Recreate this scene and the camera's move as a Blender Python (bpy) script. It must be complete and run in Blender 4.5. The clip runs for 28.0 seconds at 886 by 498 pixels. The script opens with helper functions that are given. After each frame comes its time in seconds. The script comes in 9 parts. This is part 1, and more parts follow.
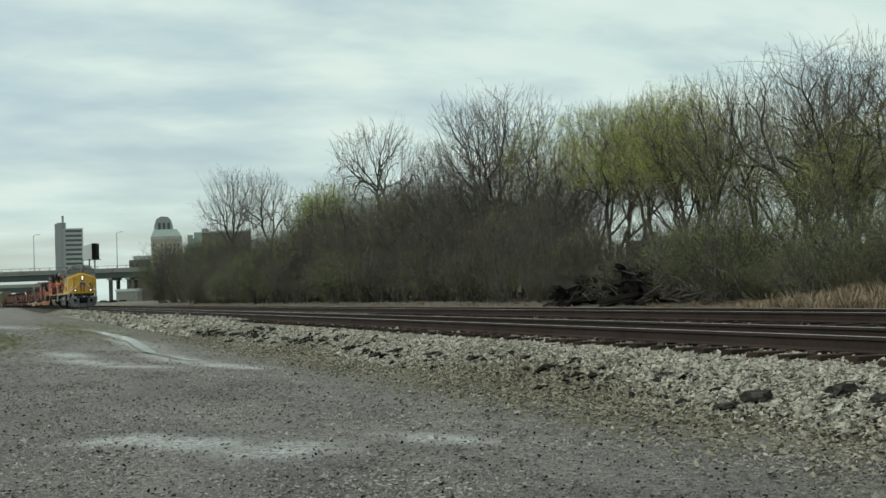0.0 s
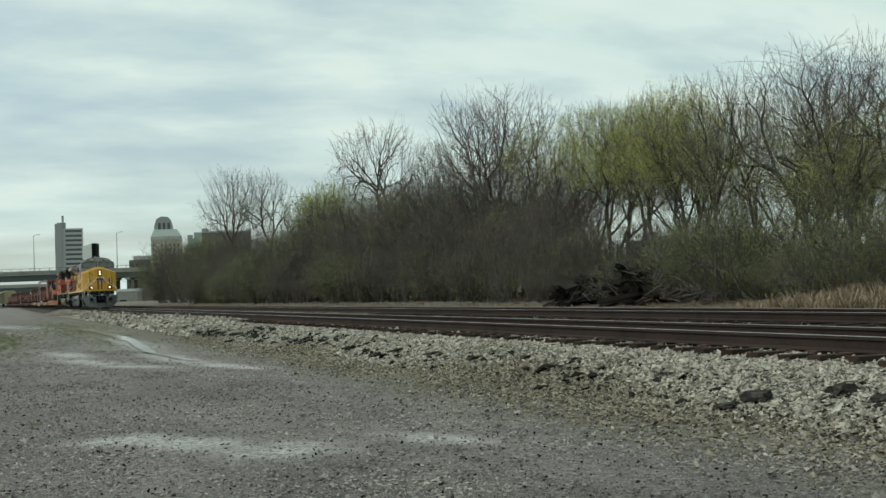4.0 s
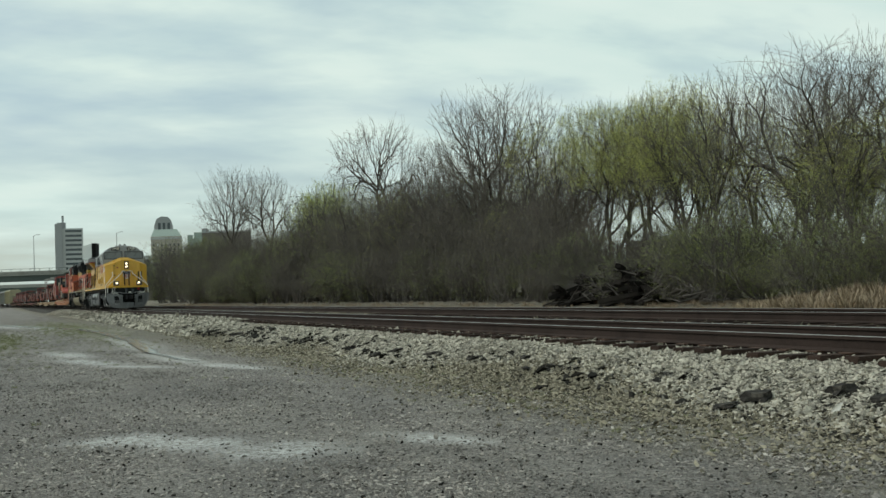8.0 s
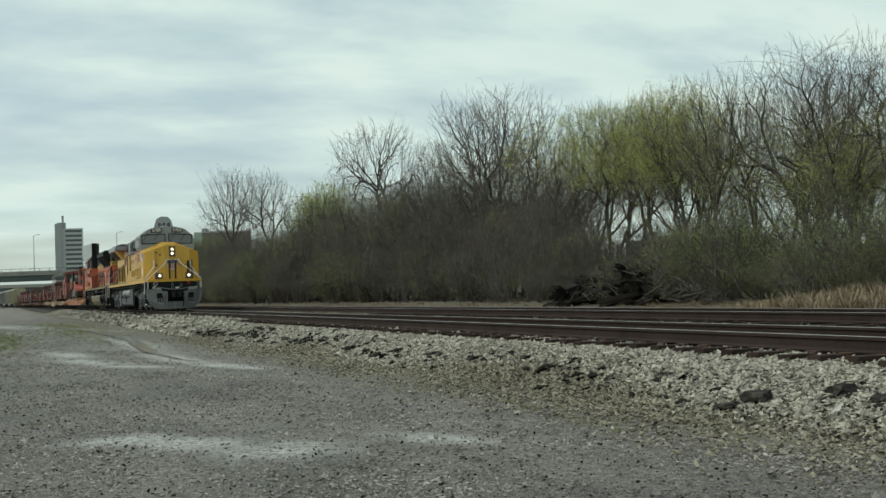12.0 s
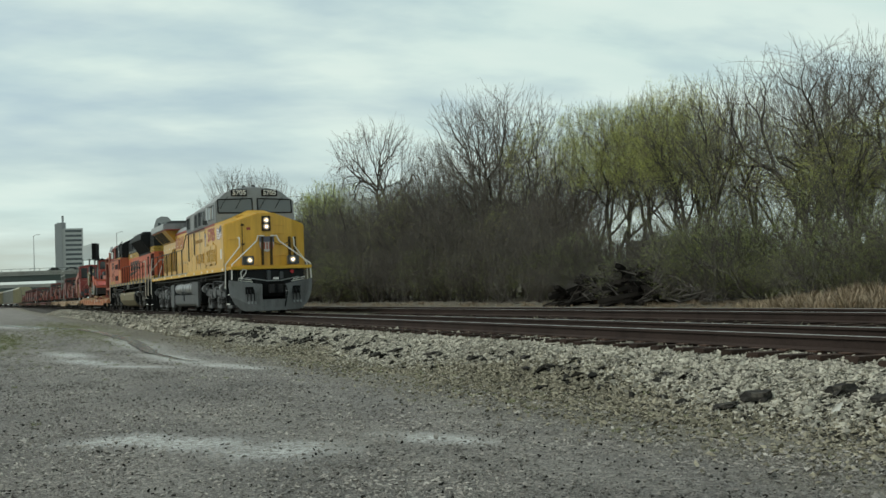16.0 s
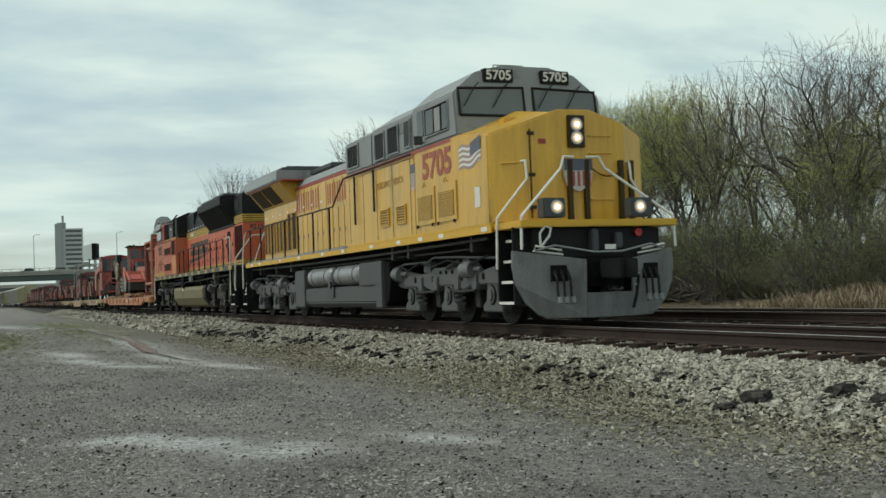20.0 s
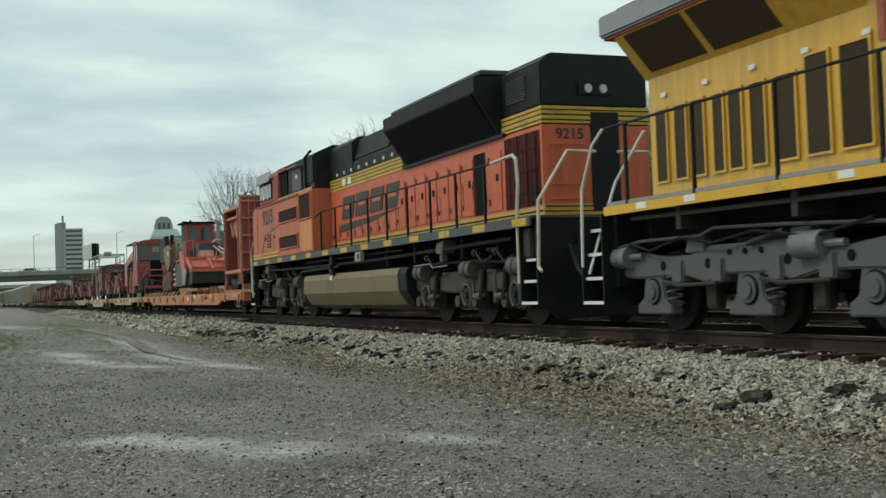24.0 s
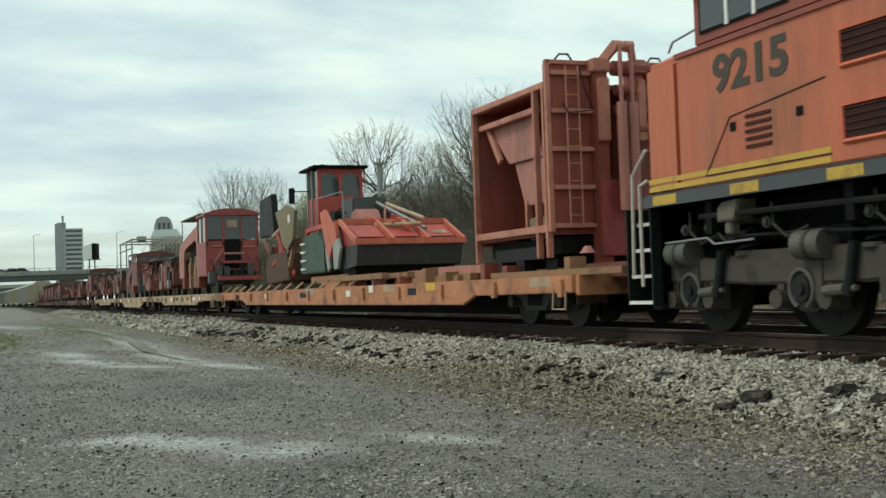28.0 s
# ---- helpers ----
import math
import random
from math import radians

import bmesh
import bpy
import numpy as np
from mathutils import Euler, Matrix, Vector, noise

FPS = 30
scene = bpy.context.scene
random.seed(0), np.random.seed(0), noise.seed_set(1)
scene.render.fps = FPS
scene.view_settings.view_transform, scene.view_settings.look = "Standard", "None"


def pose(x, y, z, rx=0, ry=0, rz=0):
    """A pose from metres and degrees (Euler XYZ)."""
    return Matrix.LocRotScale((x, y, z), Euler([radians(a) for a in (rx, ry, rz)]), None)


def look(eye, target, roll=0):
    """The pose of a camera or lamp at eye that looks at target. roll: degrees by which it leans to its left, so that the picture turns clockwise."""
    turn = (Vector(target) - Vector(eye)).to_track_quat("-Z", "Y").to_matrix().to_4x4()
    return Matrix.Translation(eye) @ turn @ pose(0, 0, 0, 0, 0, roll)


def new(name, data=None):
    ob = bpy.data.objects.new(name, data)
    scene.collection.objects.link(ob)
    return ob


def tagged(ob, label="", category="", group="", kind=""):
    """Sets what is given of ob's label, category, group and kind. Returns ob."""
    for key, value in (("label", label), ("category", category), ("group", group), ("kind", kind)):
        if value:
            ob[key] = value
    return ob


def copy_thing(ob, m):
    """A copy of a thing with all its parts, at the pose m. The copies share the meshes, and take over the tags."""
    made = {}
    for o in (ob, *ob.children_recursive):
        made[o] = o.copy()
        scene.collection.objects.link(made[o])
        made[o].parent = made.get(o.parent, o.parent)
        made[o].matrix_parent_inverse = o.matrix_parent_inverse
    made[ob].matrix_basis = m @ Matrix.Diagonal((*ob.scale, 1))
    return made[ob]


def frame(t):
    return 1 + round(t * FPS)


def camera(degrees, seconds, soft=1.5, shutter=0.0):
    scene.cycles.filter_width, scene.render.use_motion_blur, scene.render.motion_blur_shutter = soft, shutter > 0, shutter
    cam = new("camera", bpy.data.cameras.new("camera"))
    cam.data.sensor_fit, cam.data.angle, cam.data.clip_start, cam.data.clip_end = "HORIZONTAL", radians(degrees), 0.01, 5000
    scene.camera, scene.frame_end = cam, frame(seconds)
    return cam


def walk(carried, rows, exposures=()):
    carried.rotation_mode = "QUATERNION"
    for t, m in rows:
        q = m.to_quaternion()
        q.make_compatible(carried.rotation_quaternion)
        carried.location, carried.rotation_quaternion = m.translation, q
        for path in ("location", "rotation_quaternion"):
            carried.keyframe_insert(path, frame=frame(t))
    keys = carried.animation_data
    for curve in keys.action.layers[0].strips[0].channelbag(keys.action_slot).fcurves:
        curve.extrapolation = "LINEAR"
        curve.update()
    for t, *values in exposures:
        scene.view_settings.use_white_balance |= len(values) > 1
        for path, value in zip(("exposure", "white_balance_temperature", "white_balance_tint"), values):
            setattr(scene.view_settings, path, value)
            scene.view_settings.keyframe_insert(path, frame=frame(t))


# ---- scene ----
# Camera: a fixed tripod shot beside a two-track line. x runs along the track, y away from the lens, z = 0 at the rail tops.
SECONDS = 28.0
EYE = Vector((0.0, -9.345, 0.66))
YAW, PITCH, LEAN = 0.378, 0.0351, -2.028
cam = camera(42.42, SECONDS, soft=1.5, shutter=0.2)
AIM = EYE + Vector((-math.cos(YAW) * math.cos(PITCH), math.sin(YAW) * math.cos(PITCH), math.sin(PITCH)))
walk(cam, [(0, look(EYE, AIM, LEAN)), (SECONDS, look(EYE, AIM, LEAN))], exposures=[(0, 0.12), (23.0, 0.13), (25.0, 0.24), (SECONDS, 0.33)])

# ---- daylight: bright, thinly overcast ----
SUN_UP, SUN_ROUND = 48.0, 200.0
world = bpy.data.worlds.new("world")
scene.world = world
world.use_nodes = True


def sky_world():
    nt = world.node_tree
    n, l = nt.nodes, nt.links
    n.clear()
    out, bg = n.new("ShaderNodeOutputWorld"), n.new("ShaderNodeBackground")
    sky = n.new("ShaderNodeTexSky")
    sky.sky_type, sky.sun_disc = "NISHITA", False
    sky.sun_elevation, sky.sun_rotation = radians(SUN_UP), radians(SUN_ROUND)
    sky.air_density, sky.dust_density, sky.ozone_density = 1.0, 1.5, 1.0
    co = n.new("ShaderNodeTexCoord")
    sep = n.new("ShaderNodeSeparateXYZ")
    l.new(co.outputs["Generated"], sep.inputs[0])
    # flat cloud sheet: direction divided by its height
    up = n.new("ShaderNodeMath")
    up.operation, up.inputs[1].default_value = "MAXIMUM", 0.0
    l.new(sep.outputs[2], up.inputs[0])
    add = n.new("ShaderNodeMath")
    add.operation, add.inputs[1].default_value = "ADD", 0.22
    l.new(up.outputs[0], add.inputs[0])
    div = n.new("ShaderNodeVectorMath")
    div.operation = "DIVIDE"
    cmb = n.new("ShaderNodeCombineXYZ")
    for i in range(3):
        l.new(add.outputs[0], cmb.inputs[i])
    l.new(co.outputs["Generated"], div.inputs[0])
    l.new(cmb.outputs[0], div.inputs[1])
    mp = n.new("ShaderNodeMapping")
    mp.inputs["Rotation"].default_value = (0, 0, radians(-20))
    mp.inputs["Scale"].default_value = (1.5, 0.8, 1.0)
    mp.inputs["Location"].default_value = (0.7, 2.1, 0.0)
    l.new(div.outputs[0], mp.inputs[0])
    big, fine = n.new("ShaderNodeTexNoise"), n.new("ShaderNodeTexNoise")
    big.inputs["Scale"].default_value, big.inputs["Detail"].default_value, big.inputs["Roughness"].default_value = 0.75, 6, 0.55
    big.inputs["Distortion"].default_value = 0.5
    fine.inputs["Scale"].default_value, fine.inputs["Detail"].default_value = 2.6, 6
    l.new(mp.outputs[0], big.inputs["Vector"])
    l.new(mp.outputs[0], fine.inputs["Vector"])
    mix = n.new("ShaderNodeMix")
    mix.data_type, mix.inputs["Factor"].default_value = "FLOAT", 0.38
    l.new(big.outputs["Fac"], mix.inputs[2])
    l.new(fine.outputs["Fac"], mix.inputs[3])
    ramp = n.new("ShaderNodeValToRGB")
    e = ramp.color_ramp.elements
    e[0].position, e[0].color = 0.38, (0.38, 0.38, 0.38, 1)
    e[1].position, e[1].color = 0.55, (0.97, 0.97, 0.97, 1)
    l.new(mix.outputs[0], ramp.inputs[0])
    tint = n.new("ShaderNodeValToRGB")
    t = tint.color_ramp.elements
    t[0].position, t[0].color = 0.38, (5.7, 7.2, 6.8, 1)
    t[1].position, t[1].color = 0.68, (6.7, 7.9, 7.3, 1)
    l.new(fine.outputs["Fac"], tint.inputs[0])
    both = n.new("ShaderNodeMix")
    both.data_type = "RGBA"
    l.new(ramp.outputs[0], both.inputs["Factor"])
    l.new(sky.outputs[0], both.inputs[6])
    l.new(tint.outputs[0], both.inputs[7])
    l.new(both.outputs[2], bg.inputs["Color"])
    bg.inputs["Strength"].default_value = 0.1
    l.new(bg.outputs[0], out.inputs["Surface"])


sky_world()
sun = new("sun", bpy.data.lights.new("sun", "SUN"))
sun.data.energy, sun.data.angle, sun.data.color = 1.1, radians(14), (1.0, 0.96, 0.9)
az = radians(SUN_ROUND)
sun.matrix_world = look((0, 0, 60), Vector((0, 0, 60)) - Vector((math.sin(az) * math.cos(radians(SUN_UP)), math.cos(az) * math.cos(radians(SUN_UP)), math.sin(radians(SUN_UP)))))


# ---- materials ----
def socket(nt, kind, **kw):
    node = nt.nodes.new(kind)
    for k, v in kw.items():
        if k in node.inputs:
            node.inputs[k].default_value = v
    return node


def mat(name, color, rough=0.6, metal=0.0, vary=0.25, scale=3.0, grain=40.0, bump=0.15, dirt=None, dirt_amount=0.4, dirt_scale=1.2, streak=1.0, coat=0.0, island=0.0, objvar=0.0, spec=0.5):
    """Painted, rusted or natural surface: broad tone drift, fine grain, patches of dirt, and relief."""
    m = bpy.data.materials.new(name)
    m.use_nodes = True
    nt = m.node_tree
    n, l = nt.nodes, nt.links
    bs = n["Principled BSDF"]
    bs.inputs["Metallic"].default_value = metal
    bs.inputs["Specular IOR Level"].default_value = spec
    bs.inputs["Coat Weight"].default_value = coat
    bs.inputs["Coat Roughness"].default_value = 0.22
    co = n.new("ShaderNodeTexCoord")
    mp = n.new("ShaderNodeMapping")
    mp.inputs["Scale"].default_value = (1, 1, 1 / streak)
    l.new(co.outputs["Object"], mp.inputs[0])
    broad = socket(nt, "ShaderNodeTexNoise", Scale=scale, Detail=4.0, Roughness=0.6)
    fine = socket(nt, "ShaderNodeTexNoise", Scale=grain, Detail=3.0, Roughness=0.6)
    l.new(mp.outputs[0], broad.inputs["Vector"])
    l.new(co.outputs["Object"], fine.inputs["Vector"])
    val = n.new("ShaderNodeMath")
    val.operation = "MULTIPLY_ADD"
    val.inputs[1].default_value, val.inputs[2].default_value = 1.0, 0.0
    l.new(broad.outputs["Fac"], val.inputs[0])
    mixn = n.new("ShaderNodeMath")
    mixn.operation = "ADD"
    l.new(val.outputs[0], mixn.inputs[0])
    l.new(fine.outputs["Fac"], mixn.inputs[1])
    fac = n.new("ShaderNodeMapRange")
    fac.inputs["From Min"].default_value, fac.inputs["From Max"].default_value = 0.6, 1.4
    fac.inputs["To Min"].default_value, fac.inputs["To Max"].default_value = 1 - vary, 1 + vary
    l.new(mixn.outputs[0], fac.inputs["Value"])
    last = fac.outputs[0]
    if island or objvar:
        src = n.new("ShaderNodeNewGeometry") if island else n.new("ShaderNodeObjectInfo")
        rnd = src.outputs["Random Per Island"] if island else src.outputs["Random"]
        mr = n.new("ShaderNodeMapRange")
        k = island or objvar
        mr.inputs["To Min"].default_value, mr.inputs["To Max"].default_value = 1 - k, 1 + k
        l.new(rnd, mr.inputs["Value"])
        mul = n.new("ShaderNodeMath")
        mul.operation = "MULTIPLY"
        l.new(last, mul.inputs[0])
        l.new(mr.outputs[0], mul.inputs[1])
        last = mul.outputs[0]
    base = n.new("ShaderNodeVectorMath")
    base.operation = "SCALE"
    base.inputs[0].default_value = color
    l.new(last, base.inputs["Scale"])
    final = base.outputs[0]
    if dirt:
        dn = socket(nt, "ShaderNodeTexNoise", Scale=dirt_scale, Detail=6.0, Roughness=0.7)
        l.new(mp.outputs[0], dn.inputs["Vector"])
        dm = n.new("ShaderNodeMapRange")
        dm.inputs["From Min"].default_value, dm.inputs["From Max"].default_value = 0.68 - 0.35 * dirt_amount, 0.85 - 0.25 * dirt_amount
        l.new(dn.outputs["Fac"], dm.inputs["Value"])
        mx = n.new("ShaderNodeMix")
        mx.data_type = "RGBA"
        mx.inputs[7].default_value = (*dirt, 1)
        l.new(dm.outputs[0], mx.inputs["Factor"])
        l.new(final, mx.inputs[6])
        final = mx.outputs[2]
    if streak > 1.5:
        sm = n.new("ShaderNodeMapping")
        sm.inputs["Scale"].default_value = (7.0, 7.0, 0.55)
        l.new(co.outputs["Object"], sm.inputs[0])
        sn = socket(nt, "ShaderNodeTexNoise", Scale=1.0, Detail=5.0, Roughness=0.65)
        l.new(sm.outputs[0], sn.inputs["Vector"])
        sr = n.new("ShaderNodeMapRange")
        sr.inputs["From Min"].default_value, sr.inputs["From Max"].default_value = 0.3, 0.7
        sr.inputs["To Min"].default_value, sr.inputs["To Max"].default_value = 0.82, 1.10
        l.new(sn.outputs["Fac"], sr.inputs["Value"])
        sc = n.new("ShaderNodeVectorMath")
        sc.operation = "SCALE"
        l.new(final, sc.inputs[0])
        l.new(sr.outputs[0], sc.inputs["Scale"])
        final = sc.outputs[0]
    l.new(final, bs.inputs["Base Color"])
    rr = n.new("ShaderNodeMapRange")
    rr.inputs["To Min"].default_value, rr.inputs["To Max"].default_value = max(0.05, rough - 0.12), min(1, rough + 0.12)
    l.new(broad.outputs["Fac"], rr.inputs["Value"])
    l.new(rr.outputs[0], bs.inputs["Roughness"])
    if bump:
        bp = n.new("ShaderNodeBump")
        bp.inputs["Strength"].default_value, bp.inputs["Distance"].default_value = bump, 0.02
        l.new(fine.outputs["Fac"], bp.inputs["Height"])
        l.new(bp.outputs[0], bs.inputs["Normal"])
    return m


def glow(name, color, strength):
    m = bpy.data.materials.new(name)
    m.use_nodes = True
    b = m.node_tree.nodes["Principled BSDF"]
    b.inputs["Base Color"].default_value = (0.9, 0.9, 0.85, 1)
    b.inputs["Emission Color"].default_value, b.inputs["Emission Strength"].default_value = (*color, 1), strength
    return m


def glassy(name, color, rough=0.06):
    """Dark glazing with a clear reflection."""
    m = bpy.data.materials.new(name)
    m.use_nodes = True
    b = m.node_tree.nodes["Principled BSDF"]
    b.inputs["Base Color"].default_value, b.inputs["Roughness"].default_value = (*color, 1), rough
    b.inputs["Specular IOR Level"].default_value = 0.6
    return m


GRIME = (0.055, 0.048, 0.04)
M_YELLOW = mat("yellow_paint", (0.655, 0.362, 0.036), 0.42, vary=0.10, dirt=(0.40, 0.26, 0.07), dirt_amount=0.45, dirt_scale=2.2, streak=5, bump=0.04, coat=0.22)
M_SILL_YELLOW = mat("sill_yellow_paint", (0.64, 0.36, 0.025), 0.5, vary=0.12, dirt=GRIME, dirt_amount=0.25, bump=0.04)
M_LGREY = mat("light_grey_paint", (0.235, 0.24, 0.235), 0.5, vary=0.12, dirt=(0.12, 0.11, 0.1), dirt_amount=0.3, bump=0.04)
M_UGREY = mat("underframe_grey_paint", (0.064, 0.066, 0.067), 0.55, vary=0.25, dirt=(0.07, 0.06, 0.055), dirt_amount=0.5, bump=0.1)
M_PLOW = mat("grey_plow_paint", (0.165, 0.167, 0.166), 0.5, vary=0.3, dirt=(0.05, 0.045, 0.04), dirt_amount=0.45, streak=3, bump=0.06)
M_DGREY = mat("dark_grey_paint", (0.055, 0.06, 0.062), 0.55, vary=0.2, dirt=GRIME, dirt_amount=0.3, bump=0.06)
M_DUSTYTRUCK = mat("dusty_black_truck_paint", (0.064, 0.055, 0.045), 0.7, spec=0.3, vary=0.35, dirt=(0.022, 0.02, 0.017), dirt_amount=0.5, dirt_scale=3.0, bump=0.15)
M_TRUCKPALE = mat("worn_dusty_metal", (0.085, 0.076, 0.064), 0.6, vary=0.35, dirt=(0.05, 0.044, 0.037), dirt_amount=0.5, dirt_scale=5.0, bump=0.15)
M_DUSTY = mat("dusty_grey_brown_paint", (0.125, 0.108, 0.08), 0.65, vary=0.2, dirt=(0.07, 0.06, 0.045), dirt_amount=0.4, dirt_scale=3.0, bump=0.1)
M_FADEBLACK = mat("faded_black_lettering", (0.045, 0.032, 0.022), 0.6, vary=0.3, dirt=(0.16, 0.07, 0.03), dirt_amount=0.35, dirt_scale=4.0, bump=0.03)
# two dark reds that paint the shade inside the orange locomotive's grilles
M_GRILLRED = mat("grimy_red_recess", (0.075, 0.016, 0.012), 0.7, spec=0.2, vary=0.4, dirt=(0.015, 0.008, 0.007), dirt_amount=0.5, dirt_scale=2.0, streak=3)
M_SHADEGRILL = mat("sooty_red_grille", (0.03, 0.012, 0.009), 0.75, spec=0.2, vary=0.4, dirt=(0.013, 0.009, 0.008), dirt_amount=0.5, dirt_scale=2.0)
M_PALERAIL = mat("worn_pale_handrail", (0.52, 0.46, 0.38), 0.55, vary=0.25, dirt=(0.25, 0.19, 0.14), dirt_amount=0.35, dirt_scale=4.0, bump=0.03)
M_CURTAIN = mat("worn_rubber", (0.035, 0.034, 0.035), 0.7, vary=0.4, dirt=(0.10, 0.095, 0.09), dirt_amount=0.4, dirt_scale=2.5, streak=3, bump=0.2)
M_REDBRIGHT = mat("sun_bleached_orange_red", (0.52, 0.125, 0.07), 0.55, vary=0.2, dirt=(0.28, 0.09, 0.05), dirt_amount=0.4, dirt_scale=4.0, streak=2, bump=0.08)
M_TRUCK = mat("grimy_truck_paint", (0.04, 0.038, 0.034), 0.65, spec=0.3, vary=0.3, dirt=(0.02, 0.018, 0.016), dirt_amount=0.5, bump=0.12)
M_FLAGRED = mat("faded_flag_red", (0.36, 0.23, 0.21), 0.5, vary=0.1, bump=0)
M_BLACK = mat("black_paint", (0.012, 0.0122, 0.0125), 0.55, spec=0.2, vary=0.3, dirt=(0.03, 0.027, 0.022), dirt_amount=0.3, bump=0.08)
# near-black: paints the shade in recesses and under floors, also some black parts
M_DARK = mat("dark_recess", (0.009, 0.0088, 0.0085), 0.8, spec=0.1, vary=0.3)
M_BROWNGRILL = mat("brown_louver", (0.05, 0.034, 0.015), 0.7, vary=0.3, spec=0.25)
M_PINKEDGE = mat("worn_pale_red_edge", (0.46, 0.19, 0.13), 0.7, vary=0.25, dirt=(0.24, 0.07, 0.045), dirt_amount=0.5, bump=0.1)
M_DEEPRED = mat("deep_red_paint", (0.28, 0.05, 0.04), 0.5, vary=0.25, dirt=(0.09, 0.035, 0.03), dirt_amount=0.45, streak=3, bump=0.08)
M_FADEDPINK = mat("sun_faded_red_paint", (0.40, 0.16, 0.12), 0.6, vary=0.2, dirt=(0.2, 0.08, 0.06), dirt_amount=0.4, streak=3, bump=0.08)
M_MESHBACK = mat("shaded_mesh", (0.17, 0.10, 0.02), 0.7, vary=0.2, bump=0)
M_FAINT = mat("faint_brown_lettering", (0.36, 0.185, 0.03), 0.5, vary=0.2, bump=0)
M_OLDRED = mat("faded_red_lettering", (0.36, 0.075, 0.04), 0.5, vary=0.2, dirt=(0.46, 0.20, 0.05), dirt_amount=0.2, dirt_scale=5.0, bump=0.03)
M_TRUCKGREY = mat("dusty_truck_grey", (0.088, 0.09, 0.09), 0.6, vary=0.25, dirt=(0.07, 0.062, 0.055), dirt_amount=0.5, dirt_scale=3.0, bump=0.12)
M_NAVY = mat("faded_navy", (0.10, 0.105, 0.14), 0.5, vary=0.15, bump=0)
M_CORE = glow("lit_bulb", (1.0, 0.80, 0.50), 7.0)
M_LAMPLENS = glow("warm_lit_lens", (1.0, 0.68, 0.36), 0.5)
M_LAMPLENS.node_tree.nodes["Principled BSDF"].inputs["Base Color"].default_value = (0.4, 0.34, 0.25, 1)
# windscreen glass with the sky's pale reflection put into its base colour
M_WINDSCREEN = glassy("pale_windscreen", (0.11, 0.12, 0.12), 0.1)
M_RESERVOIR = mat("glossy_grey_tank_paint", (0.23, 0.235, 0.235), 0.33, vary=0.15, dirt=(0.11, 0.10, 0.09), dirt_amount=0.35, bump=0.03)
M_RED = mat("red_lettering", (0.33, 0.05, 0.028), 0.5, vary=0.12, bump=0.03)
M_WHITE = mat("white_paint", (0.72, 0.70, 0.64), 0.5, vary=0.1, dirt=(0.3, 0.27, 0.22), dirt_amount=0.2, bump=0.03)
M_SHIELD = mat("dull_white_paint", (0.50, 0.49, 0.46), 0.55, vary=0.1, bump=0.02)
M_ORANGE = mat("orange_paint", (0.57, 0.115, 0.047), 0.5, vary=0.15, dirt=(0.33, 0.085, 0.04), dirt_amount=0.38, streak=4, bump=0.05)
M_AMBER = mat("amber_repainted_panel", (0.56, 0.2, 0.05), 0.5, vary=0.15, dirt=(0.33, 0.11, 0.04), dirt_amount=0.35, bump=0.04)
M_ORANGEFADE = mat("sun_faded_orange_paint", (0.475, 0.126, 0.058), 0.55, vary=0.14, dirt=(0.27, 0.105, 0.05), dirt_amount=0.4, streak=4, bump=0.05)
M_STRIPE = mat("stripe_yellow", (0.52, 0.32, 0.04), 0.55, vary=0.15, dirt=(0.17, 0.11, 0.04), dirt_amount=0.42, dirt_scale=2.5)
M_OLIVE = mat("dusty_tank_paint", (0.17, 0.135, 0.065), 0.6, vary=0.15, dirt=(0.10, 0.085, 0.05), dirt_amount=0.4, bump=0.05)
M_STEEL = mat("polished_steel", (0.42, 0.40, 0.38), 0.32, 1.0, vary=0.15, bump=0.03)
M_WHEEL = mat("dark_wheel_steel", (0.016, 0.014, 0.0125), 0.65, 0.1, vary=0.3, spec=0.3)
M_RUST = mat("rusty_steel", (0.085, 0.042, 0.026), 0.85, 0.0, vary=0.35, scale=2.0, dirt=(0.05, 0.035, 0.028), dirt_amount=0.5, bump=0.3)
M_MAROON = mat("grimy_maroon_paint", (0.15, 0.042, 0.034), 0.6, vary=0.3, dirt=(0.05, 0.03, 0.025), dirt_amount=0.5, bump=0.1)
M_REDMACH = mat("faded_red_paint", (0.42, 0.055, 0.035), 0.5, vary=0.2, dirt=(0.14, 0.055, 0.035), dirt_amount=0.45, streak=2, bump=0.08)
M_PINKRED = mat("dull_red_oxide", (0.27, 0.062, 0.04), 0.65, vary=0.2, dirt=(0.12, 0.045, 0.03), dirt_amount=0.45, streak=3, bump=0.1)
M_FLAT = mat("faded_orange_deck_paint", (0.45, 0.185, 0.085), 0.7, vary=0.35, dirt=(0.13, 0.055, 0.032), dirt_amount=0.55, dirt_scale=1.8, bump=0.15)
M_CREAM = mat("faded_cream_paint", (0.40, 0.28, 0.17), 0.65, vary=0.2, dirt=(0.14, 0.08, 0.045), dirt_amount=0.5, bump=0.1)
M_TIMBER = mat("timber", (0.27, 0.145, 0.07), 0.75, vary=0.3, streak=0.3, dirt=(0.12, 0.06, 0.03), dirt_amount=0.4, bump=0.3)
M_GREEN = mat("dark_green_paint", (0.02, 0.05, 0.03), 0.5, vary=0.2, dirt=GRIME, dirt_amount=0.4)
M_CARGREY = mat("galvanised_grey_panel", (0.30, 0.30, 0.27), 0.6, vary=0.15, dirt=(0.17, 0.15, 0.11), dirt_amount=0.4, streak=4)
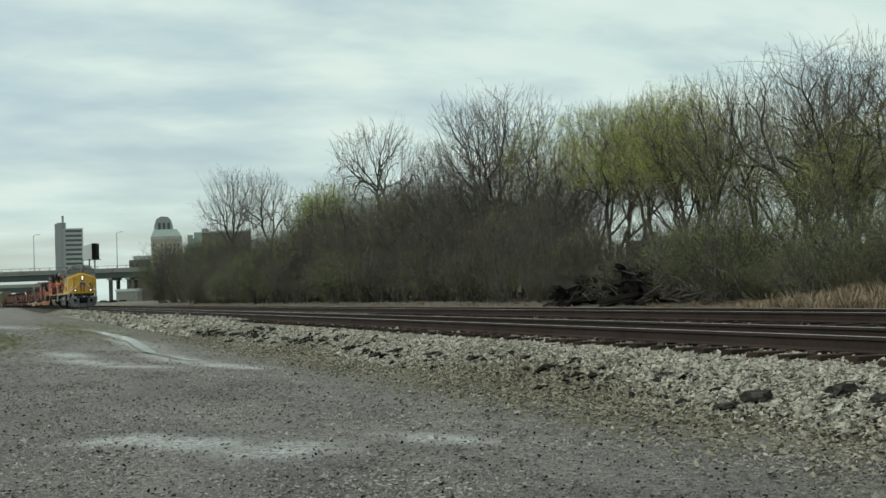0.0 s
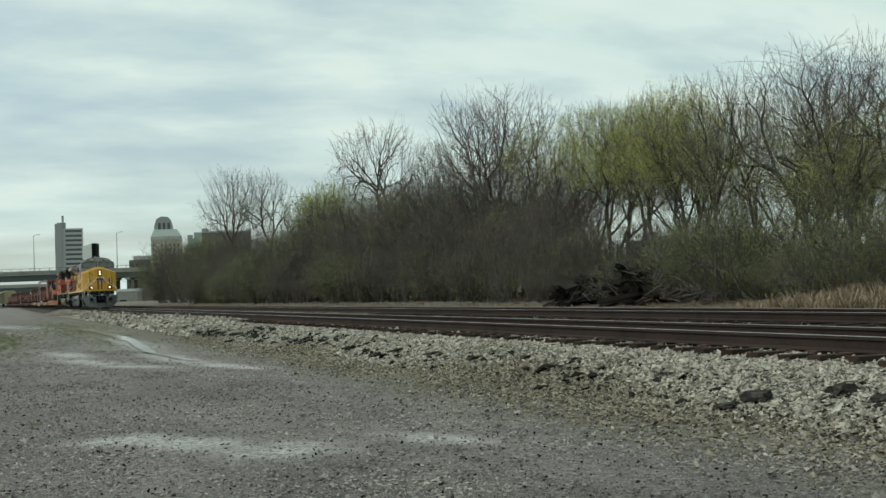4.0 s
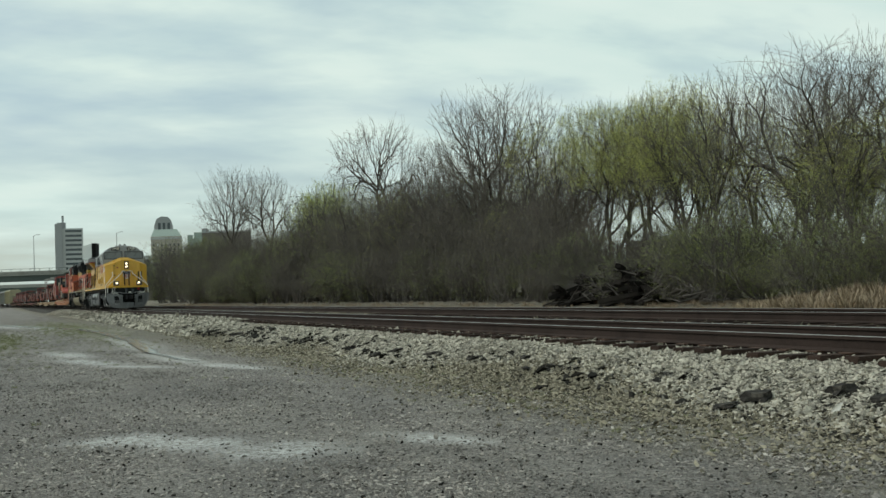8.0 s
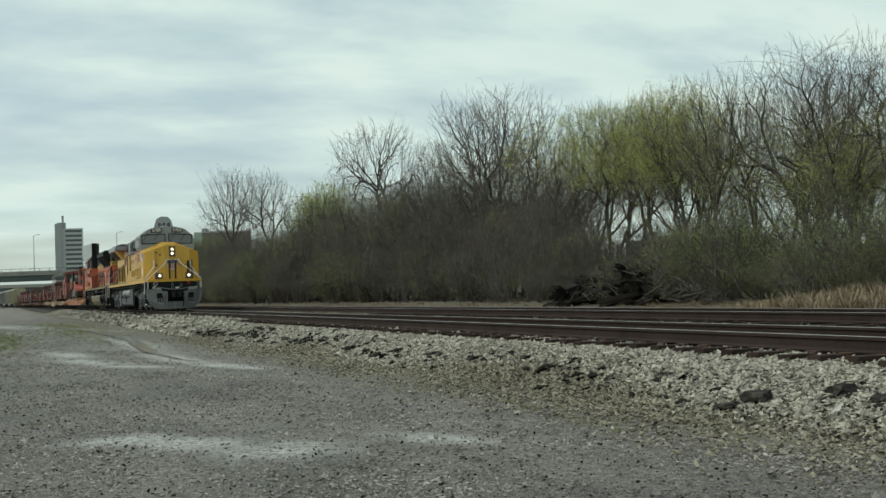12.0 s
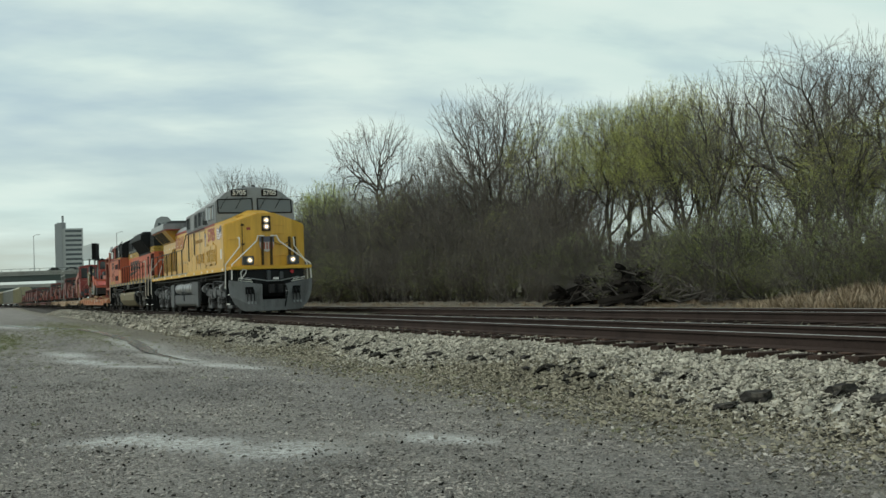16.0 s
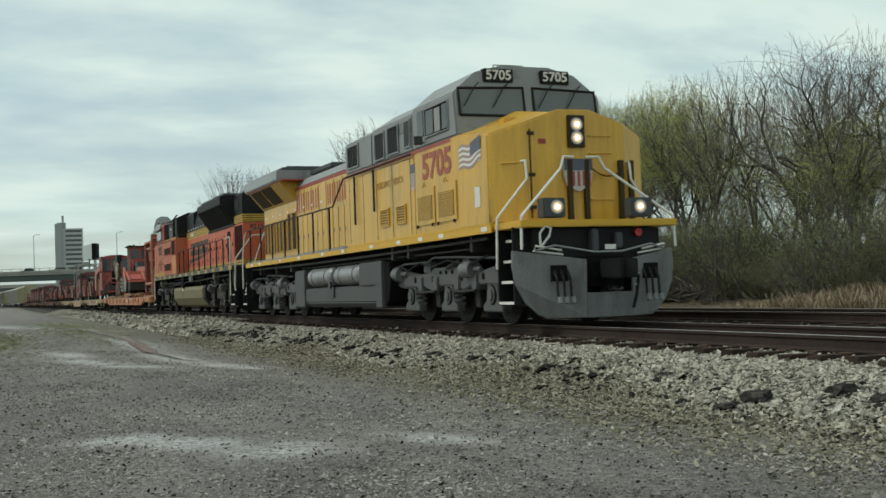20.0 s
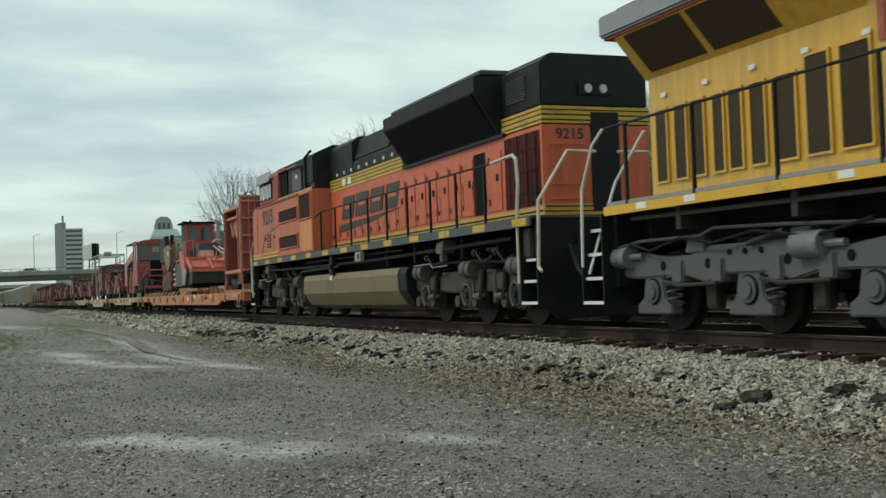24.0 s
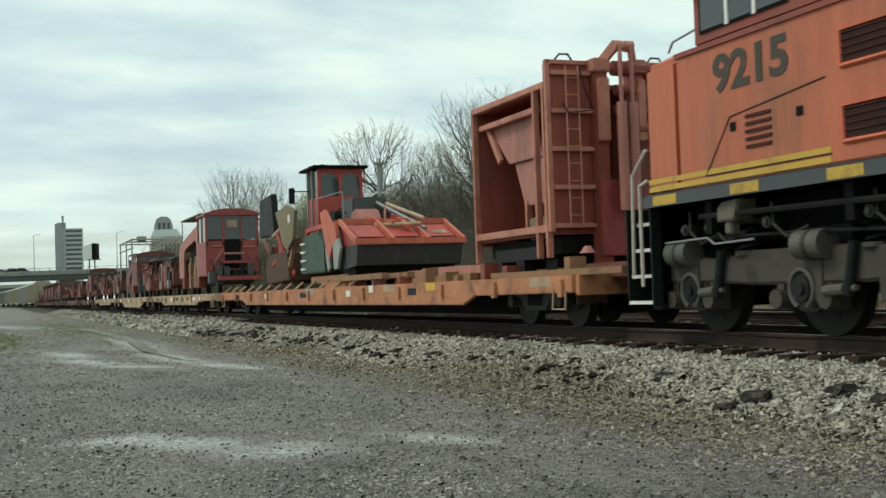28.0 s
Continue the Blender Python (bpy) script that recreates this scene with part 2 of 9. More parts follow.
M_CARTAN = mat("dusty_tan_panel", (0.32, 0.29, 0.18), 0.65, vary=0.15, dirt=(0.17, 0.14, 0.08), dirt_amount=0.4, streak=4)
M_GLASS = glassy("dark_glass", (0.012, 0.014, 0.015))
M_CABGLASS = glassy("cab_glass", (0.05, 0.055, 0.055), 0.08)
M_LENS = glassy("unlit_lens", (0.5, 0.5, 0.48), 0.15)
M_REDLENS = mat("red_lens", (0.4, 0.01, 0.015), 0.25, vary=0.05, bump=0)
M_RAIL = mat("brown_rail_side", (0.047, 0.033, 0.028), 0.85, 0.0, spec=0.12, vary=0.3, scale=1.5, dirt=(0.024, 0.018, 0.015), dirt_amount=0.5, bump=0.2)
M_OLDTIE = mat("rotten_tarred_timber", (0.02, 0.017, 0.0145), 0.95, spec=0.1, vary=0.4, objvar=0.5, bump=0.4)
M_TIE = mat("weathered_sleeper", (0.042, 0.027, 0.021), 0.9, spec=0.15, vary=0.35, objvar=0.3, bump=0.4)
M_STONE = mat("ballast_stone", (0.355, 0.325, 0.265), 0.9, vary=0.3, grain=60, island=0.6, bump=0.3, dirt=(0.15, 0.13, 0.095), dirt_amount=0.35, dirt_scale=0.5)
M_DIRTYSTONE = mat("earthy_ballast_stone", (0.245, 0.215, 0.155), 0.9, vary=0.3, grain=60, island=0.5, bump=0.3, dirt=(0.085, 0.075, 0.045), dirt_amount=0.5, dirt_scale=0.8)
M_PEBBLE = mat("lot_pebble", (0.31, 0.282, 0.25), 0.9, vary=0.25, island=0.62, bump=0.2, dirt=(0.105, 0.096, 0.087), dirt_amount=0.62, dirt_scale=0.45)
M_CRUST = mat("dark_oily_crust", (0.022, 0.02, 0.017), 0.95, spec=0.08, vary=0.4, island=0.4, bump=0.5)
M_DARKROCK = mat("dark_rock", (0.036, 0.033, 0.03), 0.95, spec=0.1, vary=0.55, dirt=(0.16, 0.145, 0.115), dirt_amount=0.38, dirt_scale=6.0, bump=0.5)
M_BARK = mat("grey_bark", (0.068, 0.059, 0.048), 0.9, vary=0.35, grain=14, bump=0.4)
M_TWIG = mat("bare_twigs", (0.14, 0.122, 0.10), 0.9, vary=0.3, bump=0)
M_BRUSHTWIG = mat("brown_brush_twigs", (0.102, 0.088, 0.076), 0.9, vary=0.4, scale=0.4, objvar=0.38, bump=0)
M_CONC = mat("bridge_concrete", (0.30, 0.30, 0.27), 0.85, vary=0.2, scale=0.2, grain=3, dirt=(0.14, 0.13, 0.11), dirt_amount=0.4, dirt_scale=0.2)


def leafy(name, c1, c2):
    m = mat(name, c1, 0.6, vary=0.25, scale=0.5, island=0.35, bump=0)
    b = m.node_tree.nodes["Principled BSDF"]
    b.inputs["Subsurface Weight"].default_value = 0.0
    b.inputs["Transmission Weight"].default_value = 0.0
    return m


M_LEAF = leafy("spring_leaves", (0.43, 0.44, 0.115), None)
M_LEAFBRIGHT = leafy("bright_spring_leaves", (0.40, 0.44, 0.12), None)
M_BUD = leafy("reddish_buds", (0.165, 0.14, 0.085), None)
M_EVER = leafy("evergreen_leaves", (0.22, 0.245, 0.07), None)
M_DRYGRASS = leafy("dry_grass", (0.27, 0.20, 0.125), None)
M_GREENGRASS = leafy("green_grass", (0.17, 0.18, 0.07), None)


# ---- building helpers ----
class Geo:
    """A bag of vertices and faces."""

    def __init__(self):
        self.v, self.f = [], []

    def add(self, vs, fs):
        o = len(self.v)
        self.v += [tuple(p) for p in vs]
        self.f += [tuple(i + o for i in f) for f in fs]
        return self

    def box(self, x0, x1, y0, y1, z0, z1):
        vs = [(x, y, z) for x in (x0, x1) for y in (y0, y1) for z in (z0, z1)]
        return self.add(vs, [(0, 1, 3, 2), (4, 6, 7, 5), (0, 4, 5, 1), (2, 3, 7, 6), (0, 2, 6, 4), (1, 5, 7, 3)])

    def prism(self, poly, axis, a, b):
        def at(p, k):
            return {"x": (k, p[0], p[1]), "y": (p[0], k, p[1]), "z": (p[0], p[1], k)}[axis]
        n = len(poly)
        vs = [at(p, a) for p in poly] + [at(p, b) for p in poly]
        return self.add(vs, [tuple(range(n))[::-1], tuple(range(n, 2 * n))] + [(i, (i + 1) % n, (i + 1) % n + n, i + n) for i in range(n)])

    def cyl(self, p, q, r, n=10, r2=None, caps=True):
        p, q = Vector(p), Vector(q)
        d = (q - p).normalized()
        u = d.orthogonal().normalized()
        w = d.cross(u)
        r2 = r if r2 is None else r2
        vs = []
        for c, rad in ((p, r), (q, r2)):
            for i in range(n):
                a = 2 * math.pi * i / n
                vs.append(c + rad * (math.cos(a) * u + math.sin(a) * w))
        fs = [(i, (i + 1) % n, (i + 1) % n + n, i + n) for i in range(n)]
        if caps:
            fs += [tuple(range(n))[::-1], tuple(range(n, 2 * n))]
        return self.add(vs, fs)

    def tube(self, pts, r, n=6):
        """One bent round bar along a line of points."""
        pts = [Vector(p) for p in pts]
        vs, u = [], None
        for i, p in enumerate(pts):
            d = (pts[min(i + 1, len(pts) - 1)] - p).normalized() + (p - pts[max(i - 1, 0)]).normalized()
            d = d.normalized() if d.length > 1e-6 else Vector((0, 0, 1))
            u = d.orthogonal() if u is None else u - d * u.dot(d)
            u = u.normalized() if u.length > 1e-6 else d.orthogonal().normalized()
            w = d.cross(u)
            for k in range(n):
                t = 2 * math.pi * k / n
                vs.append(p + r * (math.cos(t) * u + math.sin(t) * w))
        m = len(pts)
        fs = [(i * n + k, i * n + (k + 1) % n, (i + 1) * n + (k + 1) % n, (i + 1) * n + k) for i in range(m - 1) for k in range(n)]
        return self.add(vs, fs + [tuple(range(n))[::-1], tuple(range((m - 1) * n, m * n))])

    def plank(self, p, q, w, h):
        """A bar of section w x h from p to q."""
        p, q = Vector(p), Vector(q)
        d = (q - p).normalized()
        side = d.cross(Vector((0, 0, 1)))
        side = side.normalized() if side.length > 1e-4 else Vector((0, 1, 0))
        up = side.cross(d)
        vs = [c + side * sx * w / 2 + up * sz * h / 2 for c in (p, q) for sx in (-1, 1) for sz in (-1, 1)]
        return self.add(vs, [(0, 1, 3, 2), (4, 6, 7, 5), (0, 4, 5, 1), (2, 3, 7, 6), (0, 2, 6, 4), (1, 5, 7, 3)])

    def mirror(self):
        o, n = len(self.v), len(self.v)
        self.v += [(x, -y, z) for x, y, z in self.v[:n]]
        self.f += [tuple(i + o for i in reversed(f)) for f in list(self.f)]
        return self


def mesh_of(name, g, material, bevel=0.0, smooth=False):
    me = bpy.data.meshes.new(name)
    me.from_pydata(g.v, [], g.f)
    bm = bmesh.new()
    bm.from_mesh(me)
    bmesh.ops.recalc_face_normals(bm, faces=bm.faces)
    if bevel:
        es = [e for e in bm.edges if len(e.link_faces) == 2 and e.calc_face_angle(0) > 0.6]
        if es:
            bmesh.ops.bevel(bm, geom=es, offset=bevel, segments=2, affect="EDGES", clamp_overlap=True)
    bm.to_mesh(me)
    bm.free()
    if smooth:
        for p in me.polygons:
            p.use_smooth = True
        me.set_sharp_from_angle(angle=radians(40))
    if material:
        me.materials.append(material)
    return me


def part(name, g, material, parent=None, label="", bevel=0.0, smooth=False):
    me = g if isinstance(g, bpy.types.Mesh) else mesh_of(name, g, material, bevel, smooth)
    ob = new(name, me)
    if parent:
        ob.parent = parent
    if label:
        tagged(ob, label)
    return ob


def thing(name, label, category, group="", kind="", at=None):
    ob = new(name)
    ob.empty_display_size = 0.2
    tagged(ob, label, category, group, kind)
    if at is not None:
        ob.matrix_basis = at
    return ob


def raw_mesh(name, verts, faces, material):
    """Straight from number arrays, for big joined heaps."""
    me = bpy.data.meshes.new(name)
    verts, faces = np.asarray(verts, dtype=np.float32), np.asarray(faces, dtype=np.int32)
    k = faces.shape[1]
    me.vertices.add(len(verts))
    me.vertices.foreach_set("co", verts.ravel())
    me.loops.add(faces.size)
    me.loops.foreach_set("vertex_index", faces.ravel())
    me.polygons.add(len(faces))
    me.polygons.foreach_set("loop_start", np.arange(0, faces.size, k, dtype=np.int32))
    me.update(calc_edges=True)
    me.shade_flat()
    me.materials.append(material)
    return me


def letters(name, text, size, m, material, parent, label="", depth=0.004, width=None, bold=0.02):
    """Text in the built-in font, turned into a mesh; m puts its plane in the thing's space."""
    cu = bpy.data.curves.new(name, "FONT")
    cu.body, cu.size, cu.extrude, cu.align_x, cu.align_y = text, size, depth, "CENTER", "CENTER"
    cu.offset = size * bold
    tmp = bpy.data.objects.new(name, cu)
    scene.collection.objects.link(tmp)
    dg = bpy.context.evaluated_depsgraph_get()
    me = bpy.data.meshes.new_from_object(tmp.evaluated_get(dg))
    bpy.data.objects.remove(tmp)
    me.materials.clear()
    me.materials.append(material)
    if width:
        xs = [v.co.x for v in me.vertices]
        k = width / (max(xs) - min(xs))
        for v in me.vertices:
            v.co.x *= k
    me.transform(m)
    return part(name, me, None, parent, label)


SIDE = Matrix(((1, 0, 0, 0), (0, 0, -1, 0), (0, 1, 0, 0), (0, 0, 0, 1)))  # text plane facing -y, reading along +x


# ---- the line: straight, then a very wide left curve far off ----
BEND_AT, BEND = -170.0, 0.0001


def line_y(x):
    return -BEND * max(0.0, BEND_AT - x) ** 2


def line_turn(x):
    return math.atan2(2 * BEND * max(0.0, BEND_AT - x), 1.0)


# ---- ground ----
LOT = -0.70


def ballast_z(y):
    """Cross-section of the ground: lot, ballast shoulder, track bed, far ditch, bank."""
    pts = [(-400, LOT), (-3.35, LOT), (-2.9, LOT + 0.06), (-1.75, -0.29), (-1.2, -0.242), (-0.85, -0.2), (1.6, -0.2), (2.4, -0.24), (3.1, -0.2), (6.4, -0.2), (7.6, -0.42), (9.0, -0.28), (12.0, 0.0), (30, 0.3), (400, 0.3)]
    return float(np.interp(y, [p[0] for p in pts], [p[1] for p in pts]))
def ground_material():
    m = bpy.data.materials.new("gravel_lot")
    m.use_nodes = True
    nt = m.node_tree
    n, l = nt.nodes, nt.links
    bs = n["Principled BSDF"]
    co = n.new("ShaderNodeTexCoord")
    sep = n.new("ShaderNodeSeparateXYZ")
    l.new(co.outputs["Object"], sep.inputs[0])

    def noise(scale, detail=5, rough=0.6, stretch=None):
        t = socket(nt, "ShaderNodeTexNoise", Scale=scale, Detail=float(detail), Roughness=rough)
        if stretch:
            mp = n.new("ShaderNodeMapping")
            mp.inputs["Scale"].default_value = stretch
            l.new(co.outputs["Object"], mp.inputs[0])
            l.new(mp.outputs[0], t.inputs["Vector"])
        else:
            l.new(co.outputs["Object"], t.inputs["Vector"])
        return t.outputs["Fac"]

    def math_(op, a, b):
        x = n.new("ShaderNodeMath")
        x.operation = op
        for i, s in enumerate((a, b)):
            if isinstance(s, (int, float)):
                x.inputs[i].default_value = s
            else:
                l.new(s, x.inputs[i])
        return x.outputs[0]

    def ramp(val, lo, hi):
        r = n.new("ShaderNodeMapRange")
        r.interpolation_type = "SMOOTHSTEP"
        r.inputs["From Min"].default_value, r.inputs["From Max"].default_value = lo, hi
        l.new(val, r.inputs["Value"])
        return r.outputs[0]

    def blend(fac, a, b):
        x = n.new("ShaderNodeMix")
        x.data_type = "RGBA"
        l.new(fac, x.inputs["Factor"])
        for i, s in ((6, a), (7, b)):
            if isinstance(s, tuple):
                x.inputs[i].default_value = (*s, 1)
            else:
                l.new(s, x.inputs[i])
        return x.outputs[2]

    broad, mid, fine, grit = noise(0.35), noise(1.7), noise(16, 4), noise(70, 3, 0.7)
    vor = socket(nt, "ShaderNodeTexVoronoi", Scale=58.0)
    l.new(co.outputs["Object"], vor.inputs["Vector"])
    cell = n.new("ShaderNodeSeparateColor")
    l.new(vor.outputs["Color"], cell.inputs[0])
    tone = math_("ADD", math_("MULTIPLY", fine, 0.5), math_("MULTIPLY", grit, 0.5))
    col = blend(ramp(tone, 0.40, 0.62), (0.095, 0.084, 0.076), (0.41, 0.367, 0.33))
    clod = noise(6.5, 5, 0.7)
    col = blend(math_("MULTIPLY", ramp(clod, 0.54, 0.66), 0.55), col, (0.10, 0.09, 0.082))
    col = blend(math_("MULTIPLY", ramp(mid, 0.42, 0.66), 0.5), col, (0.27, 0.246, 0.218))
    col = blend(math_("MULTIPLY", ramp(broad, 0.40, 0.62), 0.6), col, (0.16, 0.147, 0.134))
    # damp dark ground and dry pale gravel in drawn-out bands, broken by crumbs
    sway = noise(0.55, 6, 0.62, (0.45, 1.5, 1))
    col = blend(math_("MULTIPLY", ramp(sway, 0.42, 0.64), 0.7), col, blend(ramp(tone, 0.38, 0.64), (0.16, 0.145, 0.128), (0.50, 0.46, 0.405)))
    col = blend(math_("MULTIPLY", ramp(sway, 0.46, 0.30), 0.5), col, blend(ramp(tone, 0.38, 0.64), (0.075, 0.069, 0.064), (0.25, 0.23, 0.21)))
    # crumbs: small shadows painted as dark specks, and pale grains
    crumb_shade = noise(21, 5, 0.7)
    col = blend(math_("MULTIPLY", ramp(crumb_shade, 0.55, 0.66), 0.6), col, (0.085, 0.078, 0.071))
    col = blend(math_("MULTIPLY", ramp(crumb_shade, 0.44, 0.33), 0.45), col, (0.43, 0.395, 0.35))
    # single pale and dark pebbles pressed into the surface
    col = blend(math_("MULTIPLY", ramp(cell.outputs[0], 0.70, 0.95), 0.5), col, (0.43, 0.40, 0.365))
    col = blend(math_("MULTIPLY", ramp(cell.outputs[1], 0.30, 0.05), 0.6), col, (0.06, 0.054, 0.05))
    # worn dark wheel path and brown fringe towards the ballast
    fringe = ramp(math_("ADD", sep.outputs[1], math_("MULTIPLY", math_("SUBTRACT", mid, 0.5), 2.4)), -4.9, -3.4)
    col = blend(math_("MULTIPLY", fringe, 0.75), col, blend(ramp(tone, 0.36, 0.66), (0.085, 0.075, 0.05), (0.30, 0.268, 0.19)))
    # wet silt: long pale patches, part of the sky's sheen painted into their colour
    def patch(cx, cy, rx, ry, turn=0.0):
        mp = n.new("ShaderNodeMapping")
        mp.vector_type = "TEXTURE"
        mp.inputs["Location"].default_value, mp.inputs["Rotation"].default_value, mp.inputs["Scale"].default_value = (cx, cy, 0), (0, 0, turn), (rx, ry, 50)
        l.new(co.outputs["Object"], mp.inputs[0])
        ln = n.new("ShaderNodeVectorMath")
        ln.operation = "LENGTH"
        l.new(mp.outputs[0], ln.inputs[0])
        d = math_("ADD", ln.outputs["Value"], math_("MULTIPLY", math_("SUBTRACT", noise(2.6, 6, 0.65), 0.5), 1.7))
        return math_("MULTIPLY", ramp(d, 1.6, 0.1), 0.8)

    wet = None
    for cx, cy, rx, ry, turn in PATCHES:
        p = patch(cx, cy, rx, ry, turn)
        wet = p if wet is None else math_("MAXIMUM", wet, p)
    speck = math_("MULTIPLY", ramp(grit, 0.64, 0.5), ramp(fine, 0.66, 0.42))
    wet = math_("MULTIPLY", wet, speck)
    col = blend(wet, col, (0.56, 0.555, 0.53))
    rut = math_("MULTIPLY", ramp(noise(0.9, 4, 0.55, (0.35, 1.6, 1)), 0.56, 0.68), 0.35)
    col = blend(rut, col, (0.15, 0.138, 0.125))
    # thin green weeds beside the lane and beyond
    green = math_("MULTIPLY", math_("MAXIMUM", patch(-62, -5.2, 20, 1.3), patch(-46, -9.9, 11, 1.6)), ramp(fine, 0.30, 0.55))
    col = blend(math_("MULTIPLY", green, 0.85), col, (0.19, 0.19, 0.075))
    weeds = math_("MULTIPLY", ramp(math_("ADD", sep.outputs[1], math_("MULTIPLY", mid, 2.0)), 8.4, 9.2), 0.95)
    col = blend(weeds, col, blend(ramp(fine, 0.35, 0.65), (0.10, 0.085, 0.06), (0.27, 0.235, 0.175)))
    # ground under the ballast darkened to paint the shade in gaps between stones
    bed_shade = math_("MULTIPLY", ramp(sep.outputs[1], -3.15, -2.9), ramp(sep.outputs[1], 7.6, 7.0))
    col = blend(bed_shade, col, (0.045, 0.038, 0.03))
    l.new(col, bs.inputs["Base Color"])
    rg = n.new("ShaderNodeMapRange")
    rg.inputs["To Min"].default_value, rg.inputs["To Max"].default_value = 0.9, 0.3
    l.new(wet, rg.inputs["Value"])
    l.new(rg.outputs[0], bs.inputs["Roughness"])
    hgt = math_("ADD", math_("ADD", math_("MULTIPLY", grit, 0.6), math_("MULTIPLY", fine, 1.0)), math_("ADD", math_("MULTIPLY", vor.outputs["Distance"], -0.9), math_("MULTIPLY", crumb_shade, -1.2)))
    bp = n.new("ShaderNodeBump")
    bp.inputs["Strength"].default_value, bp.inputs["Distance"].default_value = 1.0, 0.05
    soft_wet = n.new("ShaderNodeMapRange")
    soft_wet.inputs["To Min"].default_value, soft_wet.inputs["To Max"].default_value = 0.8, 0.12
    l.new(wet, soft_wet.inputs["Value"])
    l.new(soft_wet.outputs[0], bp.inputs["Strength"])
    l.new(hgt, bp.inputs["Height"])
    l.new(bp.outputs[0], bs.inputs["Normal"])
    return m


PATCHES = [(-11.6, -8.15, 0.55, 0.62, -0.95), (-10.9, -7.65, 0.5, 0.68, -0.95), (-9.9, -7.0, 0.58, 0.62, -0.95), (-9.9, -5.5, 0.32, 0.7, -1.2), (-31.0, -7.5, 2.6, 0.5, 0.1), (-27.0, -7.3, 2.2, 0.45, 0.25), (-24.2, -6.6, 1.5, 0.35, 0.45), (-26.6, -5.5, 3.4, 0.42, 0.05), (-22.6, -5.0, 1.8, 0.36, 0.25), (-38.0, -5.2, 9.0, 0.5, -0.02), (-70.0, -7.6, 14.0, 0.9, 0.2)]


def build_ground():
    ys = [-2500, -600, -150, -60, -30, -20] + [-16 + 0.5 * i for i in range(24)] + [-4 + 0.25 * i for i in range(66)] + [13, 15, 20, 30, 60, 150, 600, 2500]
    xs = [-4500, -2000, -900, -500, -400, -330, -280, -240, -210, -185, -170] + [-150 + 10 * i for i in range(12)] + [-32 + 0.5 * i for i in range(90)] + [15, 20, 30, 60, 150, 600, 2500]
    vs = []
    for x in xs:
        for y in ys:
            z = ballast_z(y - line_y(x) if y > -60 and y < 40 else y) - 0.012
            if y < -3 and y > -40 and x > -60:
                z += 0.025 * noise.noise((x * 0.35, y * 0.5, 1.3)) + 0.008 * noise.noise((x * 1.6, y * 1.9, 4.0))
            vs.append((x, y, z))
    k = len(ys)
    fs = [(i * k + j, (i + 1) * k + j, (i + 1) * k + j + 1, i * k + j + 1) for i in range(len(xs) - 1) for j in range(k - 1)]
    me = raw_mesh("ground", vs, fs, ground_material())
    for p in me.polygons:
        p.use_smooth = True
    tagged(new("ground", me), "grey gravel lot with wet silt patches and weedy verges", "ground", kind="structure")


build_ground()


def rail_profile():
    return [(-0.07, -0.172), (0.07, -0.172), (0.07, -0.16), (0.012, -0.135), (0.012, -0.045), (0.036, -0.035), (0.036, -0.004), (0.028, 0.0), (-0.028, 0.0), (-0.036, -0.004), (-0.036, -0.035), (-0.012, -0.045), (-0.012, -0.135), (-0.07, -0.16)]


def rail_geo(y0, prof, x0=-700.0, x1=60.0):
    xs = [x0, -600, -520, -460, -410, -370, -340, -310, -285, -260, -240, -220, -200, -185, -170, x1]
    g = Geo()
    k = len(prof)
    vs = [(x, line_y(x) + y0 + py, pz) for x in xs for py, pz in prof]
    fs = [(i * k + j, i * k + (j + 1) % k, (i + 1) * k + (j + 1) % k, (i + 1) * k + j) for i in range(len(xs) - 1) for j in range(k)]
    fs += [tuple(range(k))[::-1], tuple(range(len(vs) - k, len(vs)))]
    return g.add(vs, fs)


TRACK_Y = (0.0, 4.75)
TRACK_Z = (0.0, 0.03)
TRACKS = []


def build_track(yc, zc):
    tr = thing("railway_track", "rusty steel rails on dark timber sleepers bedded in ballast", "railway track", group="parallel tracks", kind="structure")
    for s in (-1, 1):
        part("rail", rail_geo(yc + s * 0.755, rail_profile()), M_RAIL, tr)
        part("rail_head", rail_geo(yc + s * 0.755, [(-0.030, -0.003), (0.030, -0.003), (0.027, 0.003), (-0.027, 0.003)]), M_STEEL, tr, "bright polished running surface")
    tr.matrix_basis = pose(0, 0, zc)
    TRACKS.append(tr)
    return tr


for yc, zc in zip(TRACK_Y, TRACK_Z):
    build_track(yc, zc)


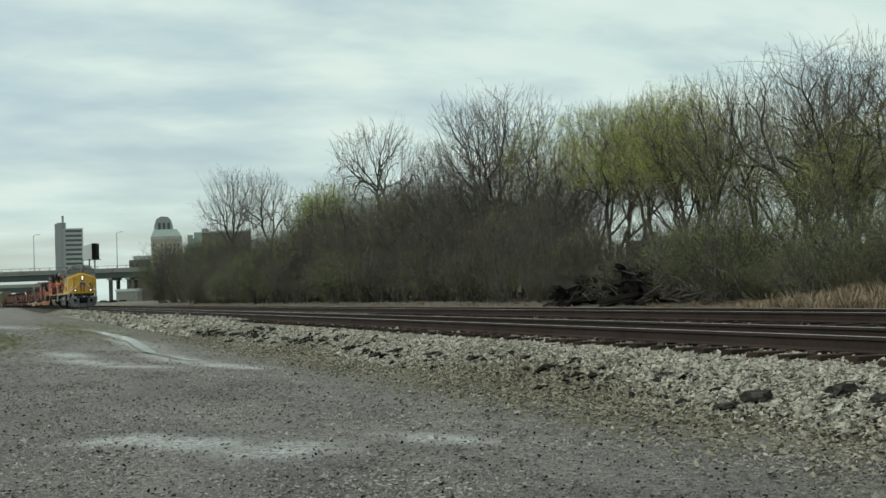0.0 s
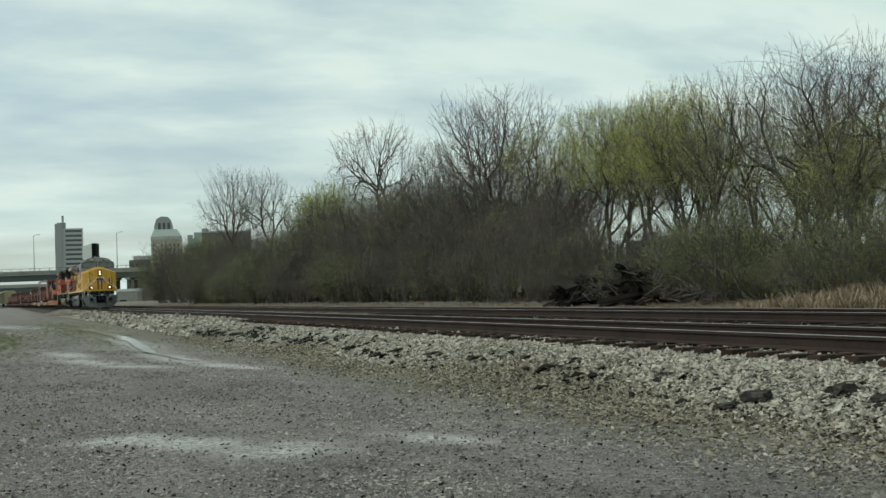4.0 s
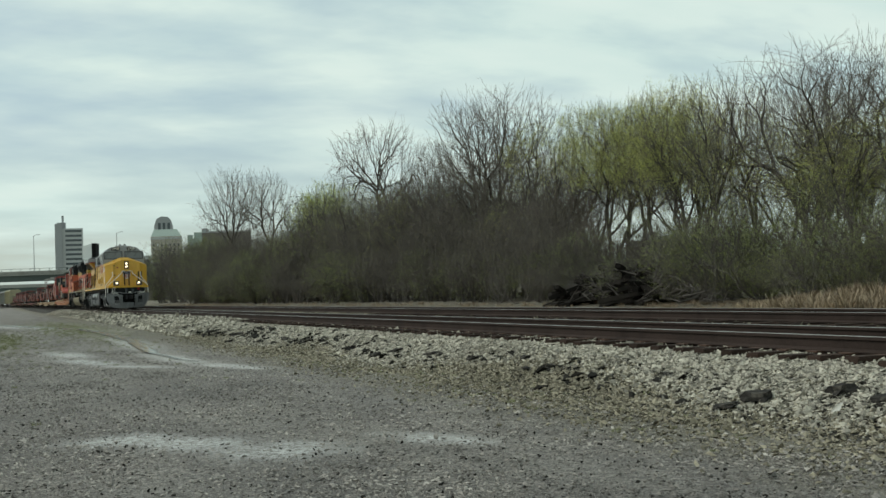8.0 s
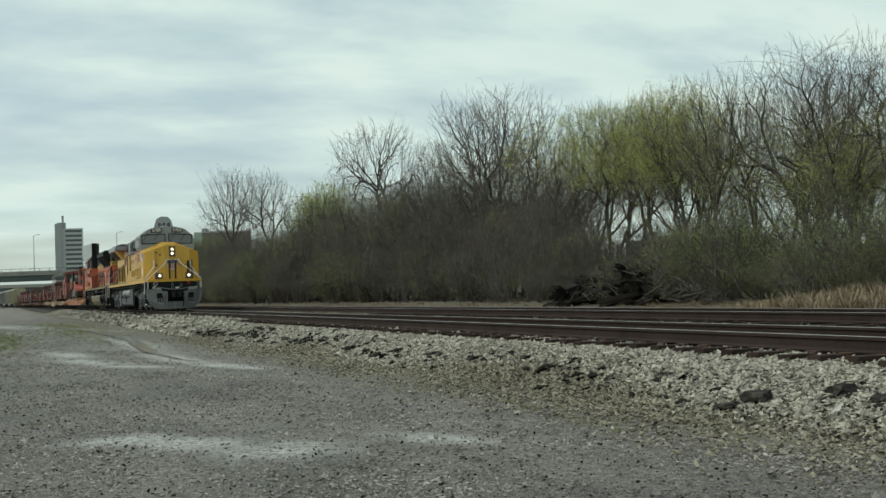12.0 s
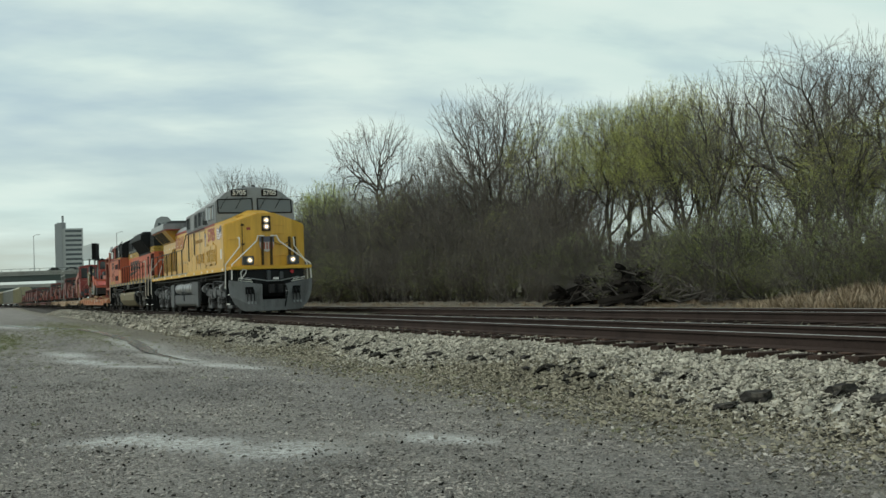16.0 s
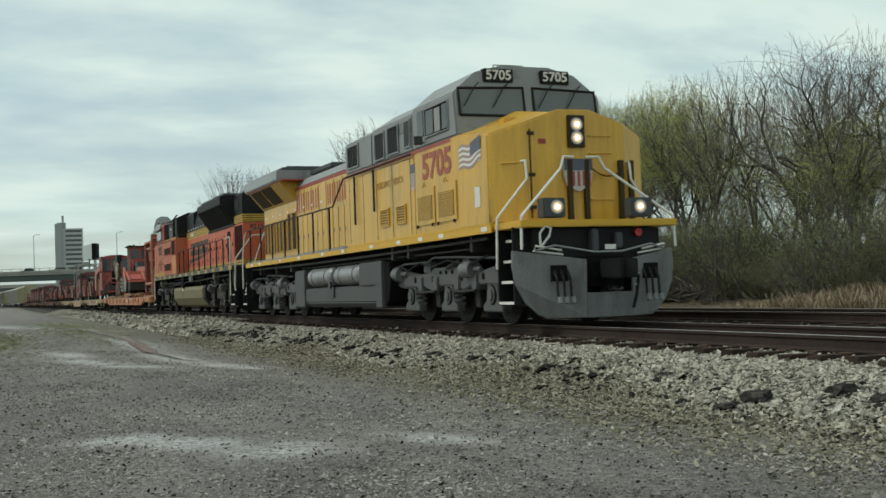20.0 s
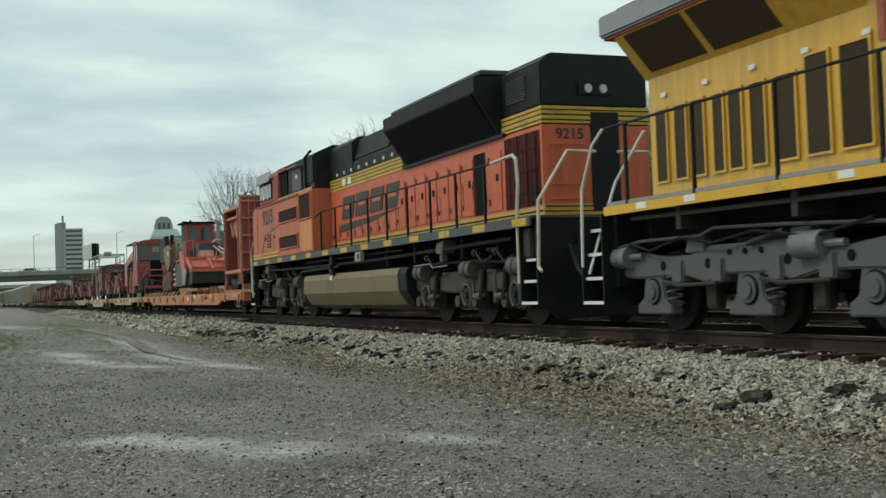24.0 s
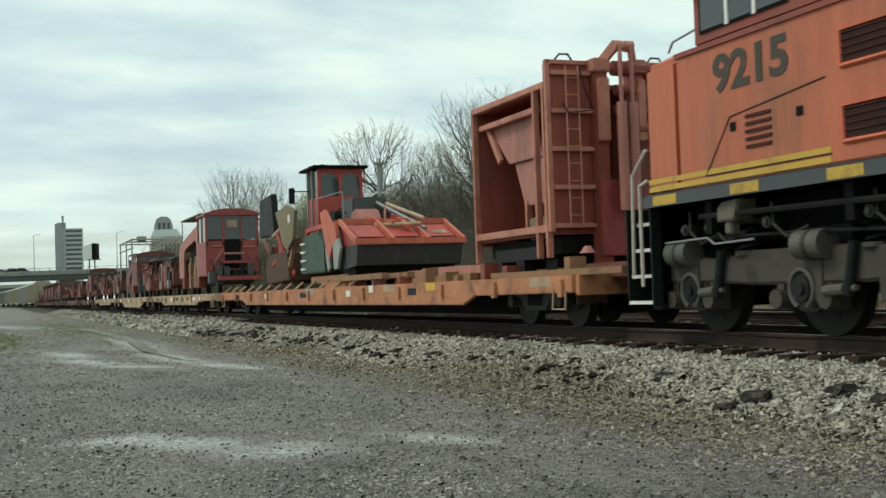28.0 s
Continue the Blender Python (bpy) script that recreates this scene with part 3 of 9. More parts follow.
# ---- trees and brush ----
def limb_tree(seed, height, crown, fork, tips, stems=1, leaf=0, leaf_size=0.1, tip_r=0.0055, loose=0.5, band=(0.0, 2.0), up=0.03, spread=0.4):
    """A forked tree: stems rise to the fork and then divide again and again until they fill the crown.
    crown: middle height, half width, half height, as shares of the height; band: the heights that bear leaves.
    Returns wood, twigs, leaves."""
    rnd = random.Random(seed)
    wood, twig = Geo(), Geo()
    ends = []

    def bar(p, q, r0, r1):
        d = q - p
        if d.length < 1e-4:
            return
        u = d.normalized().orthogonal().normalized()
        w = d.normalized().cross(u)
        if r0 > 0.02:
            mid = p.lerp(q, 0.5) + Vector((rnd.gauss(0, 1), rnd.gauss(0, 1), rnd.gauss(0, 1))) * d.length * 0.05
            g, n, pts, rad = wood, 6, [p, mid, q], [r0, (r0 + r1) / 2, r1]
        else:
            g, n, pts, rad = twig, 3, [p, q], [r0, r1]
        vs = [c + rr * (math.cos(6.283 * k / n) * u + math.sin(6.283 * k / n) * w) for c, rr in zip(pts, rad) for k in range(n)]
        g.add(vs, [(i * n + k, i * n + (k + 1) % n, (i + 1) * n + (k + 1) % n, (i + 1) * n + k) for i in range(len(pts) - 1) for k in range(n)])

    def grow(p, r, goal, way):
        if len(goal) == 1:
            q = goal[0]
            m = p.lerp(q, 0.55) + (way - (q - p).normalized()) * (q - p).length * 0.15
            bar(p, m, r, tip_r * 0.85)
            bar(m, q, tip_r * 0.85, tip_r * 0.5)
            for c in (m, m.lerp(q, 0.45), p.lerp(m, 0.5)):
                side = Vector((rnd.gauss(0, 1), rnd.gauss(0, 1), rnd.gauss(0.25, 0.8))).normalized()
                bar(c, c + ((q - p).normalized() * 0.7 + side * 0.6) * min(1.2, (q - p).length) * rnd.uniform(0.2, 0.42), tip_r * 0.7, tip_r * 0.4)
            ends.extend((q, m))
            return
        axis = Vector((rnd.gauss(0, 1), rnd.gauss(0, 1), rnd.gauss(0, 0.45)))
        order = sorted(goal, key=lambda q: (q - p).normalized().dot(axis))
        cut = max(1, min(len(goal) - 1, int(len(goal) * rnd.uniform(0.28, 0.72))))
        for half in (order[:cut], order[cut:]):
            c = sum(half, Vector()) / len(half)
            far = c - p
            d = (far.normalized() + way * 0.22 + Vector((rnd.gauss(0, 0.13), rnd.gauss(0, 0.13), rnd.gauss(up, 0.1)))).normalized()
            q = p + d * far.length * rnd.uniform(0.27, 0.44)
            rq = tip_r * len(half) ** loose
            bar(p, q, min(r, rq * 1.2), rq)
            grow(q, rq, half, d)

    cz, rw, rh = crown[0] * height, crown[1] * height, crown[2] * height
    for s in range(stems):
        base = Vector((rnd.gauss(0, 0.3), rnd.gauss(0, 0.3), -0.15)) * (1.0 if stems > 1 else 0.3)
        off = Vector((rnd.gauss(0, spread), rnd.gauss(0, spread), 0)) * rw * (stems > 1)
        goal = []
        while len(goal) < tips // stems:
            q = Vector((rnd.uniform(-1, 1), rnd.uniform(-1, 1), rnd.uniform(-1, 1)))
            if 0.3 < q.length < 1.0 and rnd.random() < 0.25 + 0.75 * q.length ** 2:
                bulge = 1 + 0.38 * noise.noise(q * 2.2 + Vector((seed, s, 0))) + rnd.gauss(0, 0.05)
                goal.append(Vector((q.x * rw * bulge + off.x, q.y * rw * bulge + off.y, max(0.1, cz + q.z * rh * bulge))))
        r = tip_r * len(goal) ** loose
        lean = Vector((rnd.gauss(0, 0.05), rnd.gauss(0, 0.05), 0)) * height
        top = Vector((base.x * 0.5 + off.x * 0.4, base.y * 0.5 + off.y * 0.4, fork * height)) + lean * (fork > 0.15)
        knee = base.lerp(top, 0.5) + Vector((rnd.gauss(0, 0.07), rnd.gauss(0, 0.07), 0))
        bar(base, knee, r * 1.35, r * 1.1)
        bar(knee, top, r * 1.1, r)
        grow(top, r, goal, (top - knee).normalized())
    leaves = Geo()
    lo, hi = band[0] * height, band[1] * height
    bearing = [e for e in ends if lo < e.z + rnd.gauss(0, 0.03) * height < hi and noise.noise(e * (9.0 / height) + Vector((0, 0, seed))) > -0.2] or ends
    for k in range(leaf):
        p = rnd.choice(bearing) + Vector((rnd.gauss(0, 0.11), rnd.gauss(0, 0.11), rnd.gauss(0, 0.1)))
        a, b = Vector((rnd.gauss(0, 1), rnd.gauss(0, 1), rnd.gauss(0, 1))).normalized(), Vector((rnd.gauss(0, 1), rnd.gauss(0, 1), rnd.gauss(0, 1)))
        b = a.cross(b).normalized()
        z = leaf_size * rnd.uniform(0.5, 1.3)
        leaves.add([p - a * z / 2, p + b * z * 0.3, p + a * z / 2, p - b * z * 0.3], [(0, 1, 2, 3)])
    return wood, twig, leaves


def top_of(*gs):
    return max(max((v[2] for v in g.v), default=0) for g in gs)


def make_tree(name, label, seed, height, crown, fork, tips, leaf_mat=None, leaf=0, leaf_size=0.1, stems=1, wood_mat=None, twig_mat=None, category="tree", group="trackside trees", **shape):
    wood, twig, leaves = limb_tree(seed, height, crown, fork, tips, stems, leaf, leaf_size, **shape)
    k = height / top_of(wood, twig)
    for g in (wood, twig, leaves):
        g.v = [(x * k, y * k, z * k) for x, y, z in g.v]
    tr = thing(name, label, category, group)
    tagged(part("trunk", raw_mesh("trunk", wood.v, wood.f, wood_mat or M_BARK), None, tr), kind="stuff" if stems > 3 else "")
    tagged(part("crown", raw_mesh("crown", twig.v, twig.f, twig_mat or M_TWIG), None, tr, "mesh of fine bare twigs"), kind="stuff")
    if leaf:
        tagged(part("foliage", raw_mesh("foliage", leaves.v, leaves.f, leaf_mat), None, tr, "thin young leaves"), kind="stuff")
    return tr


def plant(ob, first, x, y, z, turn, size):
    """The first planting moves the model itself; later ones are copies."""
    m = pose(x, y, z, 0, 0, turn) @ Matrix.Diagonal((size[0], size[0], size[1], 1))
    if first:
        ob.matrix_basis = m
        return ob
    return copy_thing(ob, m @ Matrix.Diagonal((1 / ob.scale.x, 1 / ob.scale.y, 1 / ob.scale.z, 1)))


def build_woods():
    rnd = random.Random(5)
    thicket = dict(wood_mat=M_BRUSHTWIG, twig_mat=M_BRUSHTWIG, category="bush", group="trackside brush")
    bare = "bare grey tree with a rounded crown of fine twigs"
    spring = "tall slender tree coming into yellow-green leaf"
    twiggy = "tall pale-barked tree with thin new leaves"
    limby = "tall bare tree with heavy forking limbs"
    brush = "dense brown leafless thicket beside the line"
    kinds = {
        "bare": [make_tree("bare_tree", bare, 11, 10.0, (0.70, 0.28, 0.29), 0.34, 1300, tip_r=0.0046, loose=0.445),
                 make_tree("bare_tree", bare, 12, 10.0, (0.71, 0.27, 0.28), 0.38, 1250, tip_r=0.0046, loose=0.445),
                 make_tree("bare_tree", bare, 13, 10.0, (0.70, 0.28, 0.30), 0.30, 1300, stems=2, tip_r=0.0046, loose=0.455, spread=0.5)],
        "limby": [make_tree("limby_tree", limby, 14, 10.0, (0.62, 0.38, 0.38), 0.20, 1000, M_LEAF, 6000, 0.042, tip_r=0.0050, loose=0.50, band=(0.3, 0.68)),
                  make_tree("limby_tree", limby, 15, 10.0, (0.62, 0.36, 0.38), 0.18, 1000, M_LEAF, 6000, 0.042, stems=2, tip_r=0.0050, loose=0.51, band=(0.3, 0.65), spread=0.5),
                  make_tree("limby_tree", limby, 16, 10.0, (0.62, 0.37, 0.38), 0.22, 1000, M_LEAF, 5000, 0.042, tip_r=0.0050, loose=0.50, band=(0.3, 0.65))],
        "spring": [make_tree("spring_tree", spring, 21, 10.0, (0.70, 0.24, 0.30), 0.34, 950, M_LEAF, 26000, 0.04, tip_r=0.0044, loose=0.45, band=(0.52, 0.95)),
                   make_tree("spring_tree", spring, 22, 10.0, (0.69, 0.25, 0.31), 0.26, 950, M_LEAF, 24000, 0.04, stems=2, tip_r=0.0044, loose=0.47, band=(0.55, 0.95), spread=0.5),
                   make_tree("spring_tree", spring, 23, 10.0, (0.70, 0.24, 0.30), 0.36, 950, M_LEAF, 20000, 0.04, tip_r=0.0044, loose=0.45, band=(0.5, 0.9))],
        "twiggy": [make_tree("twiggy_tree", twiggy, 25, 10.0, (0.66, 0.24, 0.34), 0.28, 1000, M_LEAF, 9000, 0.038, tip_r=0.0044, loose=0.45, band=(0.4, 0.92)),
                   make_tree("twiggy_tree", twiggy, 26, 10.0, (0.64, 0.25, 0.36), 0.22, 1000, M_LEAF, 10000, 0.038, stems=2, tip_r=0.0044, loose=0.47, band=(0.4, 0.9), spread=0.5)],
        "bright": [make_tree("leafing_tree", "young tree in bright fresh green leaf", 31, 8.0, (0.64, 0.30, 0.36), 0.2, 700, M_LEAFBRIGHT, 9000, 0.085, stems=2, band=(0.45, 1.1))],
        "brush": [make_tree("brush_thicket", brush, 41, 6.0, (0.52, 0.34, 0.48), 0.06, 800, M_BUD, 4500, 0.05, stems=6, tip_r=0.0046, loose=0.44, **thicket),
                  make_tree("brush_thicket", brush, 42, 6.0, (0.52, 0.36, 0.48), 0.06, 800, M_BUD, 5500, 0.05, stems=7, tip_r=0.0046, loose=0.44, **thicket),
                  make_tree("brush_thicket", brush, 43, 6.0, (0.56, 0.33, 0.44), 0.08, 800, M_BUD, 3000, 0.05, stems=5, tip_r=0.0048, loose=0.45, **thicket)],
        "evergreen": [make_tree("green_shrub", "dark green leafy shrub at the wood's edge", 51, 3.5, (0.5, 0.42, 0.5), 0.05, 700, M_EVER, 9000, 0.05, stems=6, loose=0.42, **thicket)],
        "olive": [make_tree("budding_shrub", "olive-green budding shrub by the track", 61, 5.0, (0.52, 0.38, 0.48), 0.05, 900, M_EVER, 10000, 0.05, stems=6, loose=0.44, **thicket)],
    }
    base = {"bare": 10.0, "limby": 10.0, "spring": 10.0, "twiggy": 10.0, "bright": 8.0, "brush": 6.0, "evergreen": 3.5, "olive": 5.0}
    used = set()

    def put(kind, x, y, h, w=1.0):
        ob = kinds[kind][rnd.randrange(len(kinds[kind]))]
        k = h / base[kind]
        plant(ob, ob.name not in used, x, y, 0.0 if y > 11 else -0.15, rnd.uniform(0, 360), (k * w, k))
        used.add(ob.name)

    # the tall trees of the skyline
    for kind, x, y, h, w in SKYLINE:
        put(kind, x, y, h, w)

    # the thicket under them: tall and close towards the bridge, low beside the debris heap
    def tall(x):
        return float(np.interp(x, [-135, -113, -101, -95, -88, -76, -64, -58, -54, -49, -44, -40, -35, -31, -24], [9.4, 8.2, 8.2, 9.4, 10.0, 9.8, 9.8, 9.0, 7.8, 6.2, 4.8, 4.0, 3.7, 3.8, 3.8]))

    for depth, share, step in ((17.2, 0.97, 2.4), (15.6, 0.78, 2.5), (13.9, 0.58, 2.4), (12.4, 0.40, 2.7)):
        x = -23.5
        while x > -136:
            y = depth + rnd.uniform(-0.7, 0.7)
            h = tall(x) * share * rnd.uniform(0.82, 1.04)
            if x > -50:
                y, h = y - (3.0 if depth > 15 else 0.6), h * (1.06 if depth > 15 else 1.15)
            kind = "brush"
            q = rnd.random()
            if x > -32.5:
                kind = "olive" if q < 0.6 else "evergreen" if q < 0.8 else "brush"
            elif depth < 13 and q < 0.35 or q < 0.1:
                kind = "olive" if q < 0.2 else "evergreen"
            if not (x > -47 and depth > 15 and rnd.random() < 0.3):
                put(kind, x, y, max(1.0, h), 1.0 if h > 5 else 1.25)
            x -= step * (0.62 if h < 3 else 1.0) * rnd.uniform(0.8, 1.2)
    for x, y, h in ((-48.6, 15.8, 5.6), (-50.4, 16.4, 6.2), (-52.6, 15.6, 6.4), (-47.0, 16.6, 5.0), (-45.6, 15.4, 4.2)):
        put("brush", x, y, h, 0.9)
    for x, y, h in ((-49.5, 16.6, 7.4), (-52.0, 17.0, 8.0), (-55.8, 16.4, 8.2), (-58.2, 16.8, 8.8)):
        put("bare", x, y, h, 0.9)
    # thin growth farther back, seen between the trunks
    for i in range(7):
        x = -26 - i * 7.4 + rnd.uniform(-1, 1)
        put(("bare", "twiggy", "limby", "brush")[i % 4], x, rnd.uniform(20, 27), rnd.uniform(5.5, 7.5) - (1.2 if x > -34 else 0), 1.15)
    # slim dark stems standing in the thicket
    for i in range(13):
        x = -52 - i * 4.6 + rnd.uniform(-1.5, 1.5)
        put("bare" if i % 3 else "twiggy", x, rnd.uniform(13.2, 15.5), tall(x) * rnd.uniform(0.62, 0.85), 0.95)
    for i in range(16):
        x = -138 - i * 2.8 + rnd.uniform(-1, 1)
        put("brush" if rnd.random() < 0.7 else "olive", x, 13.5 + max(0, (-x - 130)) * 0.03 + rnd.uniform(0, 5), rnd.uniform(7.4, 10.0), 1.05)
    return kinds


SKYLINE = [
    ("bare", -136.9, 19.0, 17.0, 1.0), ("bare", -119.8, 18.0, 14.6, 1.0),
    ("bright", -105.1, 18.0, 10.6, 1.0), ("bright", -101.0, 18.5, 11.1, 1.0), ("bright", -91.5, 17.5, 9.2, 0.8),
    ("bare", -81.7, 18.0, 14.2, 1.15),
    ("bare", -64.7, 19.0, 13.2, 1.0), ("bare", -59.9, 18.5, 12.6, 1.05),
    ("spring", -54.7, 18.5, 11.0, 1.0), ("spring", -51.4, 18.0, 10.7, 1.0), ("spring", -50.2, 18.5, 10.7, 1.05), ("spring", -46.6, 17.5, 9.6, 1.05), ("bare", -55.4, 20.0, 9.5, 0.9),
    ("spring", -45.9, 18.5, 9.5, 1.0), ("spring", -43.3, 18.0, 9.6, 1.05), ("spring", -40.4, 17.0, 8.7, 1.0), ("spring", -41.8, 18.5, 9.9, 1.0),
    ("twiggy", -39.7, 18.0, 9.7, 1.05), ("twiggy", -37.4, 17.5, 9.2, 1.1), ("twiggy", -37.5, 18.5, 8.4, 1.0),
    ("limby", -34.1, 18.0, 9.7, 1.0), ("limby", -30.5, 17.5, 9.0, 1.0), ("limby", -34.8, 20.0, 9.4, 0.9), ("limby", -28.5, 18.0, 8.7, 1.0),
    ("spring", -27.4, 16.0, 6.2, 1.1), ("spring", -32.6, 19.0, 6.6, 1.0), ("spring", -30.0, 16.5, 5.6, 1.2),
    ("limby", -32.2, 19.2, 8.6, 0.9), ("limby", -36.4, 20.5, 9.1, 0.9), ("twiggy", -43.0, 20.0, 8.9, 1.0), ("twiggy", -48.4, 20.0, 9.3, 1.0), ("bare", -69.5, 18.5, 11.0, 0.8),
    ("limby", -24.0, 18.5, 9.0, 1.1), ("spring", -21.5, 17.0, 8.0, 1.1),
]
WOODS = build_woods()


# ---- the train: every vehicle in its own space, x forward, z = 0 at the rail tops ----
MOVERS, AXLES = [], []


def wheelset_geo(r=0.53):
    g = Geo().cyl((0, -0.8, 0), (0, 0.8, 0), 0.085, 10)
    for s in (-1, 1):
        y = s * 0.755
        g.cyl((0, y - 0.065, 0), (0, y + 0.065, 0), r, 28)
        g.cyl((0, y - s * 0.085, 0), (0, y - s * 0.06, 0), r + 0.025, 28)
        g.cyl((0, y + s * 0.065, 0), (0, y + s * 0.10, 0), r * 0.42, 14)
        for k in range(6):
            a = k * math.pi / 3
            g.cyl((0.68 * r * math.cos(a), y + s * 0.06, 0.68 * r * math.sin(a)), (0.68 * r * math.cos(a), y + s * 0.072, 0.68 * r * math.sin(a)), 0.05, 8)
    return g


WHEELSET = mesh_of("wheelset", wheelset_geo(), M_WHEEL, smooth=True)


def add_wheels(parent, xs, spin=True):
    for x in xs:
        w = part("wheelset", WHEELSET, None, parent, "dark steel wheels on their axle")
        w.matrix_basis = pose(x, 0, 0.53)
        if spin:
            AXLES.append((w, x))


def coil(g, x, y, z0, z1, r=0.075):
    n, k = 32, 4
    g.tube([Vector((x + r * math.cos(2 * math.pi * k * i / n), y + r * math.sin(2 * math.pi * k * i / n), z0 + (z1 - z0) * i / n)) for i in range(n + 1)], 0.02, 5)


def ge_truck(parent, xc, material):
    """Six-wheel truck with rolled-bolster side frames and pedestal boxes."""
    for s in (-1, 1):
        g = Geo()
        top = [(-3.0, 0.92), (-2.75, 1.06), (-2.45, 1.06), (-1.75, 0.98), (-1.2, 0.98), (-0.7, 1.08), (0.7, 1.08), (1.2, 0.98), (1.75, 0.98), (2.45, 1.06), (2.75, 1.06), (3.0, 0.92)]
        bot = [(2.85, 0.74), (2.45, 0.70), (1.75, 0.72), (1.2, 0.70), (0.8, 0.62), (0.4, 0.72), (-0.4, 0.72), (-0.8, 0.62), (-1.2, 0.70), (-1.75, 0.72), (-2.45, 0.70), (-2.85, 0.74)]
        ring = [(xc + a, z) for a, z in top + bot]
        g.prism(ring, "y", s * 1.02, s * 1.2)
        for dx in (-1.4, -0.55, 0.55, 1.4):
            g.box(xc + dx - 0.13, xc + dx + 0.13, s * 1.0, s * 1.24, 0.62, 0.92) if s > 0 else g.box(xc + dx - 0.13, xc + dx + 0.13, -1.24, -1.0, 0.62, 0.92)
        fr = part("side_frame", g, material, parent, bevel=0.025)
        out = lambda a, b: (min(s * a, s * b), max(s * a, s * b))
        # raised dark discs paint the shaded holes of the side frame
        for dx in (-1.75, -0.75, 0.75, 1.75):
            y0, y1 = out(1.19, 1.206)
            part("frame_opening", Geo().cyl((xc + dx, y0, 0.86), (xc + dx, y1, 0.86), 0.065, 12), M_DARK, fr)
        for dx in (-2.6, -2.35, -0.3, 0.0, 0.3, 2.35, 2.6):
            y0, y1 = out(1.2, 1.225)
            part("frame_bolt", Geo().cyl((xc + dx, y0, 0.98), (xc + dx, y1, 0.98), 0.035, 8), M_DARK, fr)
        for dx in (-1.0, 1.0):
            part("brake_rod", Geo().tube([(xc + dx - 0.7, s * 1.24, 0.66), (xc + dx - 0.3, s * 1.26, 0.6), (xc + dx + 0.5, s * 1.26, 0.62)], 0.025), M_TRUCK, fr)
            part("brake_shoe", Geo().box(xc + dx - 0.12, xc + dx + 0.12, *out(0.85, 1.0), 0.3, 0.75), M_TRUCK, fr, bevel=0.02)
            part("bracket", Geo().prism([(xc + dx - 0.22, 1.0), (xc + dx - 0.16, 1.2), (xc + dx + 0.16, 1.2), (xc + dx + 0.22, 1.0)], "y", *out(1.08, 1.22)), material, fr, bevel=0.015)
        part("cable", Geo().tube([(xc - 2.4, s * 1.3, 1.18), (xc - 1.9, s * 1.3, 1.06), (xc - 1.2, s * 1.3, 1.2), (xc - 0.5, s * 1.3, 1.1), (xc + 0.3, s * 1.3, 1.2), (xc + 1.3, s * 1.3, 1.08), (xc + 2.2, s * 1.3, 1.22)], 0.018), M_BLACK, fr)
        for dx in (-2.05, 0.0, 2.05):
            x = xc + dx
            b = Geo().prism([(x - 0.2, 0.80), (x - 0.27, 0.45), (x - 0.42, 0.36), (x - 0.42, 0.23), (x + 0.42, 0.23), (x + 0.42, 0.36), (x + 0.27, 0.45), (x + 0.2, 0.80)], "y", min(s * 1.0, s * 1.17), max(s * 1.0, s * 1.17))
            jb = part("journal_box", b, material, parent, bevel=0.02)
            part("axle_cap", Geo().cyl((x, s * 1.15, 0.53), (x, s * 1.205, 0.53), 0.155, 18).cyl((x, s * 1.205, 0.53), (x, s * 1.235, 0.53), 0.10, 14), material, jb)
            part("cap_ring", Geo().tube([(x + 0.165 * math.cos(k * math.pi / 8), s * 1.18, 0.53 + 0.165 * math.sin(k * math.pi / 8)) for k in range(17)], 0.014, 5), M_DARK, jb)
            for q in (0.4,):
                sp = Geo()
                coil(sp, x + q, s * 1.1, 0.36, 0.74, 0.1)
                part("coil_spring", sp, M_TRUCKGREY, jb)
        for dx in (-2.75, 1.15):
            part("brake_cylinder", Geo().cyl((xc + dx - 0.2, s * 1.22, 1.0), (xc + dx + 0.25, s * 1.22, 1.0), 0.15, 16).cyl((xc + dx + 0.25, s * 1.22, 1.0), (xc + dx + 0.55, s * 1.22, 1.0), 0.045, 8), M_PLOW, parent, smooth=True)
        part("air_pipe", Geo().tube([(xc - 2.9, s * 1.27, 1.12), (xc - 2.2, s * 1.27, 1.2), (xc - 0.8, s * 1.27, 1.2), (xc - 0.5, s * 1.27, 1.28), (xc + 0.8, s * 1.27, 1.24), (xc + 2.6, s * 1.27, 1.16)], 0.022), M_DGREY, parent)
        part("damper", Geo().cyl((xc + 0.1, s * 1.24, 1.06), (xc + 0.75, s * 1.24, 1.18), 0.032, 10), M_TRUCK, parent)
    part("bolster", Geo().box(xc - 0.5, xc + 0.5, -0.95, 0.95, 0.55, 1.15).box(xc - 2.7, xc + 2.7, -0.45, 0.45, 0.5, 0.85), M_BLACK, parent)


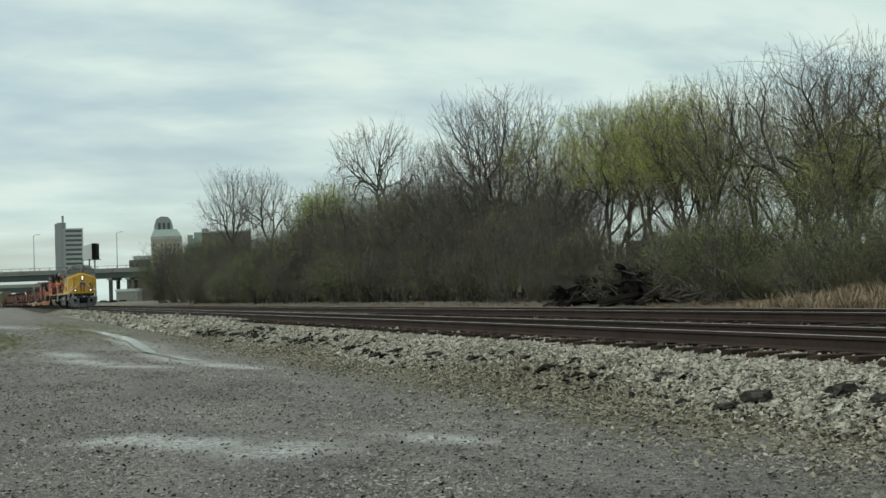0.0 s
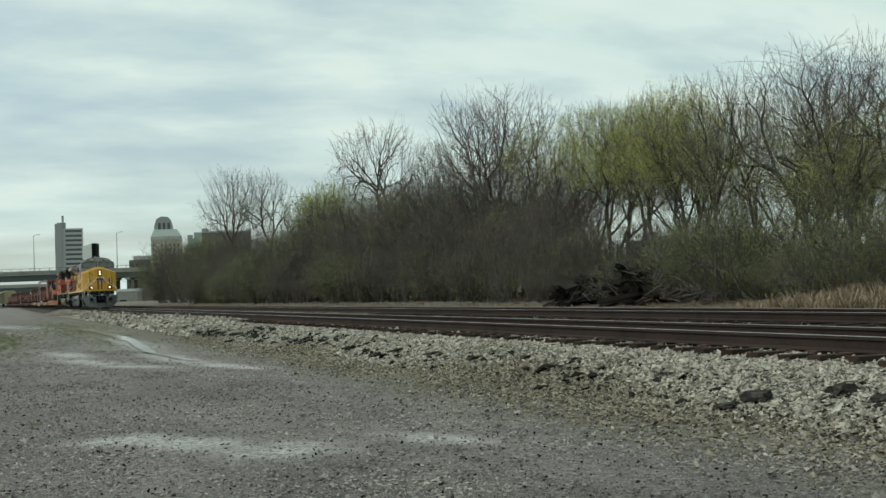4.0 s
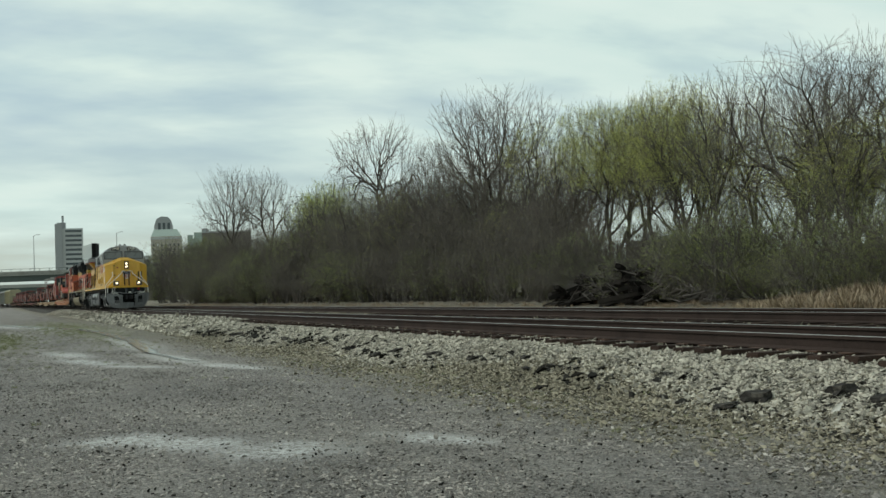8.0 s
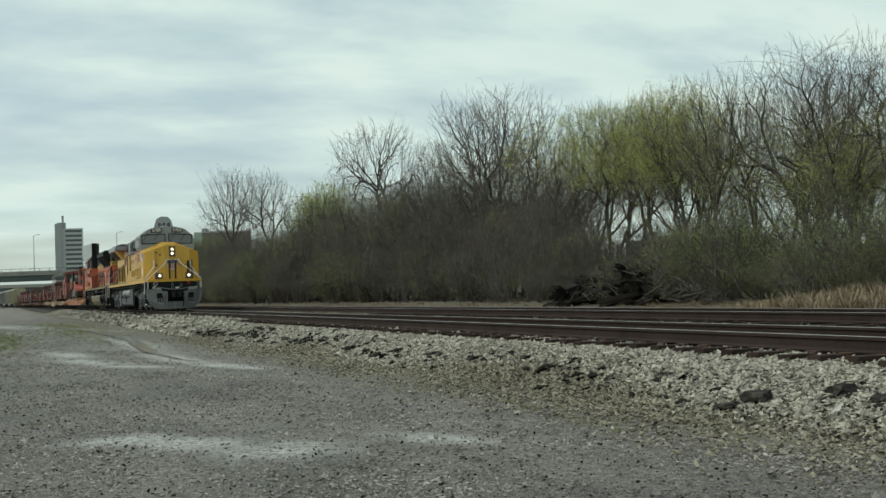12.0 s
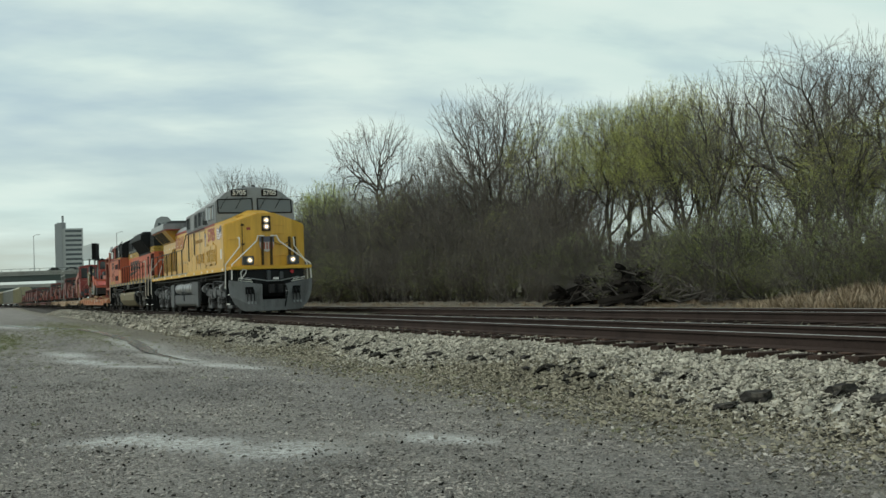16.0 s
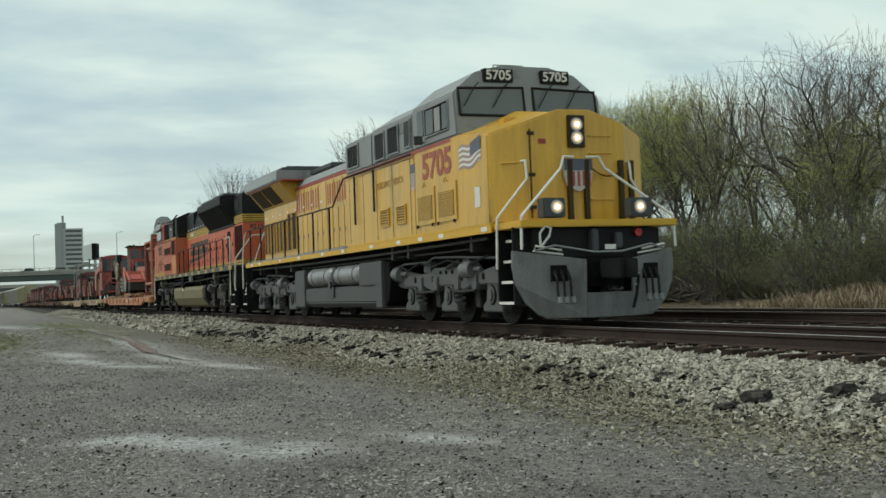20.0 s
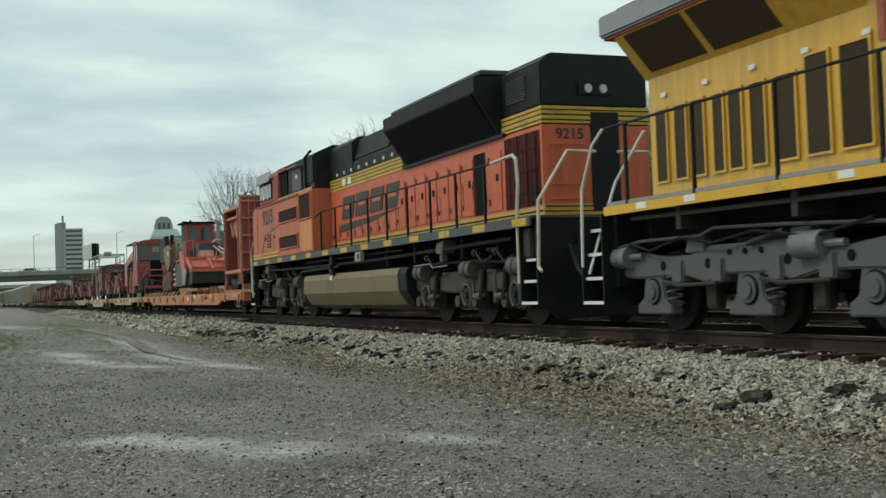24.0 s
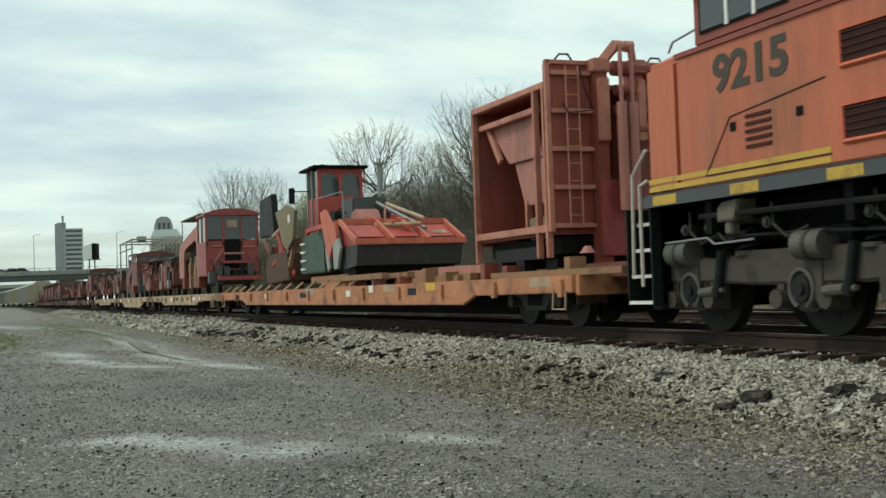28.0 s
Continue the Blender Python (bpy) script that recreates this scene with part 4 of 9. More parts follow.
def emd_truck(parent, xc, material):
    """Six-wheel radial truck: lower frame, round axle ends, stacked springs, dampers."""
    for s in (-1, 1):
        lo, hi = min(s * 1.0, s * 1.2), max(s * 1.0, s * 1.2)
        g = Geo()
        ring = [(-2.75, 0.86), (-2.5, 0.98), (-1.5, 0.90), (-0.9, 0.98), (0.9, 0.98), (1.5, 0.90), (2.5, 0.98), (2.75, 0.86), (2.7, 0.62), (1.6, 0.62), (0.9, 0.58), (-0.9, 0.58), (-1.6, 0.62), (-2.7, 0.62)]
        g.prism([(xc + a, z) for a, z in ring], "y", lo, hi)
        part("side_frame", g, material, parent, bevel=0.03)
        for dx in (-2.09, 0.0, 2.09):
            x = xc + dx
            jb = part("axle_box", Geo().prism([(x - 0.3, 0.66), (x - 0.3, 0.40), (x - 0.12, 0.28), (x + 0.12, 0.28), (x + 0.3, 0.40), (x + 0.3, 0.66)], "y", min(s * 1.02, s * 1.16), max(s * 1.02, s * 1.16)), material, parent, bevel=0.03)
            part("cap_ring", Geo().tube([(x + 0.19 * math.cos(k * math.pi / 8), s * 1.22, 0.53 + 0.21 * math.sin(k * math.pi / 8)) for k in range(-3, 12)], 0.03, 6), M_TRUCKPALE, jb, "worn pale rim")
            part("axle_cap", Geo().cyl((x, s * 1.15, 0.53), (x, s * 1.24, 0.53), 0.14, 16).cyl((x, s * 1.24, 0.53), (x, s * 1.27, 0.53), 0.07, 10), M_BLACK, jb, smooth=True)
            for q in (-0.4, 0.4):
                part("rubber_spring", Geo().cyl((x + q, s * 1.14, 0.42), (x + q, s * 1.26, 0.42), 0.11, 12).box(x + q - 0.06, x + q + 0.06, lo + 0.02, hi + 0.03, 0.3, 0.62), material, jb)
        for dx in (-1.05, 1.05):
            sp = Geo()
            coil(sp, xc + dx, s * 1.1, 0.96, 1.32, 0.11)
            part("coil_spring", sp, M_BLACK, parent)
            part("spring_seat", Geo().cyl((xc + dx, s * 1.1, 1.3), (xc + dx, s * 1.1, 1.36), 0.16, 14), material, parent)
            part("spring_seat", Geo().cyl((xc + dx, s * 1.1, 0.93), (xc + dx, s * 1.1, 0.98), 0.16, 14), material, parent)
        for dx in (-2.2, 0.25, 2.3):
            part("brake_cylinder", Geo().cyl((xc + dx - 0.22, s * 1.24, 1.0), (xc + dx + 0.22, s * 1.24, 1.0), 0.16, 16).cyl((xc + dx - 0.1, s * 1.1, 1.0), (xc + dx - 0.1, s * 1.34, 1.0), 0.09, 12), M_TRUCKPALE, parent, smooth=True)
            part("cylinder_band", Geo().cyl((xc + dx - 0.03, s * 1.24, 1.0), (xc + dx + 0.03, s * 1.24, 1.0), 0.168, 16), M_TRUCK, parent)
        for dx in (-1.5, 0.75, 1.7):
            part("damper", Geo().cyl((xc + dx, s * 1.25, 0.45), (xc + dx + 0.12, s * 1.25, 1.0), 0.055, 8), M_BLACK, parent)
            part("frame_leg", Geo().box(xc + dx - 0.55, xc + dx - 0.4, lo - 0.02, hi + 0.03, 0.38, 0.95), material, parent, bevel=0.02)
            part("slack_adjuster", Geo().cyl((xc + dx - 0.35, s * 1.24, 0.5), (xc + dx - 0.05, s * 1.24, 0.52), 0.06, 10).cyl((xc + dx - 0.05, s * 1.24, 0.52), (xc + dx + 0.12, s * 1.24, 0.53), 0.035, 8), M_TRUCKPALE, parent)
        part("air_pipe", Geo().tube([(xc - 2.7, s * 1.26, 1.05), (xc - 1.9, s * 1.26, 1.16), (xc + 0.2, s * 1.26, 1.14), (xc + 2.4, s * 1.26, 1.06)], 0.02), M_BLACK, parent)
    part("bolster", Geo().box(xc - 0.5, xc + 0.5, -0.95, 0.95, 0.5, 1.2).box(xc - 2.6, xc + 2.6, -0.45, 0.45, 0.5, 0.85), M_BLACK, parent)


def rail_bar(parent, pts, material, r=0.019, label=""):
    return part("handrail", Geo().tube([Vector(p) for p in pts], r, 7), material, parent, label)


def louvre(parent, x0, x1, z0, z1, y, material, slats=8, upright=False, frame_mat=None, name="louvre", back=None):
    """A recessed panel with real slats, on the side y < 0."""
    pan = part(name, Geo().box(x0, x1, y - 0.006, y + 0.03, z0, z1), back or M_DARK, parent)
    fm = frame_mat or material
    part("frame", Geo().box(x0 - 0.03, x0, y - 0.03, y, z0 - 0.03, z1 + 0.03).box(x1, x1 + 0.03, y - 0.03, y, z0 - 0.03, z1 + 0.03).box(x0, x1, y - 0.03, y, z1, z1 + 0.03).box(x0, x1, y - 0.03, y, z0 - 0.03, z0), fm, pan)
    g = Geo()
    for i in range(slats):
        if upright:
            x = x0 + (i + 0.5) * (x1 - x0) / slats
            g.box(x - 0.012, x + 0.012, y - 0.02, y - 0.004, z0, z1)
        else:
            z = z0 + (i + 0.5) * (z1 - z0) / slats
            g.add([(x0, y - 0.022, z - 0.012), (x1, y - 0.022, z - 0.012), (x1, y - 0.004, z + 0.014), (x0, y - 0.004, z + 0.014)], [(0, 1, 2, 3)])
    part("slats", g, material, pan)
    return pan


def steps(parent, x, y, dirx, material, edge=M_WHITE):
    """A corner stairwell: side plates and four treads with pale edges."""
    w = 0.62
    part("step_side", Geo().box(x - 0.03, x, y, y + 0.65, 0.36, 1.62), M_BLACK, parent)
    part("step_side", Geo().box(x + dirx * w, x + dirx * w + 0.03, y, y + 0.65, 0.36, 1.62), M_BLACK, parent)
    part("step_back", Geo().box(min(x, x + dirx * w), max(x, x + dirx * w), y + 0.62, y + 0.65, 0.36, 1.62), M_BLACK, parent)
    for k in range(4):
        z = 0.38 + k * 0.34
        t = part("step", Geo().box(min(x, x + dirx * w) + 0.01, max(x, x + dirx * w) - 0.01, y + 0.02 + 0.05 * k, y + 0.36 + 0.05 * k, z, z + 0.035), material, parent)
        part("step_edge", Geo().box(min(x, x + dirx * w) + 0.02, max(x, x + dirx * w) - 0.02, y + 0.0 + 0.05 * k, y + 0.02 + 0.05 * k, z - 0.01, z + 0.035), edge, t)


def mirrored(parent, name, geo, material, label="", bevel=0.0):
    part(name, geo, material, parent, label, bevel)
    g = Geo()
    g.add([(x, -y, z) for x, y, z in geo.v], [tuple(reversed(f)) for f in geo.f])
    part(name, g, material, parent, label, bevel)


def yellow_locomotive():
    L = thing("diesel_locomotive", "yellow and grey six-axle diesel locomotive with lit headlights", "locomotive", "train")
    W = 1.5
    P = lambda name, g, m, lab="", bevel=0.0, smooth=False: part(name, g, m, L, lab, bevel, smooth)
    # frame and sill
    # near-black colour carries the shade under the walkway
    P("main_frame", Geo().box(-9.9, 10.6, -0.85, 0.85, 1.15, 1.64), M_DARK, "black underframe with pipes, its shade painted in")
    for s in (-1, 1):
        P("sill", Geo().box(-9.85, 10.0, s * 1.5 - 0.02, s * 1.5 + 0.02, 1.58, 1.70), M_SILL_YELLOW, "bright yellow sill stripe")
    P("walkway", Geo().box(-9.85, 1.7, -1.48, 1.48, 1.70, 1.76), M_LGREY, "grey walkway plate", 0.01)
    P("body_skirt", Geo().box(1.7, 9.95, -1.51, 1.51, 1.70, 1.76), M_SILL_YELLOW, "yellow skirt under the body", 0.008)
    for x in (-9.0, -7.9, -5.2, -3.0, -0.6, 1.2, 3.4, 5.2, 6.5, 7.6, 9.6):
        P("reflector", Geo().box(x, x + 0.24, -1.526, -1.52, 1.61, 1.69), M_WHITE, "white reflective patch")
    P("side_pipe", Geo().tube([(-9.3, -1.4, 1.5), (-4, -1.4, 1.46), (3.5, -1.4, 1.46), (9.6, -1.4, 1.5)], 0.03).tube([(-3.4, -1.3, 1.36), (8.8, -1.3, 1.36)], 0.02), M_TRUCK)
    for x in (-8.2, -6.0, -4.2, 4.6, 5.6, 8.9):
        P("pipe_bracket", Geo().box(x - 0.05, x + 0.05, -1.42, -0.85, 1.3, 1.6), M_TRUCK)
    # fuel tank with air reservoirs let into its top edge
    tank = P("fuel_tank", Geo().prism([(-1.28, 0.3), (-1.42, 0.42), (-1.42, 0.80), (-0.95, 0.80), (-0.95, 1.3), (0.95, 1.3), (0.95, 0.8), (1.42, 0.8), (1.42, 0.42), (1.28, 0.3)], "x", -3.65, 3.9), M_UGREY, "grey fuel tank", 0.03)
    part("tank_end", Geo().prism([(-3.65, 0.3), (-3.65, 1.3), (-2.6, 1.3), (-2.6, 0.3)], "y", -1.45, 1.45), M_UGREY, tank, bevel=0.03)
    part("tank_end", Geo().prism([(2.3, 0.8), (2.3, 1.32), (3.95, 1.32), (3.95, 0.3), (3.5, 0.3), (3.5, 0.8)], "y", -1.45, 1.45), M_UGREY, tank, bevel=0.02)
    part("tank_recess", Geo().prism([(3.95, 1.3), (4.25, 1.25), (4.35, 0.9), (4.2, 0.45), (3.95, 0.32)], "y", -1.38, 1.38), M_DARK, tank, "dark curved tank end", bevel=0.02)
    for x0, x1 in ((-2.45, -0.25), (0.05, 2.2)):
        part("air_reservoir", Geo().cyl((x0 + 0.14, -1.2, 1.08), (x1 - 0.14, -1.2, 1.08), 0.245, 22).cyl((x0 + 0.04, -1.2, 1.08), (x0 + 0.14, -1.2, 1.08), 0.19, 22, 0.245).cyl((x0, -1.2, 1.08), (x0 + 0.04, -1.2, 1.08), 0.09, 22, 0.19).cyl((x1 - 0.14, -1.2, 1.08), (x1 - 0.04, -1.2, 1.08), 0.245, 22, 0.19).cyl((x1 - 0.04, -1.2, 1.08), (x1, -1.2, 1.08), 0.19, 22, 0.09), M_RESERVOIR, tank, "grey cylindrical air tank", smooth=True)
        # thin near-black sheet painting the shade behind the reservoir
        part("recess", Geo().box(x0 - 0.05, x1 + 0.05, -0.97, -0.95, 0.80, 1.3), M_DARK, tank)
        for xs in (x0 + 0.5, x1 - 0.5):
            part("tank_strap", Geo().cyl((xs, -1.2, 1.08), (xs + 0.05, -1.2, 1.08), 0.252, 22), M_UGREY, tank)
    part("filler", Geo().cyl((-0.05, -1.44, 0.86), (-0.05, -1.5, 0.86), 0.09, 12).box(-0.3, 0.2, -1.46, -1.40, 0.55, 0.80), M_DGREY, tank)
    ge_truck(L, 7.14, M_TRUCKGREY)
    ge_truck(L, -7.17, M_TRUCKGREY)
    add_wheels(L, [7.14 + d for d in (-2.05, 0, 2.05)] + [-7.17 + d for d in (-2.05, 0, 2.05)])
    # nose
    def nose_section(x, w, zlo, zs, zc):
        return [(x, -w, zlo), (x, -w, zs), (x, -0.3, zc), (x, 0.3, zc), (x, w, zs), (x, w, zlo)]
    a, b, c = nose_section(8.2, W, 1.72, 3.45, 3.95), nose_section(9.93, W, 1.72, 3.26, 3.66), nose_section(10.28, 0.95, 1.72, 3.43, 3.66)
    g = Geo()
    g.add(a + b + c, [(i, (i + 1) % 6, (i + 1) % 6 + 6, i + 6) for i in range(6)] + [(i + 6, (i + 1) % 6 + 6, (i + 1) % 6 + 12, i + 12) for i in range(6)] + [tuple(range(6))[::-1], tuple(range(12, 18))])
    nose = P("nose", g, M_YELLOW, "blunt yellow nose with sloping shoulders", 0.035)
    part("vent", Geo().box(9.0, 9.25, -0.85, -0.6, 3.5, 3.66), M_YELLOW, nose, bevel=0.02)
    part("headlight_housing", Geo().box(10.26, 10.33, -0.16, 0.16, 3.0, 3.55), M_BROWNGRILL, nose, bevel=0.01)
    for z in (3.39, 3.16):
        hl = part("headlight", Geo().cyl((10.345, 0, z), (10.355, 0, z), 0.085, 18), M_LAMPLENS, nose, "lit round headlight")
        part("bulb", Geo().cyl((10.355, 0, z), (10.368, 0, z), 0.038, 14), M_CORE, hl, "glowing bulb")
        part("lamp_ring", Geo().cyl((10.325, 0, z), (10.345, 0, z), 0.115, 18), M_STEEL, nose)
    sh = part("emblem", Geo().prism([(-0.27, 2.8), (-0.27, 2.5), (-0.22, 2.34), (0, 2.24), (0.22, 2.34), (0.27, 2.5), (0.27, 2.8)], "x", 10.30, 10.34), M_SHIELD, nose, "shield emblem in red, white and blue")
    part("emblem_field", Geo().box(10.34, 10.345, -0.27, 0.27, 2.6, 2.8), M_NAVY, sh)
    for k in range(5):
        part("emblem_bar", Geo().box(10.34, 10.345, -0.22 + k * 0.1, -0.17 + k * 0.1, 2.33, 2.59), M_OLDRED, sh)
    for y0, y1, col in ((-0.20, -0.12, M_BROWNGRILL), (0.12, 0.20, M_BROWNGRILL), (0.80, 0.88, M_BROWNGRILL), (1.0, 1.08, M_BROWNGRILL)):
        part("nose_post", Geo().box(10.27, 10.36, y0, y1, 1.76, 2.78), col, nose, "brown upright post on the nose platform")
    part("post_plate", Geo().box(10.25, 10.28, 0.88, 1.0, 1.8, 2.7), M_YELLOW, nose)
    part("nose_door", Geo().box(10.265, 10.292, -0.86, -0.30, 1.80, 3.34), M_YELLOW, nose, "crew door", 0.012)
    for z in (3.2, 2.5, 1.95):
        part("hinge", Geo().box(10.285, 10.31, -0.92, -0.80, z, z + 0.06), M_BROWNGRILL, nose)
    part("door_seam", Geo().box(10.28, 10.296, -0.885, -0.868, 1.80, 3.3), M_BROWNGRILL, nose)
    part("door_mark", Geo().box(10.293, 10.297, -0.72, -0.58, 3.05, 3.14), M_RED, nose)
    for y, z in ((0.45, 3.2), (0.45, 2.9), (0.45, 2.55), (0.45, 2.1)):
        part("grab_iron", Geo().tube([(10.28, y - 0.2, z), (10.33, y - 0.2, z), (10.33, y + 0.2, z), (10.28, y + 0.2, z)], 0.012), M_YELLOW, nose)
    part("chain", Geo().tube([Vector((10.47, 0.2 + 0.6 * k / 8, 2.62 - 0.13 * (1 - ((k - 4) / 4) ** 2))) for k in range(9)], 0.012), M_BLACK, nose)
    part("side_grab_iron", Geo().tube([(10.0, -1.3, 2.72), (10.1, -1.3, 2.74), (10.25, -0.95, 2.74)], 0.014), M_YELLOW, nose)
    part("data_plate", Geo().box(9.35, 9.58, -1.512, -1.50, 2.05, 2.4), M_WHITE, nose, "white data plates")
    part("nose_kick_plate", Geo().box(8.3, 9.93, -1.515, -1.5, 1.74, 1.9), M_YELLOW, nose, bevel=0.005)
    # waving flag on the nose side, in bands
    fl = part("flag", Geo().box(8.69, 9.64, -1.506, -1.50, 2.85, 2.86), M_WHITE, nose, "waving striped flag painted on the nose side")
    for k in range(9):
        pts = []
        for i in range(13):
            x = 8.68 + i * 0.98 / 12
            z = 2.74 + k * 0.047 + 0.04 * math.sin(i / 12 * 2 * math.pi * 1.25 + 0.6) + 0.09 * (i / 12)
            pts.append((x, z))
        g = Geo()
        g.add([(x, -1.507, z) for x, z in pts] + [(x, -1.507, z + 0.048) for x, z in pts], [(i, i + 1, i + 14, i + 13) for i in range(12)])
        part("flag_band", g, M_FLAGRED if k % 2 == 0 else M_WHITE, fl)
    part("flag_canton", Geo().add([(9.2, -1.511, 2.98), (9.66, -1.511, 3.04), (9.67, -1.511, 3.28), (9.22, -1.511, 3.2)], [(0, 1, 2, 3)]), M_NAVY, fl)
    # cab
    cab = [(-W, 1.74), (-W, 4.22), (-1.02, 4.62), (-0.5, 4.76), (0.5, 4.76), (1.02, 4.62), (W, 4.22), (W, 1.74)]
    up = [(-W, 3.42), (-W, 4.22), (-1.02, 4.62), (-0.5, 4.76), (0.5, 4.76), (1.02, 4.62), (W, 4.22), (W, 3.42)]
    lo = [(-W, 1.74), (-W, 3.42), (W, 3.42), (W, 1.74)]
    P("cab_side", Geo().prism(lo, "x", 6.35, 8.3), M_YELLOW, "yellow lower cab wall", 0.02)
    g = Geo()
    n = len(up)
    front = [(8.62 - (z - 3.42) * 0.16, y, z) for y, z in up]
    back = [(6.3, y, z) for y, z in up]
    g.add(back + front, [tuple(range(n))[::-1], tuple(range(n, 2 * n))] + [(i, (i + 1) % n, (i + 1) % n + n, i + n) for i in range(n)])
    cabo = P("cab", g, M_LGREY, "grey cab with windscreens and number boards", 0.03)
    for s in (-1, 1):
        y0, y1 = (-1.40, -0.10) if s < 0 else (0.10, 1.40)
        zt = (4.30, 4.34) if s < 0 else (4.34, 4.30)
        pane = [(8.60 - 0.16 * (3.80 - 3.42) + 0.01, y0, 3.80), (8.60 - 0.16 * 0.38 + 0.01, y1, 3.80), (8.60 - 0.16 * 0.9 + 0.01, y1, zt[1]), (8.60 - 0.16 * 0.9 + 0.01, y0, zt[0])]
        ws = part("windscreen", Geo().add([(x + 0.02, y, z) for x, y, z in pane] + [(x - 0.06, y, z) for x, y, z in pane], [(0, 1, 2, 3), (4, 7, 6, 5), (0, 4, 5, 1), (1, 5, 6, 2), (2, 6, 7, 3), (3, 7, 4, 0)]), M_WINDSCREEN, cabo, "wide windscreen with wipers")
        part("gasket", Geo().tube([Vector(p) + Vector((0.025, 0, 0)) for p in pane + pane[:1]], 0.03, 5), M_BLACK, ws)
        for k in (0.3, 0.75):
            yb = y0 + (y1 - y0) * k
            part("wiper", Geo().tube([(8.56, yb, 4.40), (8.60, yb - 0.1, 4.32), (8.60, yb - 0.32, 3.95)], 0.012), M_BLACK, ws)
        yc = s * 0.58
        bd = part("number_board", Geo().box(8.30, 8.50, yc - 0.30, yc + 0.30, 4.43, 4.68), M_BLACK, cabo, "black number board with white numerals", 0.015)
        letters("numerals", "5705", 0.25, Matrix.Translation((8.507, yc, 4.555)) @ Matrix(((0, 0, 1, 0), (1, 0, 0, 0), (0, 1, 0, 0), (0, 0, 0, 1))), M_WHITE, bd, width=0.5)
    for s in (-1, 1):
        win = part("side_window", Geo().box(7.05, 8.25, s * 1.5 - 0.012, s * 1.5 + 0.012, 3.58, 4.12), M_DARK, cabo, "sliding side window")
        for xa, xb in ((7.12, 7.5), (7.95, 8.2)):
            part("pane", Geo().box(xa, xb, s * 1.515 - 0.004, s * 1.515 + 0.004, 3.62, 4.08), M_GLASS, win)
        part("sliding_pane", Geo().box(7.58, 7.86, s * 1.52 - 0.004, s * 1.52 + 0.004, 3.62, 4.06), M_CARGREY, win)
        part("window_frame", Geo().tube([(7.05, s * 1.51, 3.58), (8.25, s * 1.51, 3.58), (8.25, s * 1.51, 4.12), (7.05, s * 1.51, 4.12), (7.05, s * 1.51, 3.58)], 0.022, 5), M_LGREY, win)
        part("quarter_window", Geo().box(6.6, 6.95, s * 1.5 - 0.012, s * 1.5 + 0.012, 3.62, 4.14), M_GLASS, cabo, bevel=0.01)
    part("mirror", Geo().box(6.95, 7.0, -1.72, -1.55, 3.45, 3.62).tube([(6.97, -1.5, 3.5), (6.97, -1.6, 3.5)], 0.015), M_DGREY, cabo)
    part("roof_rail", Geo().tube([(8.1, -0.5, 4.76), (8.1, -0.5, 4.83), (8.1, 0.1, 4.83), (8.1, 0.1, 4.76)], 0.014), M_LGREY, cabo)
    part("air_horn", Geo().cyl((6.7, 0.25, 4.88), (7.2, 0.25, 4.9), 0.03, 8, 0.09).cyl((6.7, -0.1, 4.88), (7.1, -0.1, 4.9), 0.03, 8, 0.08), M_DGREY, cabo)
    part("antenna_dome", Geo().cyl((7.5, 0, 4.75), (7.5, 0, 4.86), 0.28, 16, 0.2), M_LGREY, cabo, bevel=0.02)
    # control and equipment compartments behind the cab, full width
    P("equipment_lower", Geo().prism([(-W, 1.74), (-W, 3.30), (W, 3.30), (W, 1.74)], "x", 1.7, 6.35), M_YELLOW, "yellow equipment compartment with louvred doors", 0.02)
    P("equipment_upper", Geo().prism([(-W, 3.42), (-W, 4.16), (-0.95, 4.5), (0.95, 4.5), (W, 4.16), (W, 3.42)], "x", 3.75, 6.3), M_LGREY, "grey upper compartment", 0.03)
    P("equipment_rear", Geo().prism([(-W, 3.42), (-W, 4.12), (-0.95, 4.4), (0.95, 4.4), (W, 4.12), (W, 3.42)], "x", 1.7, 3.7), M_LGREY, "grey upper compartment", 0.03)
    for s in (-1, 1):
        P("red_stripe", Geo().box(1.7, 8.3, s * 1.5 - 0.004, s * 1.5 + 0.004, 3.34, 3.41), M_OLDRED, "thin red stripe under the grey")
        P("yellow_band", Geo().box(1.7, 6.35, s * 1.5 - 0.008, s * 1.5 - 0.0 if s < 0 else s * 1.5 + 0.008, 3.30, 3.33), M_YELLOW)
    for x0, x1, z0, z1 in ((5.9, 6.2, 3.55, 4.05), (4.85, 5.5, 3.52, 4.06), (4.0, 4.6, 3.5, 4.04), (1.95, 2.75, 3.55, 4.02)):
        louvre(L, x0, x1, z0, z1, -1.505, M_DGREY, 7, True, M_LGREY, "intake_grille")
    P("small_window", Geo().box(5.55, 5.85, -1.512, -1.49, 3.85, 4.05), M_GLASS)
    for x0, x1 in ((6.56, 7.33), (7.66, 8.42)):
        d = part("louvred_door", Geo().box(x0 - 0.12, x1 + 0.12, -1.525, -1.50, 1.9, 2.62), M_YELLOW, L, "yellow cabinet door with a mesh grille", 0.008)
        part("mesh", Geo().box(x0, x1, -1.533, -1.525, 2.0, 2.46), M_MESHBACK, d)
        part("grating", Geo().add(*louvre_bars(x0, x1, 2.0, 2.46, -1.535)), M_YELLOW, d)
        for xx in (x0 - 0.02, x1 + 0.02):
            part("latch", Geo().box(xx - 0.03, xx + 0.03, -1.55, -1.525, 1.86, 1.92), M_BROWNGRILL, d)
        part("lifting_eye", Geo().tube([(x0 + 0.3, -1.53, 2.64), (x0 + 0.38, -1.53, 2.72), (x0 + 0.46, -1.53, 2.64)], 0.012), M_YELLOW, d)
